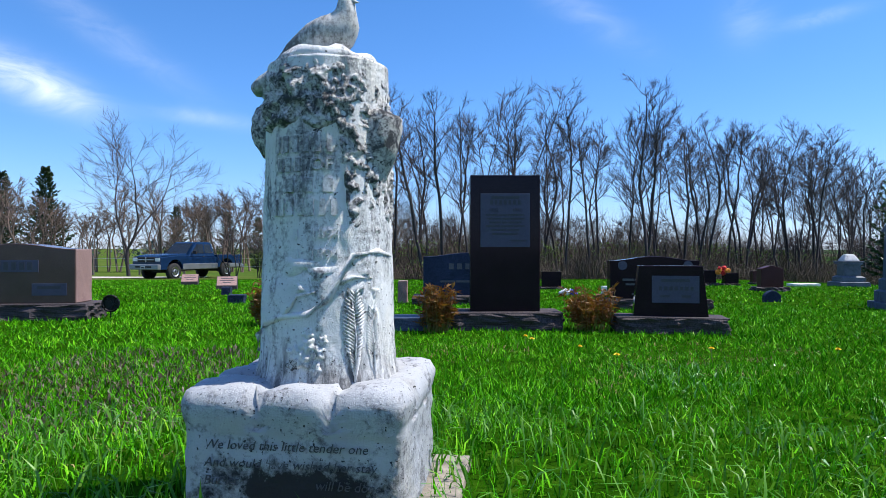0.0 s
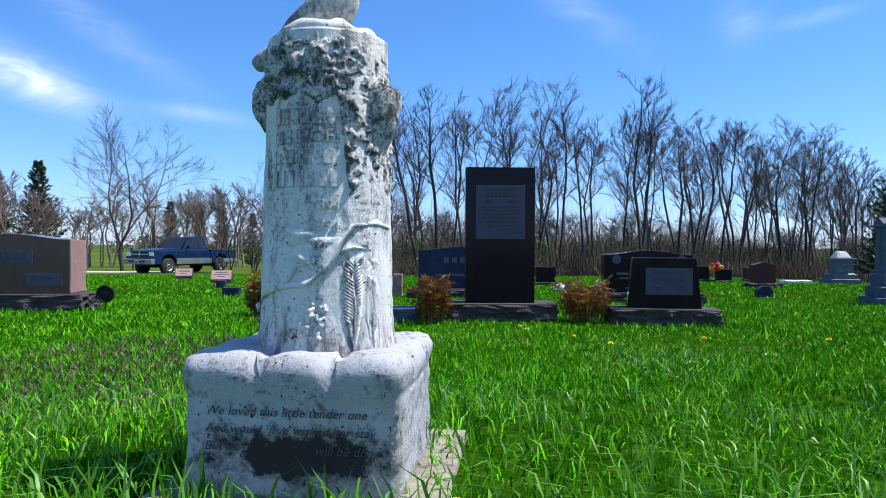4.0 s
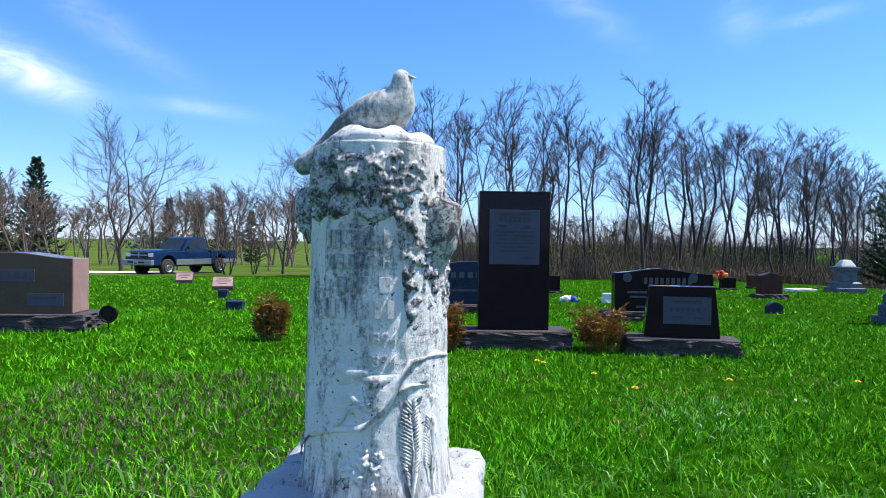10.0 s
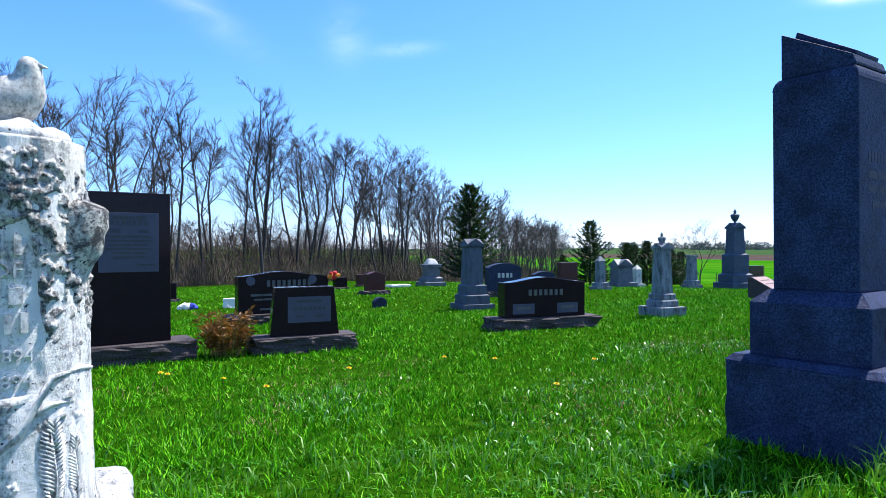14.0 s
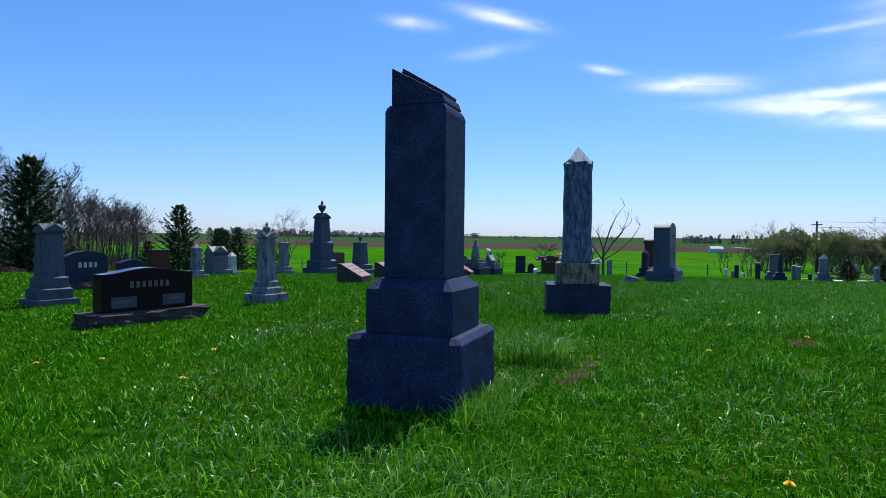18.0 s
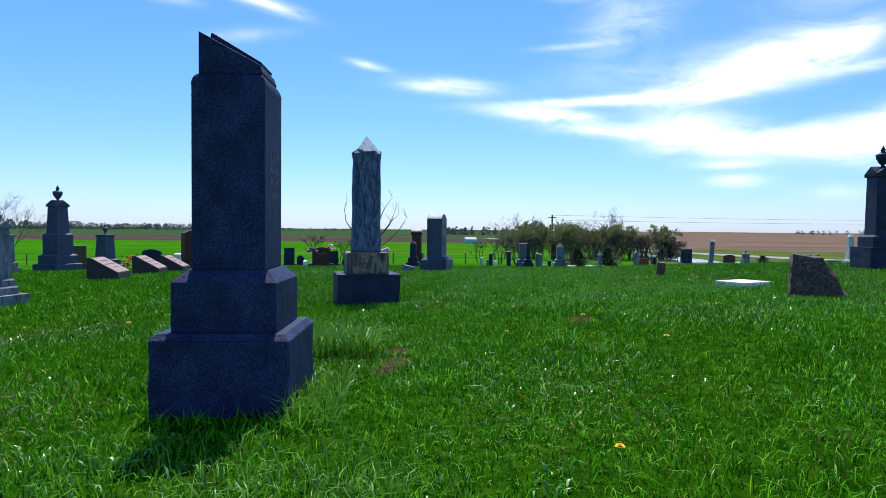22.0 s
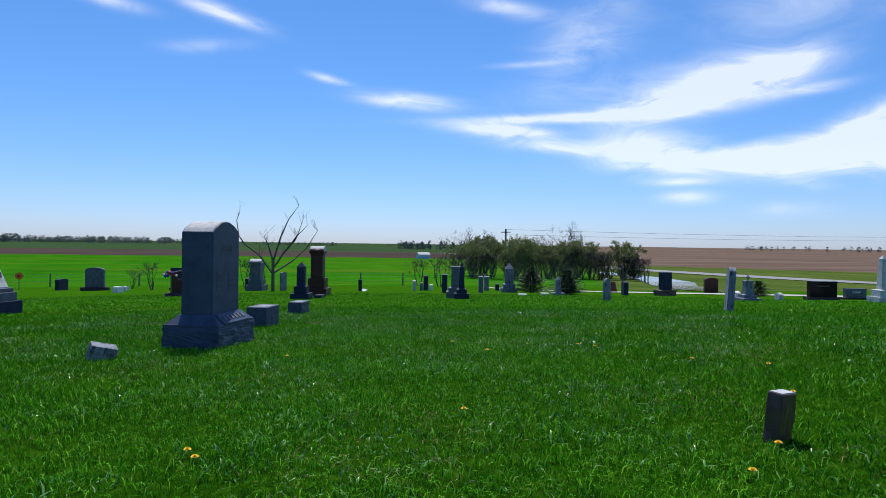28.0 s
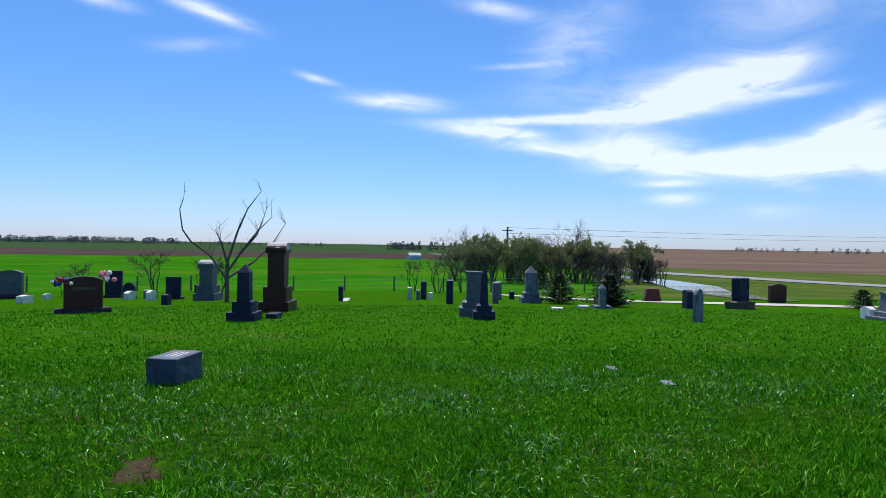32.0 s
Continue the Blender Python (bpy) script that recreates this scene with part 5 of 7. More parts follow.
def plant_others():
    rng = random.Random(11)
    big = bare_tree("bare_tree", "spreading bare deciduous tree with a rounded lacy crown", 83, 8.6, 0.13, 0.62, 0.22, 24, 7, 6, min_r=0.010, rise=0.06, fan=1.9)
    belt = [bare_tree("bare_tree", "brownish bare tree in the belt beyond the drive", 60 + i, 8.2, 0.10, 0.6, 0.10, 20, 5, 4, stems=2, min_r=0.022, rise=0.08, material=M["belt_twig"]) for i in range(3)]
    put(big, -16.0, 32.5, 20, 1.02)
    put(big, -7.0, 29, 140, 0.62, 1.1)
    put(big, -3.4, 26.0, 200, 0.8)
    put(big, -6.5, 36, 250, 0.75)
    # belt to the west beyond the drive: bare crowns, thick undergrowth
    for i in range(64):
        x, y = -52 + i * 0.78 + rng.gauss(0, 0.8), 50 + (i % 4) * 4 + rng.gauss(0, 1.5)
        put(belt[i % 3], x, y, rng.uniform(0, 360), rng.uniform(0.66, 0.92), 1.0, "bare trees beyond the drive")
    for k in belt:
        drop(k)
    pine = evergreen("spruce", "dark green spruce with a pointed crown", 3, 9.0, 2.3, 210, 0.9, 36)
    fir = evergreen("cedar", "dark ragged evergreen with spiky upturned boughs", 4, 5.0, 1.75, 190, 0.75, 46)
    for x, y, s in ((-41.5, 60, 1.05), (-37.4, 60, 1.1), (-45.5, 62, 0.9), (-27.5, 66, 0.75), (-24.5, 66, 0.65), (-22.5, 67, 0.7), (-19, 66, 0.62), (-47, 68, 0.9)):
        put(pine, x, y, x * 7, s, 1.0, "spruces beyond the drive")
    for x, y, s, tl in ((19.3, 26.0, 0.95, 1.05), (33, 30.3, 0.88, 1.0), (31.2, 31.2, 0.5, 0.8), (43.2, 35.4, 0.76, 0.95), (44.8, 34.6, 0.8, 0.95), (46.2, 33.2, 0.68, 0.9), (45.4, 36.4, 0.72, 1.0), (47.8, 33.4, 0.66, 0.9), (41.2, 36.5, 0.55, 0.9)):
        put(fir, x, y, x * 13, s, tl, "evergreens at the end of the woods")
    for x, y, s in ((45.6, -10.9, 0.55), (42.6, -12.2, 0.55), (43.6, -12.6, 0.4), (40.43, -21.93, 0.34), (73, -17.5, 0.75)):
        put(fir, x, y, x * 13, s * 1.05, 0.46, "low evergreens among the far stones")
    # budding clump by the creek
    bud = [bare_tree("budding_tree", "budding tree with pale green spring leaves in a clump", 90 + i, 7.0, 0.11, 0.62, 0.05, 30, 5, 4, stems=3, leaves=(3600, 2000)[i % 2], min_r=0.02, rise=0.06, material=M["bud_twig"]) for i in range(3)]
    for i in range(46):
        f = i / 45
        x, y = 96 + rng.gauss(0, 5), -13 - 20.5 * f + rng.gauss(0, 0.8)
        put(bud[i % 3] if i % 5 != 3 else big, x, y, rng.uniform(0, 360), rng.uniform(0.5, 0.86) * (0.8 if i % 3 == 1 else 1), 1.0, "trees clumped by the creek")
    put(big, 94, -27.5, 60, 0.95, 1.0, "trees clumped by the creek")
    put(big, 125, -17.5, 60, 0.95, 1.0, "trees clumped by the creek")
    put(big, 42, 27.8, 60, 0.62, 1.0)
    for b in bud:
        drop(b)
    # scrubby shrubs by the fence
    bush = bare_tree("shrub", "bare many-stemmed brown shrub by the fence", 120, 2.7, 0.03, 0.8, 0.05, 20, 4, 4, stems=5, min_r=0.009, rise=0.05, category="shrub")
    for x, y, s in ((52.5, 9.2, 1.05), (56, 6.8, 0.95), (54, 13.6, 0.8), (57, 8.0, 0.9), (62, -7.0, 1.1), (66, -5.5, 1.0), (64, -9.0, 0.9), (90, -16, 1.6), (92, -20, 1.7), (90, -24, 1.5), (91, -28, 1.7), (88, -31, 1.5), (92, -34.5, 1.6), (88, -36.5, 1.2), (48, -13.6, 0.7), (50, -14.6, 0.7), (58, 16.5, 0.6)):
        put(bush, x, y, x * 31, s, 1.0, "bare shrubs by the fence")
    for i in range(44):
        f = i / 43
        put(bush, -3.5 + 50 * f + rng.gauss(0, 0.6), 28.0 + 23 * f ** 1.6 + rng.uniform(-0.5, 5.5), rng.uniform(0, 360), rng.uniform(0.8, 1.5), 1.0, "undergrowth of the woodlot")
    for i in range(34):
        put(bush, rng.uniform(88, 95), -12 - 25 * i / 33 + rng.gauss(0, 0.5), rng.uniform(0, 360), rng.uniform(0.9, 1.6), 1.0, "undergrowth of the creek clump")
    put(fir, 92, -35.2, 40, 0.95, 1.0, "evergreens of the creek clump")
    put(fir, 93, -37.0, 90, 0.7, 1.0, "evergreens of the creek clump")
    put(bush, -9.0, 27.5, 10, 0.9)
    put(bush, -8.2, 28.5, 80, 0.75)
    drop(bush), drop(fir), drop(pine), drop(big)
    dead = thing("dead_tree", "small dead tree with bleached forking branches", "tree", 46.45, 4.22)
    dead.scale = (0.84, 0.84, 0.9)
    store, r2 = [], random.Random(9)
    trunk = [Vector((0, 0, -0.1)), Vector((-0.05, 0, 1.2)), Vector((0.0, 0, 2.0))]
    part("trunk", tube(trunk, [0.13, 0.11, 0.1], 7), M["dead_wood"], dead)
    limbs = [((0, 0, 1.1), (0, 0.9, 2.3), (0, 1.9, 3.0), (0, 2.35, 3.6), (0, 2.5, 4.6), (0, 2.3, 5.2)), ((0, 0, 1.9), (0, 0.35, 3.0), (0, 0.65, 3.6)), ((0, 0, 2.0), (0.1, -0.5, 3.6), (0.1, -1.0, 4.7), (0.1, -1.7, 5.6)),
             ((0, 0, 1.5), (-0.2, -0.8, 2.6), (-0.2, -1.6, 3.6), (0, -2.3, 4.3)), ((0, 0, 1.2), (0.2, -1.3, 2.0), (0.2, -2.2, 2.8), (0.2, -3.0, 4.0)), ((0, -0.6, 2.4), (0.1, -1.5, 3.4), (0.1, -1.9, 4.4))]
    for k, l_ in enumerate(limbs):
        rad = [0.075 * (1 - 0.82 * i / (len(l_) - 1)) for i in range(len(l_))]
        part("branch", tube(l_, rad, 5), M["dead_wood"], dead)
        for _ in range(5):
            i = r2.randrange(1, len(l_))
            d = Vector((r2.gauss(0, 0.4), r2.gauss(0, 0.6), 1)).normalized()
            limb(r2, store, Vector(l_[i]), d, r2.uniform(0.5, 1.1), 0.02, 3, 0, 0.5, 0.2, (2, 3), 0.005)
    vs, fs = [], []
    for pts, rad, _ in store:
        b = len(vs)
        for p, r in zip(pts, rad):
            vs += [(p.x + r, p.y, p.z), (p.x - r * 0.5, p.y + r * 0.8, p.z), (p.x - r * 0.5, p.y - r * 0.8, p.z)]
        for i in range(len(pts) - 1):
            fs += [(b + 3 * i + k, b + 3 * i + (k + 1) % 3, b + 3 * i + 3 + (k + 1) % 3, b + 3 * i + 3 + k) for k in range(3)]
    tagged(quick("twigs", vs, fs, M["dead_wood"], dead), kind="stuff")


plant_others()


# ---- the marble stump with the dove ----
def stained_base_material():
    """White marble whose front carries one black blot of grime, besides the usual speckle."""
    mat = marble("blotched_marble", (0.42, 0.435, 0.46), (0.10, 0.10, 0.11), 0.34, 10.0, bump=0.7, streak=False, specks=0.3)
    nt = mat.node_tree
    n, l = nt.nodes.new, nt.links.new
    b = nt.nodes["Principled BSDF"]
    base = b.inputs["Base Color"].links[0].from_socket
    v = coords(nt)
    mp = n("ShaderNodeMapping")
    mp.vector_type = "POINT"
    mp.inputs["Location"].default_value = (-0.09, 3.0, -1.75)
    mp.inputs["Scale"].default_value = (4.4, 14.3, 17.0)
    l(v, mp.inputs["Vector"])
    ln = n("ShaderNodeVectorMath")
    ln.operation = "LENGTH"
    l(mp.outputs[0], ln.inputs[0])
    mm = n("ShaderNodeMath")
    mm.operation = "ADD"
    l(ln.outputs["Value"], mm.inputs[0])
    off = n("ShaderNodeMath")
    off.operation = "MULTIPLY_ADD"
    l(noise_node(nt, v, 26, 8, 0.72), off.inputs[0])
    off.inputs[1].default_value, off.inputs[2].default_value = 1.9, -0.95
    l(off.outputs[0], mm.inputs[1])
    blot = ramp_node(nt, mm.outputs[0], [(0.62, grey(1)), (0.98, grey(0))])
    l(mix_node(nt, blot, base, (0.012, 0.012, 0.014)), b.inputs["Base Color"])
    return mat


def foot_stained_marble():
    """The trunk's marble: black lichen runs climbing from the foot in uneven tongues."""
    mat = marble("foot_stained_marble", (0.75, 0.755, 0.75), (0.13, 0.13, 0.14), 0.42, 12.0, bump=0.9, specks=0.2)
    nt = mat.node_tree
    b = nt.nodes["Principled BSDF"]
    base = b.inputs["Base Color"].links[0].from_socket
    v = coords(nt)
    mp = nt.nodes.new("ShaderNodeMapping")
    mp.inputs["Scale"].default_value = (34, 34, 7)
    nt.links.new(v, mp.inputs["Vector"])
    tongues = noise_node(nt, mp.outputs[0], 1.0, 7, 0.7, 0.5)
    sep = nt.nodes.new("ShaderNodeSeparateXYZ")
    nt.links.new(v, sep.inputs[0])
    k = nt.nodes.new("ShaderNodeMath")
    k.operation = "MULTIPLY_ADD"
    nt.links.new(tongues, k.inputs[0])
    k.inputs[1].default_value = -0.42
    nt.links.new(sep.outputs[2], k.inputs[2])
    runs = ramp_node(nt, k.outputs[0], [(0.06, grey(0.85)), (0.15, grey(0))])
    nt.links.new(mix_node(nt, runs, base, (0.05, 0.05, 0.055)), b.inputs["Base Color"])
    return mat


def marble_stump():
    t = thing("stump_monument", "weathered white marble tree-stump monument with carved vine and dove", "monument", -0.31, 1.478, -7.6, z=0.14)
    rng = random.Random(3)
    white, stained = M["stump_marble"], M["stained_marble"]
    part("footing", block(0.60, 0.60, 0.07, -0.045, 0.01, rough=0.004, cuts=3), M["concrete"], t, "worn concrete footing")
    # block: pillow-edged top in three lobes a side
    bm = block(0.442, 0.42, 0.30, 0, 0.03, x=-0.010)
    bmesh.ops.subdivide_edges(bm, edges=[e for e in bm.edges if e.calc_length() > 0.05], cuts=26, use_grid_fill=True)
    for v in bm.verts:
        x, y, z = v.co
        if z > 0.225:
            lobe = 0.0
            for g in (-0.075, 0.075):
                for q in ((x, y), (y, x)):
                    if abs(q[1]) > 0.13:
                        lobe = max(lobe, math.exp(-((q[0] - g - 0.012 * math.sin(9 * z * 40)) / 0.011) ** 2))
            v.co += Vector((x, y, 0)).normalized() * (0.010 * math.sin((z - 0.225) / 0.075 * math.pi) - 0.016 * lobe) - Vector((0, 0, 0.018 * lobe))
            if max(abs(x), abs(y)) > 0.15:
                v.co.z += 0.008 * noise.noise(v.co * 14)
        elif y < -0.2 and abs(x) < 0.185 and 0.03 < z < 0.215:
            v.co.y += 0.006
        v.co += v.normal * 0.004 * noise.noise(v.co * 22) + v.normal * 0.0025 * noise.noise(v.co * 60)
    part("block", bm, stained_base_material(), t, smooth=True)
    ink = M["faded_ink"]
    for words, px, zz in (("We loved this little tender one", -0.02, 0.188), ("And would have wished her stay", -0.012, 0.153), ("But let", -0.150, 0.118), ("will be done", 0.105, 0.116)):
        text_mesh("verse_line", words, 0.0262, ink, t, pose(px, -0.2062, zz, 90), 0.001, thin=-0.0002, slant=0.25)

    def radius(a, z):
        r = 0.143 - 0.018 * min(1, max(0, (z - 0.29) / 0.7))
        r += 0.010 * math.exp(-((z - 0.28) / 0.03) ** 2)
        return r

    def shell(zlo, zhi, na, nz, fn, a0=0.0, a1=2 * math.pi, close=True):
        bm = bmesh.new()
        rows = []
        for j in range(nz + 1):
            z = zlo + (zhi - zlo) * j / nz
            rows.append([bm.verts.new(fn(a0 + (a1 - a0) * i / na, z)) for i in range(na + (0 if close else 1))])
        m = len(rows[0])
        for p, q in zip(rows, rows[1:]):
            for i in range(m if close else m - 1):
                bm.faces.new((p[i], p[(i + 1) % m], q[(i + 1) % m], q[i]))
        if close:
            bm.faces.new(rows[0][::-1]), bm.faces.new(rows[-1])
        return bm

    def at(a, z, lift=0.0):
        """A point on the trunk: a = degrees to the viewer's right of the front."""
        r = radius(0, z) + lift
        return Vector((r * math.sin(radians(a)), -r * math.cos(radians(a)), z))

    def trunk_fn(a, z):
        p = Vector((math.sin(a), -math.cos(a), 0))
        d = 0.003 * noise.noise((p.x * 4, p.y * 4, z * 9)) + 0.0015 * noise.noise((p.x * 20, p.y * 20, z * 40))
        low = max(0, 1 - (z - 0.28) / 0.12)
        d += low * 0.006 * noise.noise((p.x * 14, p.y * 14, z * 5))
        # ledge where the peeled panel ends: bark stands proud below it and to the right
        deg = math.degrees(a)
        deg = deg - 360 if deg > 180 else deg
        ledge = 0.515 + 0.0005 * deg + 0.012 * noise.noise((deg * 0.06, 0, 2))
        side = 1 / (1 + math.exp(-(deg - 34 + 6 * noise.noise((z * 14, 3, 1))) / 1.8))
        left = 1 / (1 + math.exp((deg + 66 + 5 * noise.noise((z * 12, 8, 1))) / 2.0))
        below = 1 / (1 + math.exp((z - ledge) / 0.006))
        d += 0.009 * max(side, left * 0.6, below * (0.8 if deg > -40 else 0.35))
        return p * (radius(a, z) + d) + Vector((0, 0, z))

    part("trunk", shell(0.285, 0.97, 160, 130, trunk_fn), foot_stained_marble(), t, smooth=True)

    def bark_fn(a, z):
        p = Vector((math.sin(a), -math.cos(a), 0))
        deg = math.degrees(a)
        deg = deg - 360 if deg > 180 else deg
        low = 0.822 + 0.016 * noise.noise((deg * 0.05, 0, 9))
        thick = 1.0
        if deg > 24 or deg < -130:
            f = min(1.0, (deg - 24) / 16) if deg > 0 else min(1.0, (-130 - deg) / 30)
            low -= (0.27 + 0.03 * noise.noise((deg * 0.11, 4, z * 9))) * f * f * (3 - 2 * f)
            thick = min(1.0, max(0.0, (z - 0.54) / 0.16)) ** 0.6
        on = 1 / (1 + math.exp(-(z - low) / 0.004))
        ridge = noise.noise((p.x * 5, p.y * 5, z * 24)) * 0.012 + noise.noise((p.x * 11, p.y * 11, z * 60)) * 0.010 + noise.noise((p.x * 24, p.y * 24, z * 150)) * 0.005 - 0.008 * abs(noise.noise((p.x * 9, p.y * 9, z * 22 + 4)))
        r = radius(a, z) - 0.012 + on * (0.013 + (0.010 + ridge) * thick) - 0.042 * max(0.0, (z - 0.90) / 0.085) ** 2.2
        return p * r + Vector((0, 0, z + (0.008 * noise.noise((p.x * 8, p.y * 8, 1)) if z > 0.97 else 0)))

    part("bark", shell(0.56, 0.985, 190, 140, bark_fn), stained, t, "grimy carved bark", smooth=True)

    def lump(name, path, radii, mat, sides=14, amp=0.006):
        bm = tube(path, radii, sides)
        bmesh.ops.subdivide_edges(bm, edges=bm.edges[:], cuts=2, use_grid_fill=True)
        for v in bm.verts:
            v.co += v.normal * amp * (noise.noise(v.co * 25) + 0.5 * noise.noise(v.co * 60))
        return part(name, bm, mat, t, smooth=True)

    lump("branch_stub", [(0.05, -0.02, 0.66), (0.095, -0.028, 0.735), (0.116, -0.034, 0.79), (0.134, -0.038, 0.835), (0.144, -0.04, 0.862)], [0.030, 0.048, 0.052, 0.047, 0.038], stained)
    lump("branch_stub", [(-0.08, 0.0, 0.77), (-0.115, 0.0, 0.80), (-0.138, 0.0, 0.84), (-0.147, 0.0, 0.872), (-0.149, 0.0, 0.888)], [0.03, 0.042, 0.040, 0.032, 0.018], stained)

    # carved vine, leaves, fern and the little flower at the foot
    def relief(name, pts, rad, mat=white, lift=0.010):
        bm = tube([at(a, z, lift) for a, z in pts], rad, 8)
        return part(name, bm, mat, t, smooth=True)

    relief("vine", [(-78, 0.345), (-62, 0.385), (-40, 0.415), (-20, 0.432), (2, 0.438), (18, 0.468), (26, 0.505), (38, 0.555), (62, 0.567), (84, 0.555)], [0.003, 0.0055, 0.006, 0.0065, 0.007, 0.007, 0.0065, 0.0065, 0.006, 0.004])
    relief("vine_twig", [(-20, 0.432), (-12, 0.455), (-7, 0.475), (8, 0.483)], [0.005, 0.0045, 0.004, 0.002])
    relief("vine_twig", [(27, 0.50), (38, 0.512), (56, 0.51)], [0.005, 0.004, 0.002])

    def leaf(a, z, w, h, tilt):
        bm = bmesh.new()
        n = 18
        c = bm.verts.new(at(a, z, 0.017))
        ring = []
        for i in range(n):
            q = 2 * math.pi * i / n
            f = 1 + 0.32 * math.cos(3 * q) + 0.12 * math.cos(5 * q + 1)
            u, v_ = w * f * math.cos(q), h * f * math.sin(q)
            u, v_ = u * math.cos(tilt) - v_ * math.sin(tilt), u * math.sin(tilt) + v_ * math.cos(tilt)
            ring.append(bm.verts.new(at(a + math.degrees(u / 0.14), z + v_, 0.003)))
        for i in range(n):
            bm.faces.new((c, ring[i], ring[(i + 1) % n]))
        bmesh.ops.recalc_face_normals(bm, faces=bm.faces)
        part("carved_leaf", bm, white, t, smooth=True)

    leaf(-8, 0.535, 0.036, 0.018, 0.12)
    leaf(12, 0.52, 0.03, 0.016, 0.3)
    leaf(-4, 0.488, 0.022, 0.012, -0.2)
    leaf(52, 0.52, 0.022, 0.02, 0.8)
    leaf(60, 0.48, 0.02, 0.018, 0.3)
    leaf(46, 0.49, 0.016, 0.016, 1.2)
    for a0, lo, hi in ((40, 0.30, 0.475), (57, 0.30, 0.44)):
        bm = tube([at(a0 - 2, lo, 0.010), at(a0, (lo + hi) / 2, 0.011), at(a0 - 3, hi, 0.009)], [0.0024, 0.0022, 0.001], 6)
        for i in range(26):
            f = i / 25
            z = lo + (hi - lo) * f
            ln = 9.5 * math.sin(math.pi * (0.15 + 0.85 * (1 - f))) ** 0.7
            for s in (-1, 1):
                tube([at(a0 - 1, z, 0.0095), at(a0 - 1 + s * ln * 0.6, z + 0.010, 0.0105), at(a0 - 1 + s * ln, z + 0.016, 0.008)], [0.0024, 0.0026, 0.001], 5, bm)
        part("carved_fern", bm, white, t, smooth=True)
    for a, z, r in ((-8, 0.36, 0.014), (2, 0.375, 0.014), (10, 0.36, 0.013), (-2, 0.345, 0.016), (-14, 0.385, 0.008), (14, 0.385, 0.009), (2, 0.40, 0.010), (-10, 0.335, 0.012), (8, 0.33, 0.011)):
        bm = bmesh.new()
        bmesh.ops.create_icosphere(bm, subdivisions=4, radius=r * 1.15)
        for v in bm.verts:
            q = math.atan2(v.co.z, v.co.x)
            d = math.hypot(v.co.x, v.co.z) / r
            v.co += v.co.normalized() * r * (0.22 * math.cos(5 * q + a) * min(1, d) - 0.3 * math.exp(-(d / 0.3) ** 2) + 0.25 * noise.noise(v.co * 110 + Vector((a, z, 0))))
            v.co.y *= 0.7
        bmesh.ops.translate(bm, verts=bm.verts, vec=at(a, z, 0.004))
        part("carved_flower", bm, white if a > -9 else stained, t, smooth=True)

    # lettering wrapped on the trunk
    def wrap(ob):
        for v in ob.data.vertices:
            u, z, d = v.co.x, v.co.y, v.co.z
            ob_a = u / 0.13
            r = radius(0, z) + d + 0.001
            v.co = Vector((r * math.sin(ob_a), -r * math.cos(ob_a), z))

    def curved(word, size, u, z):
        ob = text_mesh("lettering", word, size, M["letter_marble"], t, Matrix.Identity(4), 0.004)
        for v in ob.data.vertices:
            v.co.x, v.co.y = v.co.x + u, v.co.y + z
        wrap(ob)

    def curved_bars(u0, u1, z, h, count):
        step = (u1 - u0) / count
        for i in range(count):
            a, c = u0 + (i + 0.27) * step, u0 + (i + 0.75) * step
            bm = bmesh.new()
            grid = [[bm.verts.new((a + (c - a) * k / 3, z + s * h / 2, 0.004)) for k in range(4)] for s in (-1, 1)]
            low = [[bm.verts.new((a + (c - a) * k / 3, z + s * h / 2, -0.004)) for k in range(4)] for s in (-1, 1)]
            for k in range(3):
                bm.faces.new((grid[0][k], grid[0][k + 1], grid[1][k + 1], grid[1][k]))
                for s, flip in ((0, 1), (1, -1)):
                    bm.faces.new((low[s][k], low[s][k + 1], grid[s][k + 1], grid[s][k])[::flip])
            for k in (0, 3):
                bm.faces.new((low[0][k], low[1][k], grid[1][k], grid[0][k])[::1 if k == 0 else -1])
            wrap(part("lettering", bm, M["letter_marble"], t))

    curved_bars(-0.085, 0.055, 0.785, 0.034, 6)
    curved("OF", 0.036, 0.028, 0.742)
    curved_bars(-0.075, -0.01, 0.742, 0.028, 3)
    curved_bars(-0.06, 0.06, 0.70, 0.028, 3)
    curved_bars(-0.09, 0.062, 0.655, 0.034, 7)
    curved("1894", 0.030, 0.035, 0.60)
    curved("1894", 0.030, 0.033, 0.558)
    curved_bars(-0.03, -0.015, 0.60, 0.022, 1)
    curved_bars(-0.035, -0.01, 0.558, 0.022, 1)

    # crown of the stump and the dove that sits on it
    bm = bmesh.new()
    bmesh.ops.create_icosphere(bm, subdivisions=4, radius=1.0)
    for v in bm.verts:
        v.co = Vector((v.co.x * 0.117, v.co.y * 0.117, v.co.z * 0.034))
        v.co += Vector((0, 0, 0.977 + 0.013 * noise.noise(v.co * 24)))
    part("stump_top", bm, white, t, smooth=True)
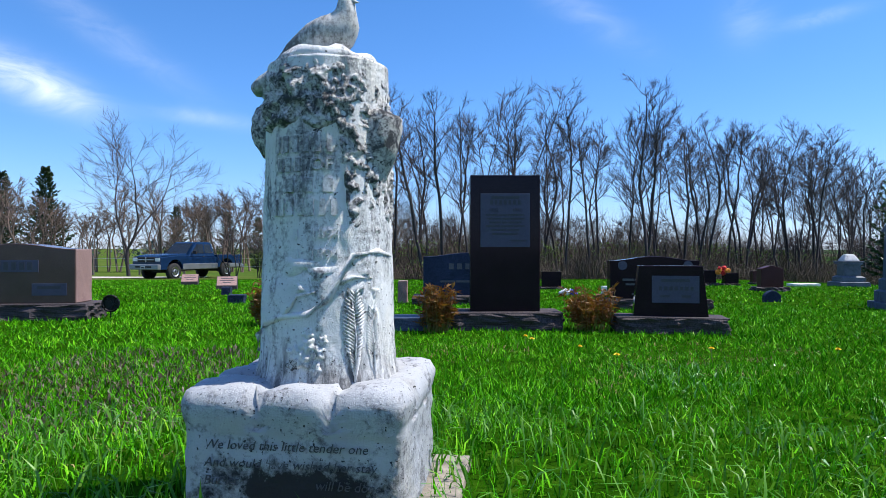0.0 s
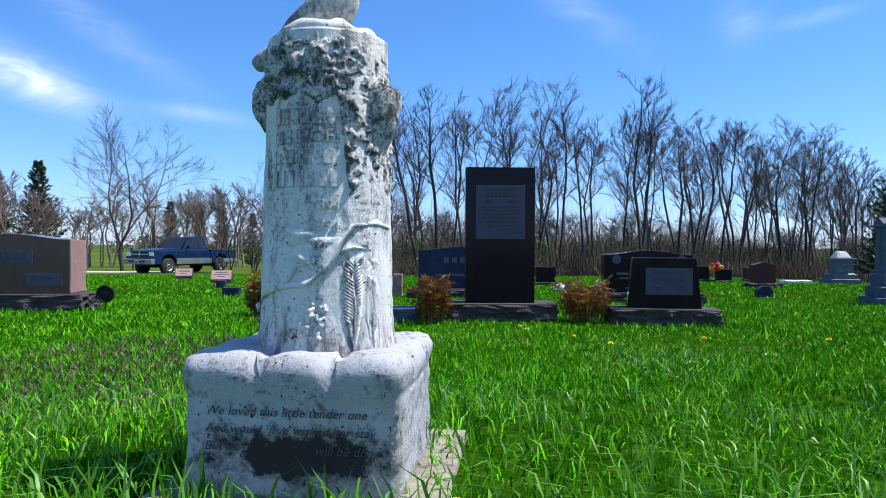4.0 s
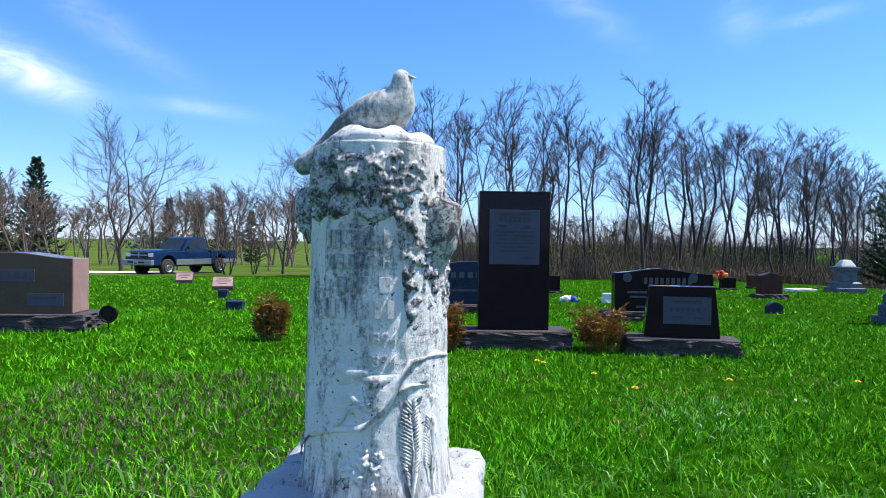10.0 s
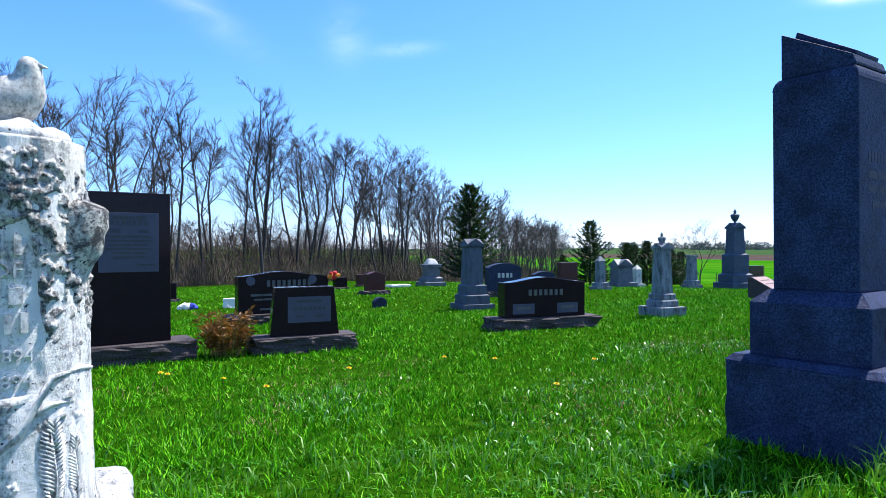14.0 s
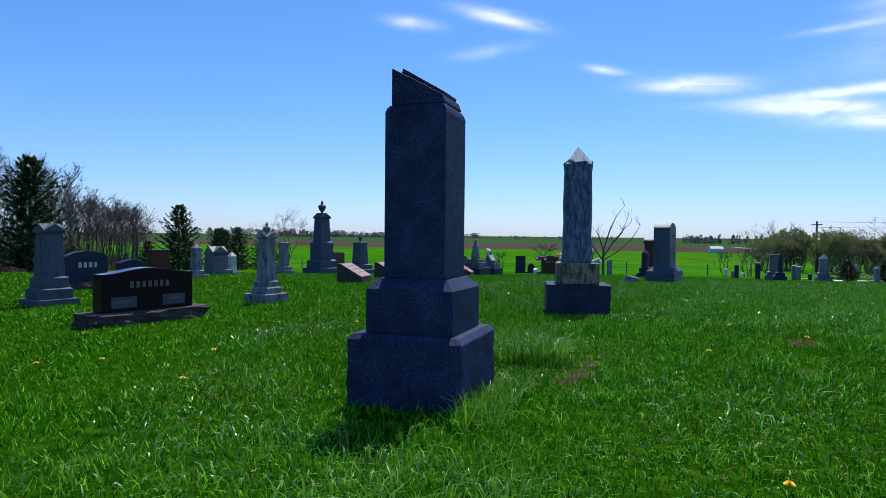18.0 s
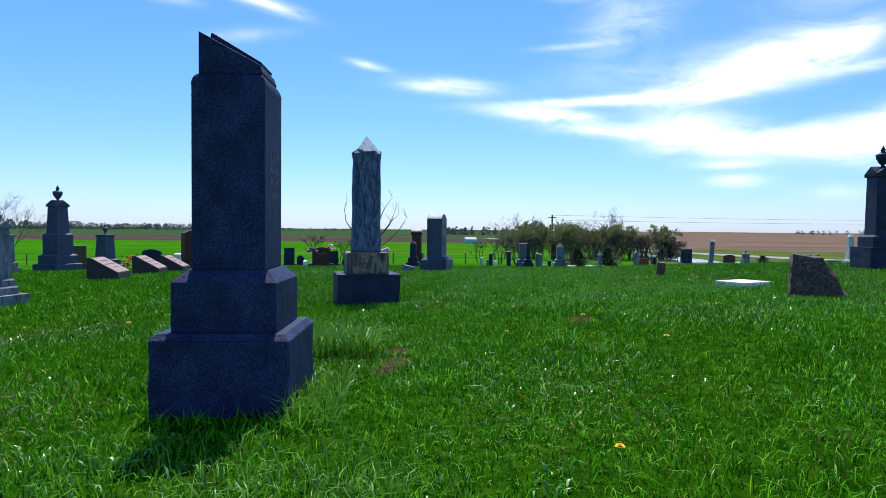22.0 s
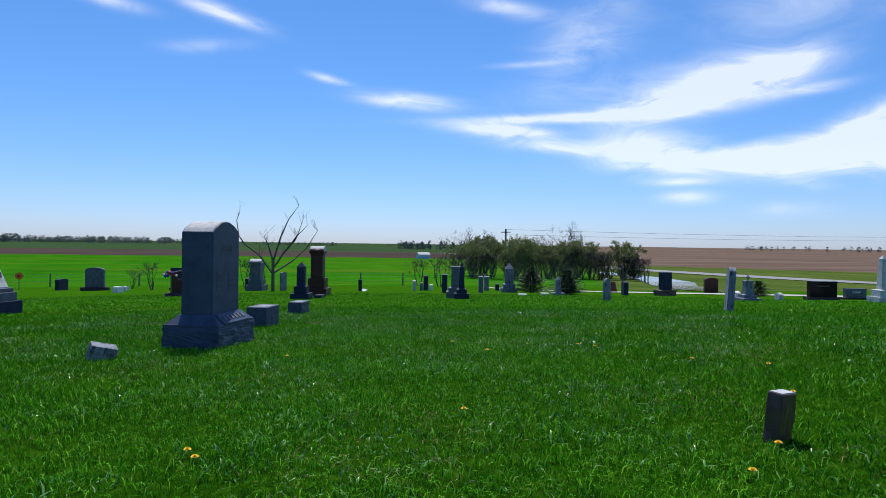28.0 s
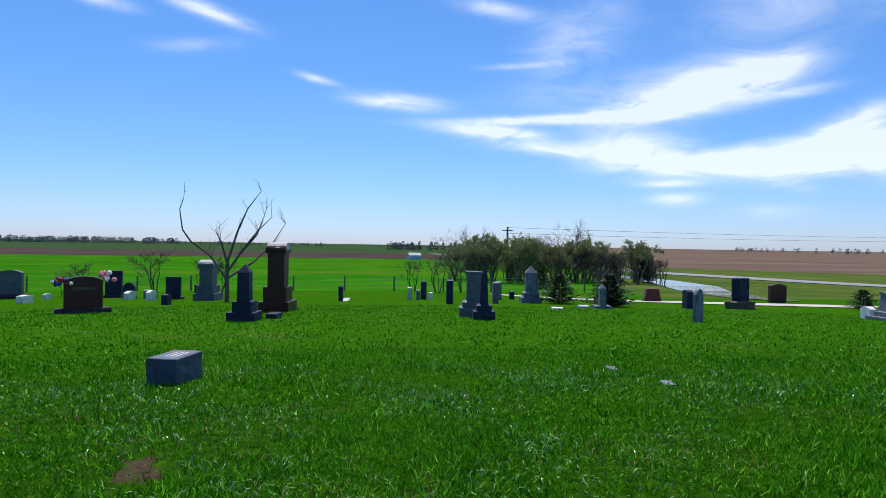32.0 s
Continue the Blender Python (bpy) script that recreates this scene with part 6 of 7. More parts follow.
    spine = [(-0.178, 0.010, 0.930, 0.008, 0.012), (-0.166, 0.010, 0.936, 0.022, 0.019), (-0.134, 0.008, 0.958, 0.021, 0.021), (-0.090, 0.004, 0.992, 0.028, 0.029), (-0.055, 0.0, 1.016, 0.040, 0.037), (-0.018, -0.008, 1.032, 0.048, 0.044),
             (0.018, -0.016, 1.044, 0.048, 0.047), (0.040, -0.022, 1.062, 0.038, 0.040), (0.048, -0.026, 1.082, 0.026, 0.029), (0.050, -0.028, 1.098, 0.021, 0.023), (0.050, -0.029, 1.112, 0.018, 0.019), (0.051, -0.030, 1.121, 0.011, 0.012), (0.052, -0.030, 1.125, 0.003, 0.003)]
    bm = bmesh.new()
    rings = []
    for i, (x, y, z, rw, rh) in enumerate(spine):
        p = Vector((x, y, z))
        d = (Vector(spine[min(i + 1, len(spine) - 1)][:3]) - Vector(spine[max(i - 1, 0)][:3])).normalized()
        s = d.cross(Vector((0, 0, 1))).normalized() if abs(d.z) < 0.999 else Vector((0.2, 0.98, 0)).normalized()
        u = s.cross(d)
        rings.append([bm.verts.new(p + s * rw * math.cos(q) + u * rh * math.sin(q)) for q in (2 * math.pi * k / 20 for k in range(20))])
    for a, b in zip(rings, rings[1:]):
        for k in range(20):
            bm.faces.new((a[k], a[(k + 1) % 20], b[(k + 1) % 20], b[k]))
    bm.faces.new(rings[0][::-1]), bm.faces.new(rings[-1])
    bmesh.ops.recalc_face_normals(bm, faces=bm.faces)
    bmesh.ops.subdivide_edges(bm, edges=bm.edges[:], cuts=1, use_grid_fill=True, smooth=0.6)
    for v in bm.verts:
        v.co += v.normal * 0.0025 * noise.noise(v.co * 40)
    beak = bmesh.ops.create_cone(bm, segments=8, radius1=0.006, radius2=0.001, depth=0.016, cap_ends=True)["verts"]
    bmesh.ops.rotate(bm, verts=beak, matrix=Matrix.Rotation(radians(100), 3, "Y"))
    bmesh.ops.translate(bm, verts=beak, vec=(0.073, -0.036, 1.107))
    part("dove", bm, marble("dove_marble", (0.60, 0.60, 0.59), (0.13, 0.125, 0.12), 0.56, 9.0), t, "weathered carved dove", smooth=True)


marble_stump()


# ---- pick-up truck on the drive ----
def pickup():
    M["truck_paint"] = plain("dark_blue_paint", (0.007, 0.026, 0.075), 0.22, 0.0, 3, 0.1)
    M["truck_silver"] = plain("silver_lower_paint", (0.22, 0.24, 0.26), 0.35, 0.4, 3, 0.1)
    M["tyre"] = plain("tyre_rubber", (0.015, 0.015, 0.016), 0.85)
    M["glass"] = plain("dark_window_glass", (0.02, 0.025, 0.03), 0.05)
    M["lamp_glass"] = plain("headlight_glass", (0.75, 0.75, 0.72), 0.1)
    t = thing("pickup_truck", "dark blue pick-up truck with silver lower body parked on gravel", "truck", -11.4, 28.7, 66.0)
    t.scale = (0.85, 0.85, 0.87)
    paint, chrome = M["truck_paint"], M["steel"]

    def arches(x0, x1, lo, hi, cuts):
        pts = [(x1, hi), (x0, hi), (x0, lo)]
        for cx in cuts:
            pts += [(cx - 0.5, lo)] + [(cx + 0.5 * -math.cos(math.pi * i / 8), lo + 0.5 * math.sin(math.pi * i / 8) * 0.95) for i in range(1, 8)] + [(cx + 0.5, lo)]
        return pts + [(x1, lo)]

    part("front_body", slab(arches(-2.75, 1.0, 0.52, 1.12, (-1.85,)), 1.92, 0, 0.03), paint, t)
    part("bed", slab(arches(1.02, 2.95, 0.55, 1.22, (1.75,)), 1.92, 0, 0.03), paint, t)
    part("rocker_panel", block(2.4, 1.94, 0.3, 0.5, 0.03, x=-0.15), M["truck_silver"], t, "silver lower body band")
    part("bed_band", block(1.0, 1.94, 0.22, 0.55, 0.03, x=2.45), M["truck_silver"], t)
    part("hood", slab([(-2.72, 1.1), (-0.95, 1.1), (-0.9, 1.30), (-1.6, 1.27), (-2.5, 1.22), (-2.72, 1.14)], 1.55, 0, 0.05), paint, t)
    for s in (-1, 1):
        part("fender", slab([(-2.7, 1.05), (-0.9, 1.05), (-0.9, 1.2), (-1.7, 1.2), (-2.6, 1.12)], 0.28, 0, 0.04, y=s * 0.82), paint, t)
    cab = slab([(-0.95, 1.1), (0.98, 1.1), (0.92, 1.3), (0.78, 1.82), (0.62, 1.88), (-0.18, 1.88), (-0.32, 1.84)], 1.74, 0, 0.05)
    for v in cab.verts:
        v.co.y *= 1 - 0.16 * max(0, (v.co.z - 1.2) / 0.7)
    part("cab", cab, paint, t)
    shield = bmesh.new()
    shield.faces.new([shield.verts.new(c) for c in ((-0.935, -0.74, 1.27), (-0.935, 0.74, 1.27), (-0.405, 0.64, 1.80), (-0.405, -0.64, 1.80))])
    bmesh.ops.translate(shield, verts=shield.verts, vec=(-0.012, 0, 0.008))
    part("windscreen", shield, M["glass"], t)
    for s in (-1, 1):
        for x0, x1, x2, x3 in ((-0.72, 0.16, 0.16, -0.24), (0.22, 0.74, 0.66, 0.22)):
            g = bmesh.new()
            def side(x, z):
                return (x, s * (0.87 * (1 - 0.16 * max(0, (z - 1.2) / 0.7)) + 0.012), z)
            g.faces.new([g.verts.new(side(*c)) for c in ((x0, 1.3), (x1, 1.3), (x2, 1.76), (x3, 1.76))])
            part("side_window", g, M["glass"], t)
        part("wing_mirror", block(0.1, 0.2, 0.16, 1.28, 0.02, x=-0.62, y=s * 1.02), M["tyre"], t)
        part("headlight", block(0.05, 0.32, 0.17, 0.92, 0.02, x=-2.745, y=s * 0.76), M["lamp_glass"], t, "clear headlight")
        part("door_handle", block(0.14, 0.03, 0.03, 1.12, 0.005, x=0.05, y=s * 0.965), M["tyre"], t)
    part("grille", block(0.05, 1.12, 0.24, 0.88, 0.02, x=-2.755), M["tyre"], t, "dark grille")
    part("grille_bar", block(0.03, 1.12, 0.05, 0.975, 0.01, x=-2.78), chrome, t)
    part("grille_bar", block(0.03, 0.06, 0.24, 0.88, 0.01, x=-2.78), chrome, t)
    part("bumper", block(0.22, 1.96, 0.26, 0.52, 0.05, x=-2.84), M["truck_silver"], t, "grey front bumper")
    part("bumper_slot", block(0.03, 1.1, 0.08, 0.62, 0.01, x=-2.945), M["tyre"], t)
    part("number_plate", block(0.02, 0.3, 0.15, 0.55, 0.004, x=-2.965), M["pale_stone"], t, "blank pale number plate")
    part("plate_bar", block(0.006, 0.22, 0.06, 0.59, 0, x=-2.977), M["tyre"], t)
    part("rear_bumper", block(0.16, 1.9, 0.2, 0.5, 0.03, x=3.02), chrome, t)
    part("bed_liner", block(1.7, 1.6, 0.03, 1.2, 0.0, x=2.0), M["tyre"], t)
    part("axle", tube([(-1.85, -0.8, 0.4), (-1.85, 0.8, 0.4)], [0.06, 0.06], 8), M["tyre"], t)
    part("axle", tube([(1.75, -0.8, 0.4), (1.75, 0.8, 0.4)], [0.06, 0.06], 8), M["tyre"], t)
    part("underbody", block(4.8, 1.1, 0.2, 0.42, 0.02), M["tyre"], t)
    prof = [(0.22, -0.12), (0.36, -0.13), (0.41, -0.09), (0.41, 0.09), (0.36, 0.13), (0.22, 0.12)]
    for x in (-1.85, 1.75):
        for s in (-1, 1):
            w = turned(prof, 28)
            bmesh.ops.rotate(w, verts=w.verts, matrix=Matrix.Rotation(radians(90), 3, "X"))
            bmesh.ops.translate(w, verts=w.verts, vec=(x, s * 0.83, 0.41))
            wheel = part("wheel", w, M["tyre"], t, "black tyre", smooth=True)
            r = turned([(0.05, 0.0), (0.07, 0.045), (0.12, 0.02), (0.19, 0.02), (0.235, 0.05), (0.24, -0.05)], 20)
            bmesh.ops.rotate(r, verts=r.verts, matrix=Matrix.Rotation(radians(-90 * s), 3, "X"))
            bmesh.ops.translate(r, verts=r.verts, vec=(x, s * 0.93, 0.41))
            part("rim", r, chrome, wheel, "silver rim")


pickup()


def strip(name, label, pts, width, mat, lift, category):
    vs, fs = [], []
    for i, (x, y) in enumerate(pts):
        a, b = pts[max(0, i - 1)], pts[min(len(pts) - 1, i + 1)]
        d = Vector((b[0] - a[0], b[1] - a[1], 0)).normalized()
        w = width[i] if isinstance(width, (list, tuple)) else width
        for s in (-1, -0.33, 0.33, 1):
            px, py = x - d.y * w / 2 * s, y + d.x * w / 2 * s
            vs.append((px, py, land(px, py) + lift))
        if i:
            b0 = (i - 1) * 4
            fs += [(b0 + k, b0 + k + 1, b0 + k + 5, b0 + k + 4) for k in range(3)]
    ob = quick(name, vs, fs, mat)
    tagged(ob, label, category, kind="structure")


M["gravel"] = plain("pale_gravel", (0.48, 0.43, 0.36), 0.95, 0, 3, 0.3, 0.6)
M["asphalt"] = plain("sunlit_worn_asphalt", (0.22, 0.22, 0.22), 0.9, 0, 1, 0.2)
strip("drive", "pale gravel cemetery drive running past the truck", [(-60, 34), (-40, 31), (-25, 30.2), (-15, 28.6), (-11, 29.2)], 3.6, M["gravel"], 0.02, "drive")
strip("road", "grey asphalt country road below the ploughed hill", [(60 + 1.0 * k, -72 + 0.28 * k) for k in range(-20, 60, 8)] + [(128, -52), (170, -46), (230, -40), (330, -34)], 7.0, M["asphalt"], 0.08, "road")
strip("lane", "narrow gravel lane behind the far gravestones", [(30, -34), (42, -26), (46, -20), (49.5, -15.5), (53, -12.4), (60, -10.5)], [3.0, 3.2, 3.0, 2.2, 1.4, 0.8], M["gravel"], 0.03, "lane")


def creek():
    mat, nt, b, n, l = shader("creek_water")
    b.inputs["Base Color"].default_value = (0.03, 0.045, 0.06, 1)
    b.inputs["Roughness"].default_value = 0.04
    bump_node(nt, noise_node(nt, coords(nt), 2.0, 4), 0.15, 0.05, b)
    strip("creek", "still blue creek reflecting the sky", [(50, -25.6), (55, -26.2), (61, -28.5), (71, -32), (83, -37), (97, -40), (116, -40)], [1.2, 2.4, 3.2, 4.4, 6.0, 5, 3], mat, 0.05, "water")


creek()


def field_edge():
    """Wire fence at the edge of the green field."""
    f = thing("wire_fence", "weathered wooden posts with thin wires along the field", "fence", 66, 15, 0, z=0)
    pts = [(66 + 0.3 * math.sin(k * 1.7), 15 + (k - 9) * 3.8) for k in range(20)]
    for x, y in pts:
        bm = tube([(x - 66, y - 15, land(x, y) - 0.1), (x - 66 + 0.03, y - 15, land(x, y) + 1.15)], [0.07, 0.055], 7)
        part("post", bm, M["wood_post"], f)
    for h in (0.45, 0.8, 1.05):
        part("wire", tube([(x - 66, y - 15, land(x, y) + h) for x, y in pts], [0.008] * len(pts), 4), M["steel"], f)
    g = thing("wire_fence", "low wire fence along the meadow behind the drive", "fence", -20, 36, 0, z=0)
    for k in range(16):
        x, y = -38 + k * 2.6, 36 + 0.2 * math.sin(k)
        part("post", tube([(x + 20, y - 36, land(x, y) - 0.1), (x + 20, y - 36, land(x, y) + 1.1)], [0.06, 0.05], 6), M["wood_post"], g)
    for h in (0.5, 0.95):
        part("wire", tube([(-38 + k * 2.6 + 20, 0.2 * math.sin(k), land(-38 + k * 2.6, 36) + h) for k in range(16)], [0.008] * 16, 4), M["steel"], g)


field_edge()


def power_line():
    for k, (x, y, h) in enumerate(((92, -18.5, 6.6), (140, -150, 7.4))):
        t = thing("utility_pole", "weathered wooden utility pole with crossarm", "utility pole", x, y, 30, group="utility poles")
        part("pole", tube([(0, 0, -0.2), (0, 0, h)], [0.16, 0.11], 8), M["wood_post"], t)
        part("crossarm", block(1.8, 0.1, 0.12, h - 0.5, 0.01), M["wood_post"], t)
    w = thing("power_line", "thin power cable sagging across the sky", "cable", 92, -18.5, 0, z=0)
    for dz in (0.0, 0.35):
        pts = []
        for i in range(13):
            f = i / 12
            pts.append((f * 48, -f * 131.5, 2.6 + dz * 2.0 + 1.4 * f - 4 * 0.5 * f * (1 - f)))
        part("cable", tube(pts, [0.02] * 13, 4), M["black_iron"], w)


power_line()


def barn():
    t = thing("barn", "small pale blue metal barn far out in the field", "barn", 205, -14.8, 15)
    M["barn_metal"] = plain("pale_blue_sheet_metal", (0.30, 0.42, 0.55), 0.5, 0.2, 0.5, 0.15)
    t.scale = (0.52, 0.52, 0.7)
    part("walls", block(5.0, 7.0, 1.9, 0, 0.02), M["barn_metal"], t)
    r = slab([(-2.7, 0), (2.7, 0), (0, 1.1)], 7.4, 1.88, 0.0)
    part("roof", r, M["pale_stone"], t, "weathered pale roof")
    part("door", block(1.8, 0.08, 1.6, 0, 0.01, y=-3.53), M["truck_silver"], t)


barn()


def far_woods():
    """Hedgerows and tree belts on the skyline."""
    rng = random.Random(21)
    # bluish, lifted leaf tones: distance haze mixed into the colour
    M["far_foliage"] = leafy("hazy_hedge_foliage", [(0.0, (0.04, 0.06, 0.065)), (1.0, (0.085, 0.115, 0.115))], 0.1)
    vs, fs = [], []
    belts = [(900, 56, 74, 300, 4, 8.5), (900, 74, 86, 70, 2.5, 5), (1000, 84, 96, 14, 3, 5), (1150, 40, 62, 160, 8, 15), (560, 91.6, 97.6, 60, 4, 7.5), (1300, 121, 140, 70, 5, 9), (320, -62, -8, 90, 4, 9)]
    for dist, a0, a1, count, h0, h1 in belts:
        for _ in range(count):
            a = radians(rng.uniform(a0, a1))
            d = dist * rng.uniform(0.92, 1.1)
            x, y = d * math.sin(a), d * math.cos(a)
            h = rng.uniform(h0, h1)
            z = land(x, y)
            for _ in range(46):
                u = rng.random()
                w = h * 0.42 * math.sin(math.pi * (0.12 + 0.8 * u)) * (0.5 if dist == 560 else 1)
                p = Vector((x + rng.uniform(-w, w), y + rng.uniform(-w, w), z + h * u))
                s = h * rng.uniform(0.05, 0.12)
                q = Euler([rng.uniform(0, 6.28) for _ in range(3)]).to_matrix()
                b = len(vs)
                vs += [tuple(p + q @ Vector(c) * s) for c in ((-1, -0.6, 0), (1, -0.8, 0.2), (0.2, 1, 0))]
                fs.append((b, b + 1, b + 2))
    ob = quick("far_trees", vs, fs, M["far_foliage"])
    tagged(ob, "distant hedgerows and tree belts on the horizon", "trees", kind="stuff")


far_woods()


# ---- plants and small things ----
def peony(x, y, w, h, seed):
    rng = random.Random(seed)
    t = thing("peony_bush", "sprouting peony clump with reddish-brown young leaves", "shrub", x, y, group="peony clumps beside the stones")
    stems = bmesh.new()
    vs, fs = [], []
    for _ in range(62):
        a, r = rng.uniform(0, 6.28), w * 0.36 * math.sqrt(rng.random())
        p0 = Vector((r * math.cos(a), r * math.sin(a) * 0.8, 0))
        p2 = Vector((p0.x * 1.5 + rng.gauss(0, 0.02), p0.y * 1.5 + rng.gauss(0, 0.02), h * rng.uniform(0.45, 1.05)))
        p1 = p0.lerp(p2, 0.5) + Vector((rng.gauss(0, 0.015), rng.gauss(0, 0.015), 0))
        tube([p0, p1, p2], [0.0045, 0.004, 0.002], 4, stems)
        for _ in range(22):
            f = rng.uniform(0.3, 1.0)
            q = p0.lerp(p2, f)
            d = Vector((rng.gauss(0, 0.7), rng.gauss(0, 0.7), rng.uniform(-0.1, 1.2))).normalized()
            s = d.orthogonal().normalized()
            s.rotate(Matrix.Rotation(rng.uniform(0, 6.28), 3, d))
            ln, wd = rng.uniform(0.05, 0.10), rng.uniform(0.006, 0.012)
            b = len(vs)
            vs += [tuple(q), tuple(q + d * ln * 0.45 + s * wd), tuple(q + d * ln + Vector((0, 0, -0.015))), tuple(q + d * ln * 0.45 - s * wd)]
            fs.append((b, b + 1, b + 2, b + 3))
    part("foliage_base", stems, M["peony_stem"], t, "greenish stems")
    quick("leaves", vs, fs, M["peony_leaf"], t)


peony(-1.75, 6.3, 0.30, 0.45, 1)
peony(-0.10, 5.72, 0.30, 0.42, 2)
peony(1.32, 5.85, 0.52, 0.42, 3)


def dandelion(x, y, tall, seed):
    rng = random.Random(seed)
    t = thing("dandelion", "yellow dandelion flower on a thin stem in the lawn", "flower", x, y, rng.uniform(0, 360), group="dandelions in the lawn")
    part("stem", tube([(0, 0, 0), (0.005, 0.0, tall)], [0.002, 0.0018], 5), M["stem"], t)
    bm = bmesh.new()
    for ring, (n, r, up) in enumerate(((22, 0.021, 0.004), (18, 0.016, 0.010), (12, 0.010, 0.014))):
        for i in range(n):
            a = 2 * math.pi * i / n + ring
            c, s = math.cos(a), math.sin(a)
            v = [bm.verts.new((0.005 + c * k * r - s * w, s * k * r + c * w, tall + up * k)) for k, w in ((0.1, -0.0015), (0.1, 0.0015), (1.0, 0.002), (1.0, -0.002))]
            bm.faces.new(v)
    part("flower_head", bm, M["dandelion"], t, "yellow petals")


for k, (x, y) in enumerate(((1.95, -0.30), (3.94, -1.27), (2.62, 4.3), (1.75, 4.25), (0.95, 4.6), (2.95, 4.05), (3.5, 3.5), (0.6, 4.9), (5.6, 3.3), (4.6, -0.2), (2.6, 3.0), (8.9, 4.4), (9.6, 4.2),
                            (10.6, -2.25), (10.9, -1.05), (9.9, -3.4), (10.35, -3.25), (9.55, -2.6), (10.2, -4.1), (10.6, -4.4), (11.7, -3.9), (12.6, -4.6), (13.0, -5.0), (15.9, -3.3), (16.35, -4.5), (16.0, -4.6), (15.7, -1.1), (16.8, -3.0), (12.23, -1.14), (12.33, -1.07), (13.08, -2.67), (14.52, -5.03), (14.12, -5.54), (12.04, -4.25), (-0.02, 1.125), (1.05, 3.99), (0.67, 5.02), (20.1, -1.2), (5.1, -0.95), (7.2, 0.3), (6.3, -0.5))):
    dandelion(x, y, 0.05 + 0.012 * (k % 4), k)


def wheel_marker():
    t = thing("flag_holder", "round black iron flag-holder medallion beside the brown headstone", "grave marker", -3.64, 6.95, 8)
    ring = bmesh.new()
    pts = [(0.085 * math.cos(a), 0, 0.19 + 0.085 * math.sin(a)) for a in (2 * math.pi * i / 24 for i in range(25))]
    tube(pts, [0.012] * 25, 6, ring)
    part("ring", ring, M["black_iron"], t)
    star = [((0.065 if i % 2 else 0.03) * math.sin(math.pi * i / 5), 0.19 + (0.065 if i % 2 else 0.03) * math.cos(math.pi * i / 5)) for i in range(10)]
    part("star", slab(star, 0.012, 0, 0), M["black_iron"], t)
    disc = turned([(0.08, -0.003), (0.08, 0.003)], 20)
    bmesh.ops.rotate(disc, verts=disc.verts, matrix=Matrix.Rotation(radians(90), 3, "X"))
    bmesh.ops.translate(disc, verts=disc.verts, vec=(0, 0.012, 0.19))
    part("plate", disc, M["black_iron"], t)
    part("stake", tube([(0, 0, 0), (0, 0, 0.11)], [0.008, 0.008], 6), M["black_iron"], t)


wheel_marker()


def bouquet(name, label, x, y, z, colours, spread, count, seed, turn=0):
    rng = random.Random(seed)
    t = tagged(new(name), label, "flowers")
    t.matrix_world = pose(x, y, z, 0, 0, turn)
    for i in range(count):
        bm = bmesh.new()
        bmesh.ops.create_icosphere(bm, subdivisions=2, radius=rng.uniform(0.05, 0.085))
        for v in bm.verts:
            v.co += v.co.normalized() * 0.03 * noise.noise(v.co * 30 + Vector((i, 0, 0)))
        bmesh.ops.translate(bm, verts=bm.verts, vec=(rng.uniform(-1, 1) * spread[0], rng.uniform(-1, 1) * spread[1], rng.uniform(0, 1) * spread[2]))
        part("blossom", bm, colours[i % len(colours)], t)


cloth = {k: plain(k + "_silk_petals", c, 0.8, 0, 40, 0.3) for k, c in (("red", (0.5, 0.02, 0.02)), ("pink", (0.75, 0.22, 0.28)), ("blue", (0.03, 0.05, 0.45)), ("white", (0.8, 0.8, 0.82)), ("orange", (0.7, 0.22, 0.02)), ("violet", (0.3, 0.12, 0.4)))}
bouquet("flower_saddle", "blue and white silk flowers on the shoulder of a stone", 37.5, 7.15, land(37.5, 6.9) + 0.86, [cloth["blue"], cloth["blue"], cloth["white"], cloth["red"]], (0.15, 0.3, 0.25), 14, 1)
bouquet("flower_saddle", "pink silk flowers on the shoulder of a stone", 38.1, 6.1, land(37.5, 6.9) + 0.98, [cloth["pink"], cloth["white"], cloth["pink"]], (0.15, 0.22, 0.25), 12, 2)
bouquet("grave_flowers", "orange silk flowers against a dark stone", 41.1, 19.5, land(41.3, 19.3) + 0.12, [cloth["orange"], cloth["red"], cloth["orange"]], (0.25, 0.6, 0.7), 26, 3)
bouquet("grave_flowers", "red and yellow silk flowers on the woodside stone", 8.0, 18.05, land(8, 18) + 0.36, [cloth["red"], cloth["orange"]], (0.15, 0.05, 0.15), 6, 5)
bouquet("wreath", "small blue flower wreath lying on the lawn", 2.38, 12.1, land(2.4, 12) + 0.02, [cloth["blue"], cloth["white"]], (0.17, 0.06, 0.04), 8, 6)


def sign():
    t = thing("warning_marker", "orange round ornament on a thin post by the fence", "marker", 60.5, 25.8, -70)
    part("post", tube([(0, 0, 0), (0, 0, 1.0)], [0.03, 0.03], 6), M["wood_post"], t)
    d = turned([(0.30, -0.015), (0.30, 0.015)], 8)
    bmesh.ops.rotate(d, verts=d.verts, matrix=Matrix.Rotation(radians(90), 3, "X"))
    bmesh.ops.translate(d, verts=d.verts, vec=(0, -0.03, 1.05))
    part("disc", d, cloth["orange"], t)
    e = turned([(0.12, -0.01), (0.12, 0.01)], 12)
    bmesh.ops.rotate(e, verts=e.verts, matrix=Matrix.Rotation(radians(90), 3, "X"))
    bmesh.ops.translate(e, verts=e.verts, vec=(0, -0.055, 1.05))
    part("centre", e, cloth["red"], t)


sign()


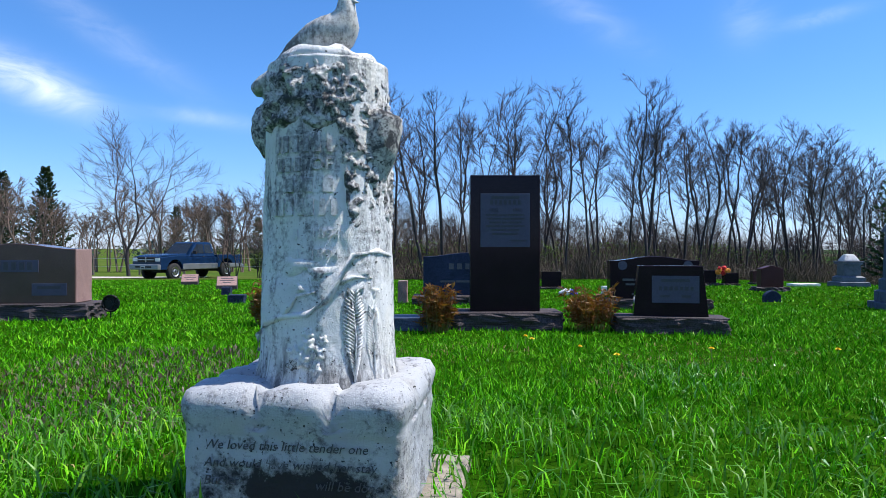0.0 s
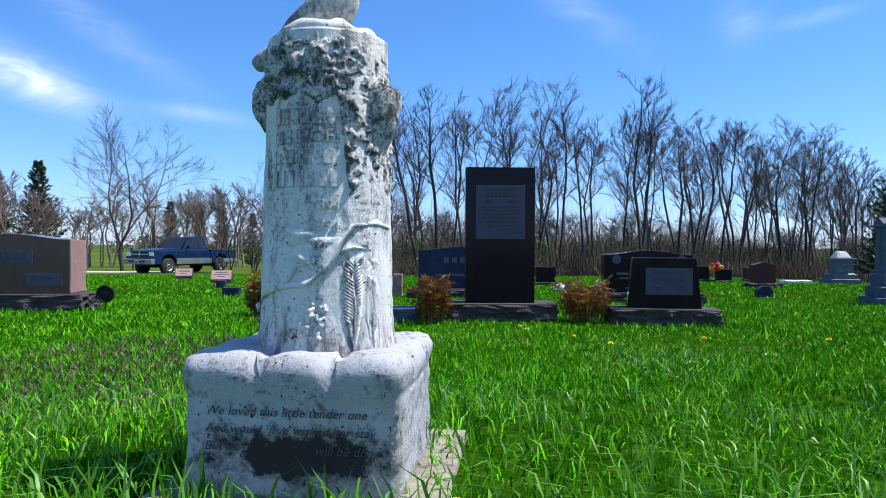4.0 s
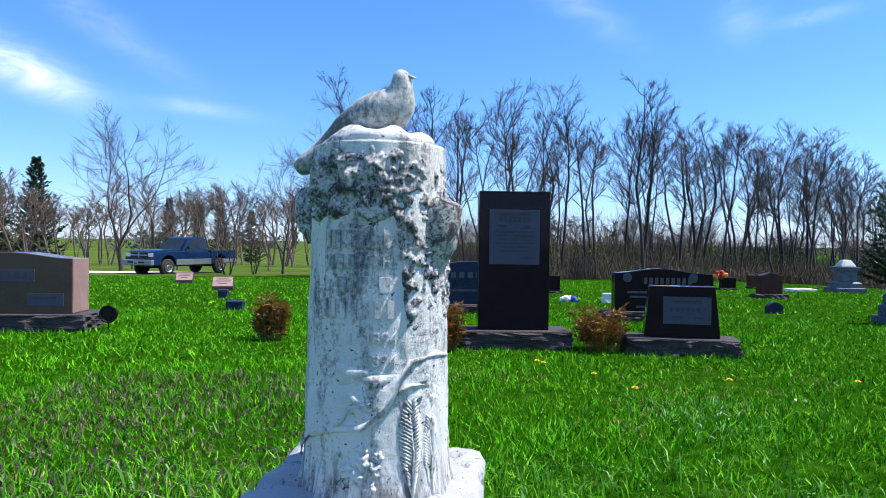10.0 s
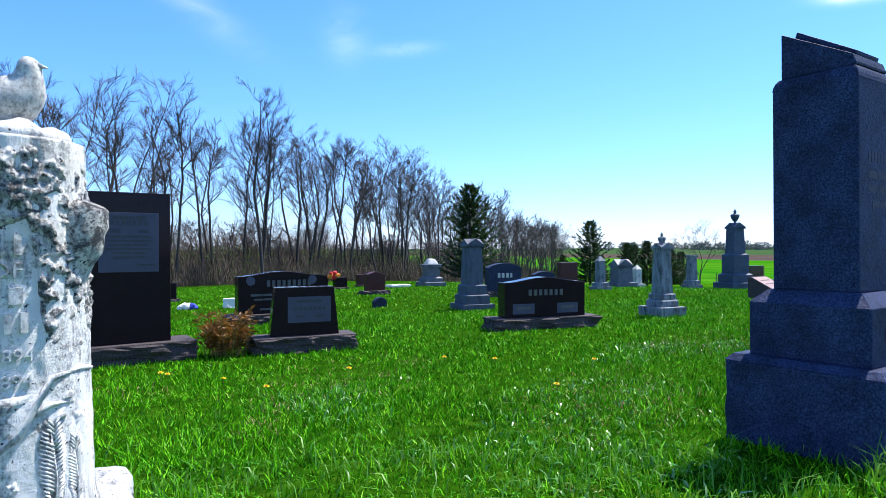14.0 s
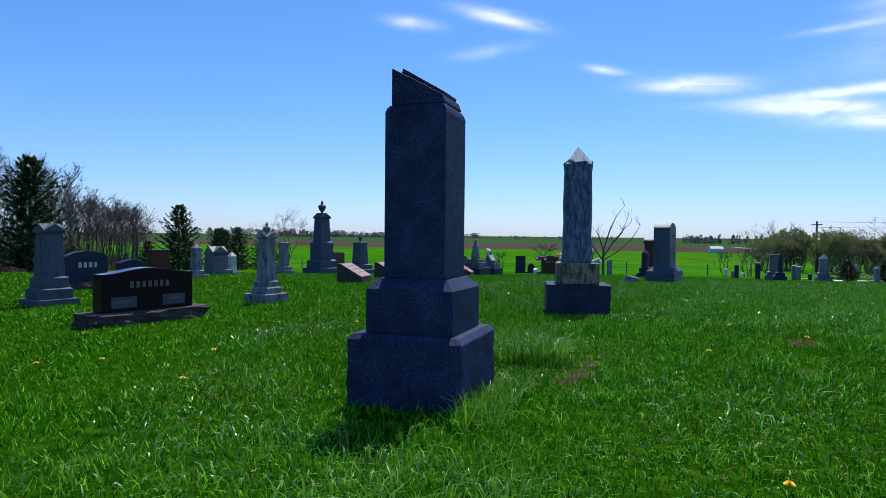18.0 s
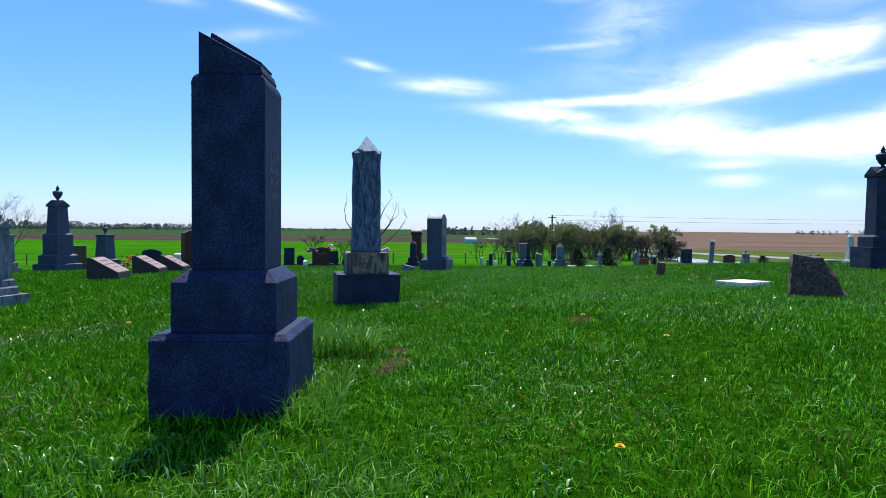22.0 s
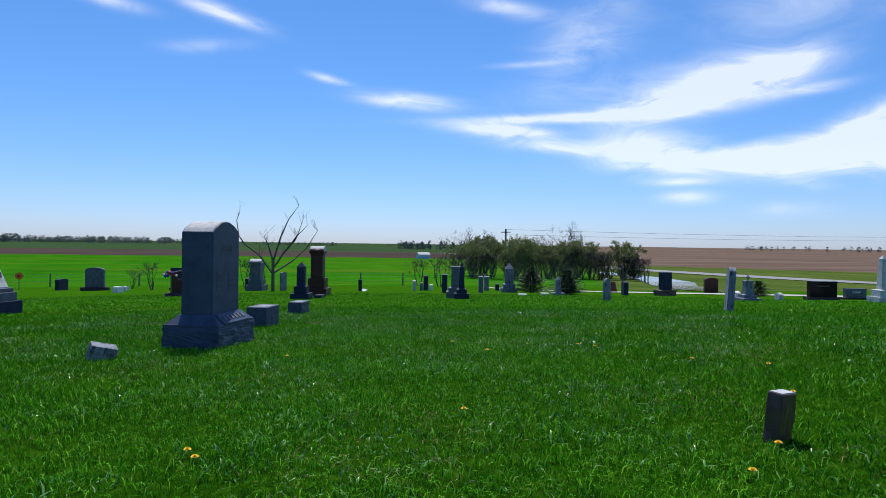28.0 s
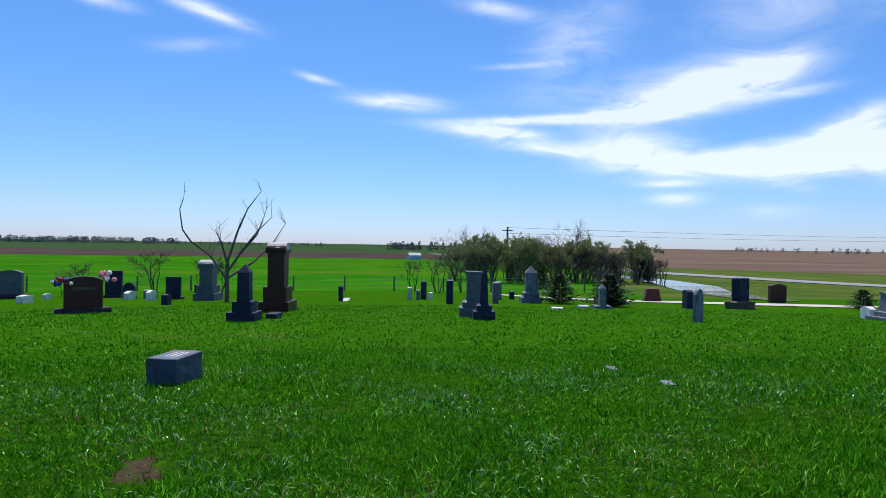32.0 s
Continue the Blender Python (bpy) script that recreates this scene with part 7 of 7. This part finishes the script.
# ---- grass ----
TRAIL = [(-0.2, 0.2), (-0.5, 0.3), (1.0, -0.5), (3.0, -1.4), (7.5, -2.1), (12.0, -2.1), (17.2, -2.2)]


def ripple(x, y, seed):
    """Soft uneven patches of about one metre, between -1 and 1."""
    a = np.sin(x * 1.9 + 1.3 * np.sin(y * 1.1 + seed)) * np.sin(y * 2.3 + 1.1 * np.sin(x * 0.9 + 2 + seed))
    b = np.sin(x * 5.3 + 2.1 * np.sin(y * 3.7 + seed * 1.7)) * np.sin(y * 6.1 + 1.9 * np.sin(x * 4.3 + seed))
    c = np.sin(x * 13.7 + 2.3 * np.sin(y * 9.1 + seed)) * np.sin(y * 14.9 + 2.2 * np.sin(x * 11.3 + seed * 0.6))
    return 0.55 * a + 0.3 * b + 0.2 * c


def lawn_height(p):
    """land() for many places of the lawn at once."""
    x, y = p[:, 0], p[:, 1]
    z = -0.052 * 2.0 * np.logaddexp(0, (x - 13.5) / 2.0) - 0.025 * 2.0 * np.logaddexp(0, (y - 6) / 2.0)
    z += 0.22 * np.exp(-((x - 5) / 3.5) ** 2 - ((y + 2.6) / 2.2) ** 2)
    z += 0.17 * np.exp(-((x + 0.4) / 1.6) ** 2 - ((y - 1.4) / 1.3) ** 2)
    z += 0.38 / (1 + np.exp(np.minimum(60, (y + 5.5) / 0.9))) * np.exp(-((x - 8) / 14) ** 2)
    z -= 0.11 * np.exp(-((x - 8.5) / 2.2) ** 2 - ((y - 1.5) / 1.5) ** 2)
    return -3.3 + 0.5 * np.logaddexp(0, (z + 3.3) / 0.5)


def grow(name, label, count, lo, hi, height, width, seed, material, lean=0.45, box=(-9, 42, -22, 16), clump=None, simple=False):
    """Blades strewn between lo and hi metres from the trail, each a bent taper of its own; simple ones are one facet."""
    rng = np.random.default_rng(seed)
    pts = np.empty((0, 2))
    while len(pts) < count:
        p = np.column_stack([rng.uniform(box[0], box[1], count * 2), rng.uniform(box[2], box[3], count * 2)])
        dist = np.full(len(p), 99.0)
        for a, b in zip(TRAIL, TRAIL[1:]):
            a, b = np.array(a), np.array(b)
            f = np.clip(((p - a) @ (b - a)) / ((b - a) @ (b - a)), 0, 1)
            dist = np.minimum(dist, np.hypot(*(p - a - f[:, None] * (b - a)).T))
        keep = (dist >= lo) & (dist < hi)
        for x, y, r in BARE:
            q = np.hypot((p[:, 0] - x) / 1.5, p[:, 1] - y) / r
            keep &= rng.uniform(0, 1, len(p)) < np.clip(q - 0.25, 0.16, 1)
        keep &= rng.uniform(0, 1, len(p)) < 0.75 + 0.55 * ripple(p[:, 0], p[:, 1], 0.0)
        if clump is not None:
            keep &= ripple(p[:, 0] * 0.9, p[:, 1] * 0.9, seed) > clump
        pts = np.vstack([pts, p[keep]])
    pts = pts[:count]
    n = len(pts)
    tuft = ripple(pts[:, 0] * 1.3, pts[:, 1] * 1.3, 3.0)
    h = height * rng.uniform(0.45, 1.25, n) * (1 + 0.45 * tuft)
    w = width * rng.uniform(0.6, 1.3, n)
    a, o = rng.uniform(0, 2 * np.pi, n), rng.uniform(0, 2 * np.pi, n)
    bend = lean * rng.uniform(0.2, 1.6, n)
    side = np.column_stack([np.cos(a), np.sin(a), np.zeros(n)]) * w[:, None] / 2
    out = np.column_stack([np.cos(o), np.sin(o), np.zeros(n)])
    up = np.array([0, 0, 1.0])
    root = np.column_stack([pts, lawn_height(pts) - 0.01])
    mid = root + up * (h * 0.6)[:, None] + out * (h * bend * 0.3)[:, None]
    tip = root + up * (h * (1 - 0.3 * bend ** 2).clip(0.35))[:, None] + out * (h * bend)[:, None]
    rows = [root - side, root + side, tip] if simple else [root - side, root + side, mid - side * 0.8, mid + side * 0.8, tip]
    v = np.stack(rows, 1).reshape(-1, 3)
    b = np.arange(n)[:, None] * len(rows)
    corners = [[0, 1, 2]] if simple else [[0, 1, 3, 2], [2, 3, 4]]
    loops = np.concatenate([b + np.array([c]) for c in corners], 1).ravel()
    starts = np.arange(n)[:, None] * sum(map(len, corners)) + np.array([[0, 4][:len(corners)]])
    me = bpy.data.meshes.new(name)
    me.vertices.add(len(v))
    me.vertices.foreach_set("co", v.astype(np.float32).ravel())
    me.loops.add(len(loops))
    me.loops.foreach_set("vertex_index", loops.astype(np.int32))
    me.polygons.add(n * len(corners))
    me.polygons.foreach_set("loop_start", starts.ravel().astype(np.int32))
    me.update(calc_edges=True)
    me.materials.append(material)
    tagged(new(name, me), label, "grass", kind="stuff")


grow("grass", "short spring lawn grass near the path", 235000, 0.0, 2.2, 0.060, 0.0050, 1, M["grass"], 0.8)
grow("grass", "short spring lawn grass", 430000, 2.2, 5.0, 0.058, 0.0095, 2, M["grass"], 0.8, simple=True)
grow("grass", "short spring lawn grass further off", 390000, 5.0, 10.0, 0.056, 0.016, 3, M["grass"], 0.8, simple=True)
grow("grass", "short spring lawn grass on the far slope", 240000, 10.0, 26.0, 0.056, 0.034, 4, M["grass"], 0.8, simple=True, box=(-14, 46, -26, 24))
grow("grass", "longer grass tufts round the marble stump", 3600, 0.0, 2.6, 0.10, 0.007, 5, M["long_grass"], 0.8, box=(-1.6, 2.2, 0.3, 2.6))
grow("grass", "long grass blades before the marble stump", 2200, 0.0, 2.6, 0.12, 0.008, 7, M["long_grass"], 0.9, box=(-1.5, 1.8, 0.55, 1.3))
grow("grass", "coarse pale tufts in the lawn", 9000, 0.0, 4.0, 0.085, 0.009, 6, M["long_grass"], 0.9)
M["henbit"] = leafy("purple_henbit", [(0.0, (0.05, 0.07, 0.02)), (0.5, (0.09, 0.065, 0.05)), (1.0, (0.20, 0.11, 0.15))], 0.2)
grow("henbit", "purplish low weeds in a thin patch of lawn", 5000, 0.0, 6.0, 0.05, 0.011, 8, M["henbit"], 0.7, box=(-2.6, -0.35, 2.1, 4.6))
grow("grass", "rank grass tuft beside the granite pillar", 1500, 0.0, 4.0, 0.21, 0.010, 9, M["long_grass"], 0.8, box=(3.95, 4.65, 0.85, 1.4))
grow("grass", "tall grass blades against the pillar base", 700, 0.0, 4.0, 0.13, 0.009, 10, M["long_grass"], 0.7, box=(2.3, 3.3, 0.9, 1.16))
M["weed_leaf"] = leafy("pale_weed_leaves", [(0.2, (0.03, 0.15, 0.01)), (0.5, (0.10, 0.28, 0.05)), (0.8, (0.30, 0.46, 0.20))], 0.10, 0.26, 0.4)
M["straw"] = leafy("dry_straw_blades", [(0.2, (0.10, 0.085, 0.03)), (0.5, (0.20, 0.16, 0.06)), (0.8, (0.34, 0.28, 0.13))], 0.1, 0.5, 0.15)
grow("lawn_weeds", "patches of pale broad-leaved weeds in the lawn", 40000, 0.0, 8.0, 0.055, 0.013, 12, M["weed_leaf"], 0.9, box=(1, 30, -9, 4), clump=0.02)
grow("dry_thatch", "thin patches of dry straw-coloured grass in the lawn", 36000, 0.0, 6.0, 0.045, 0.006, 13, M["straw"], 1.0, box=(-4, 30, -8, 5), clump=0.2)
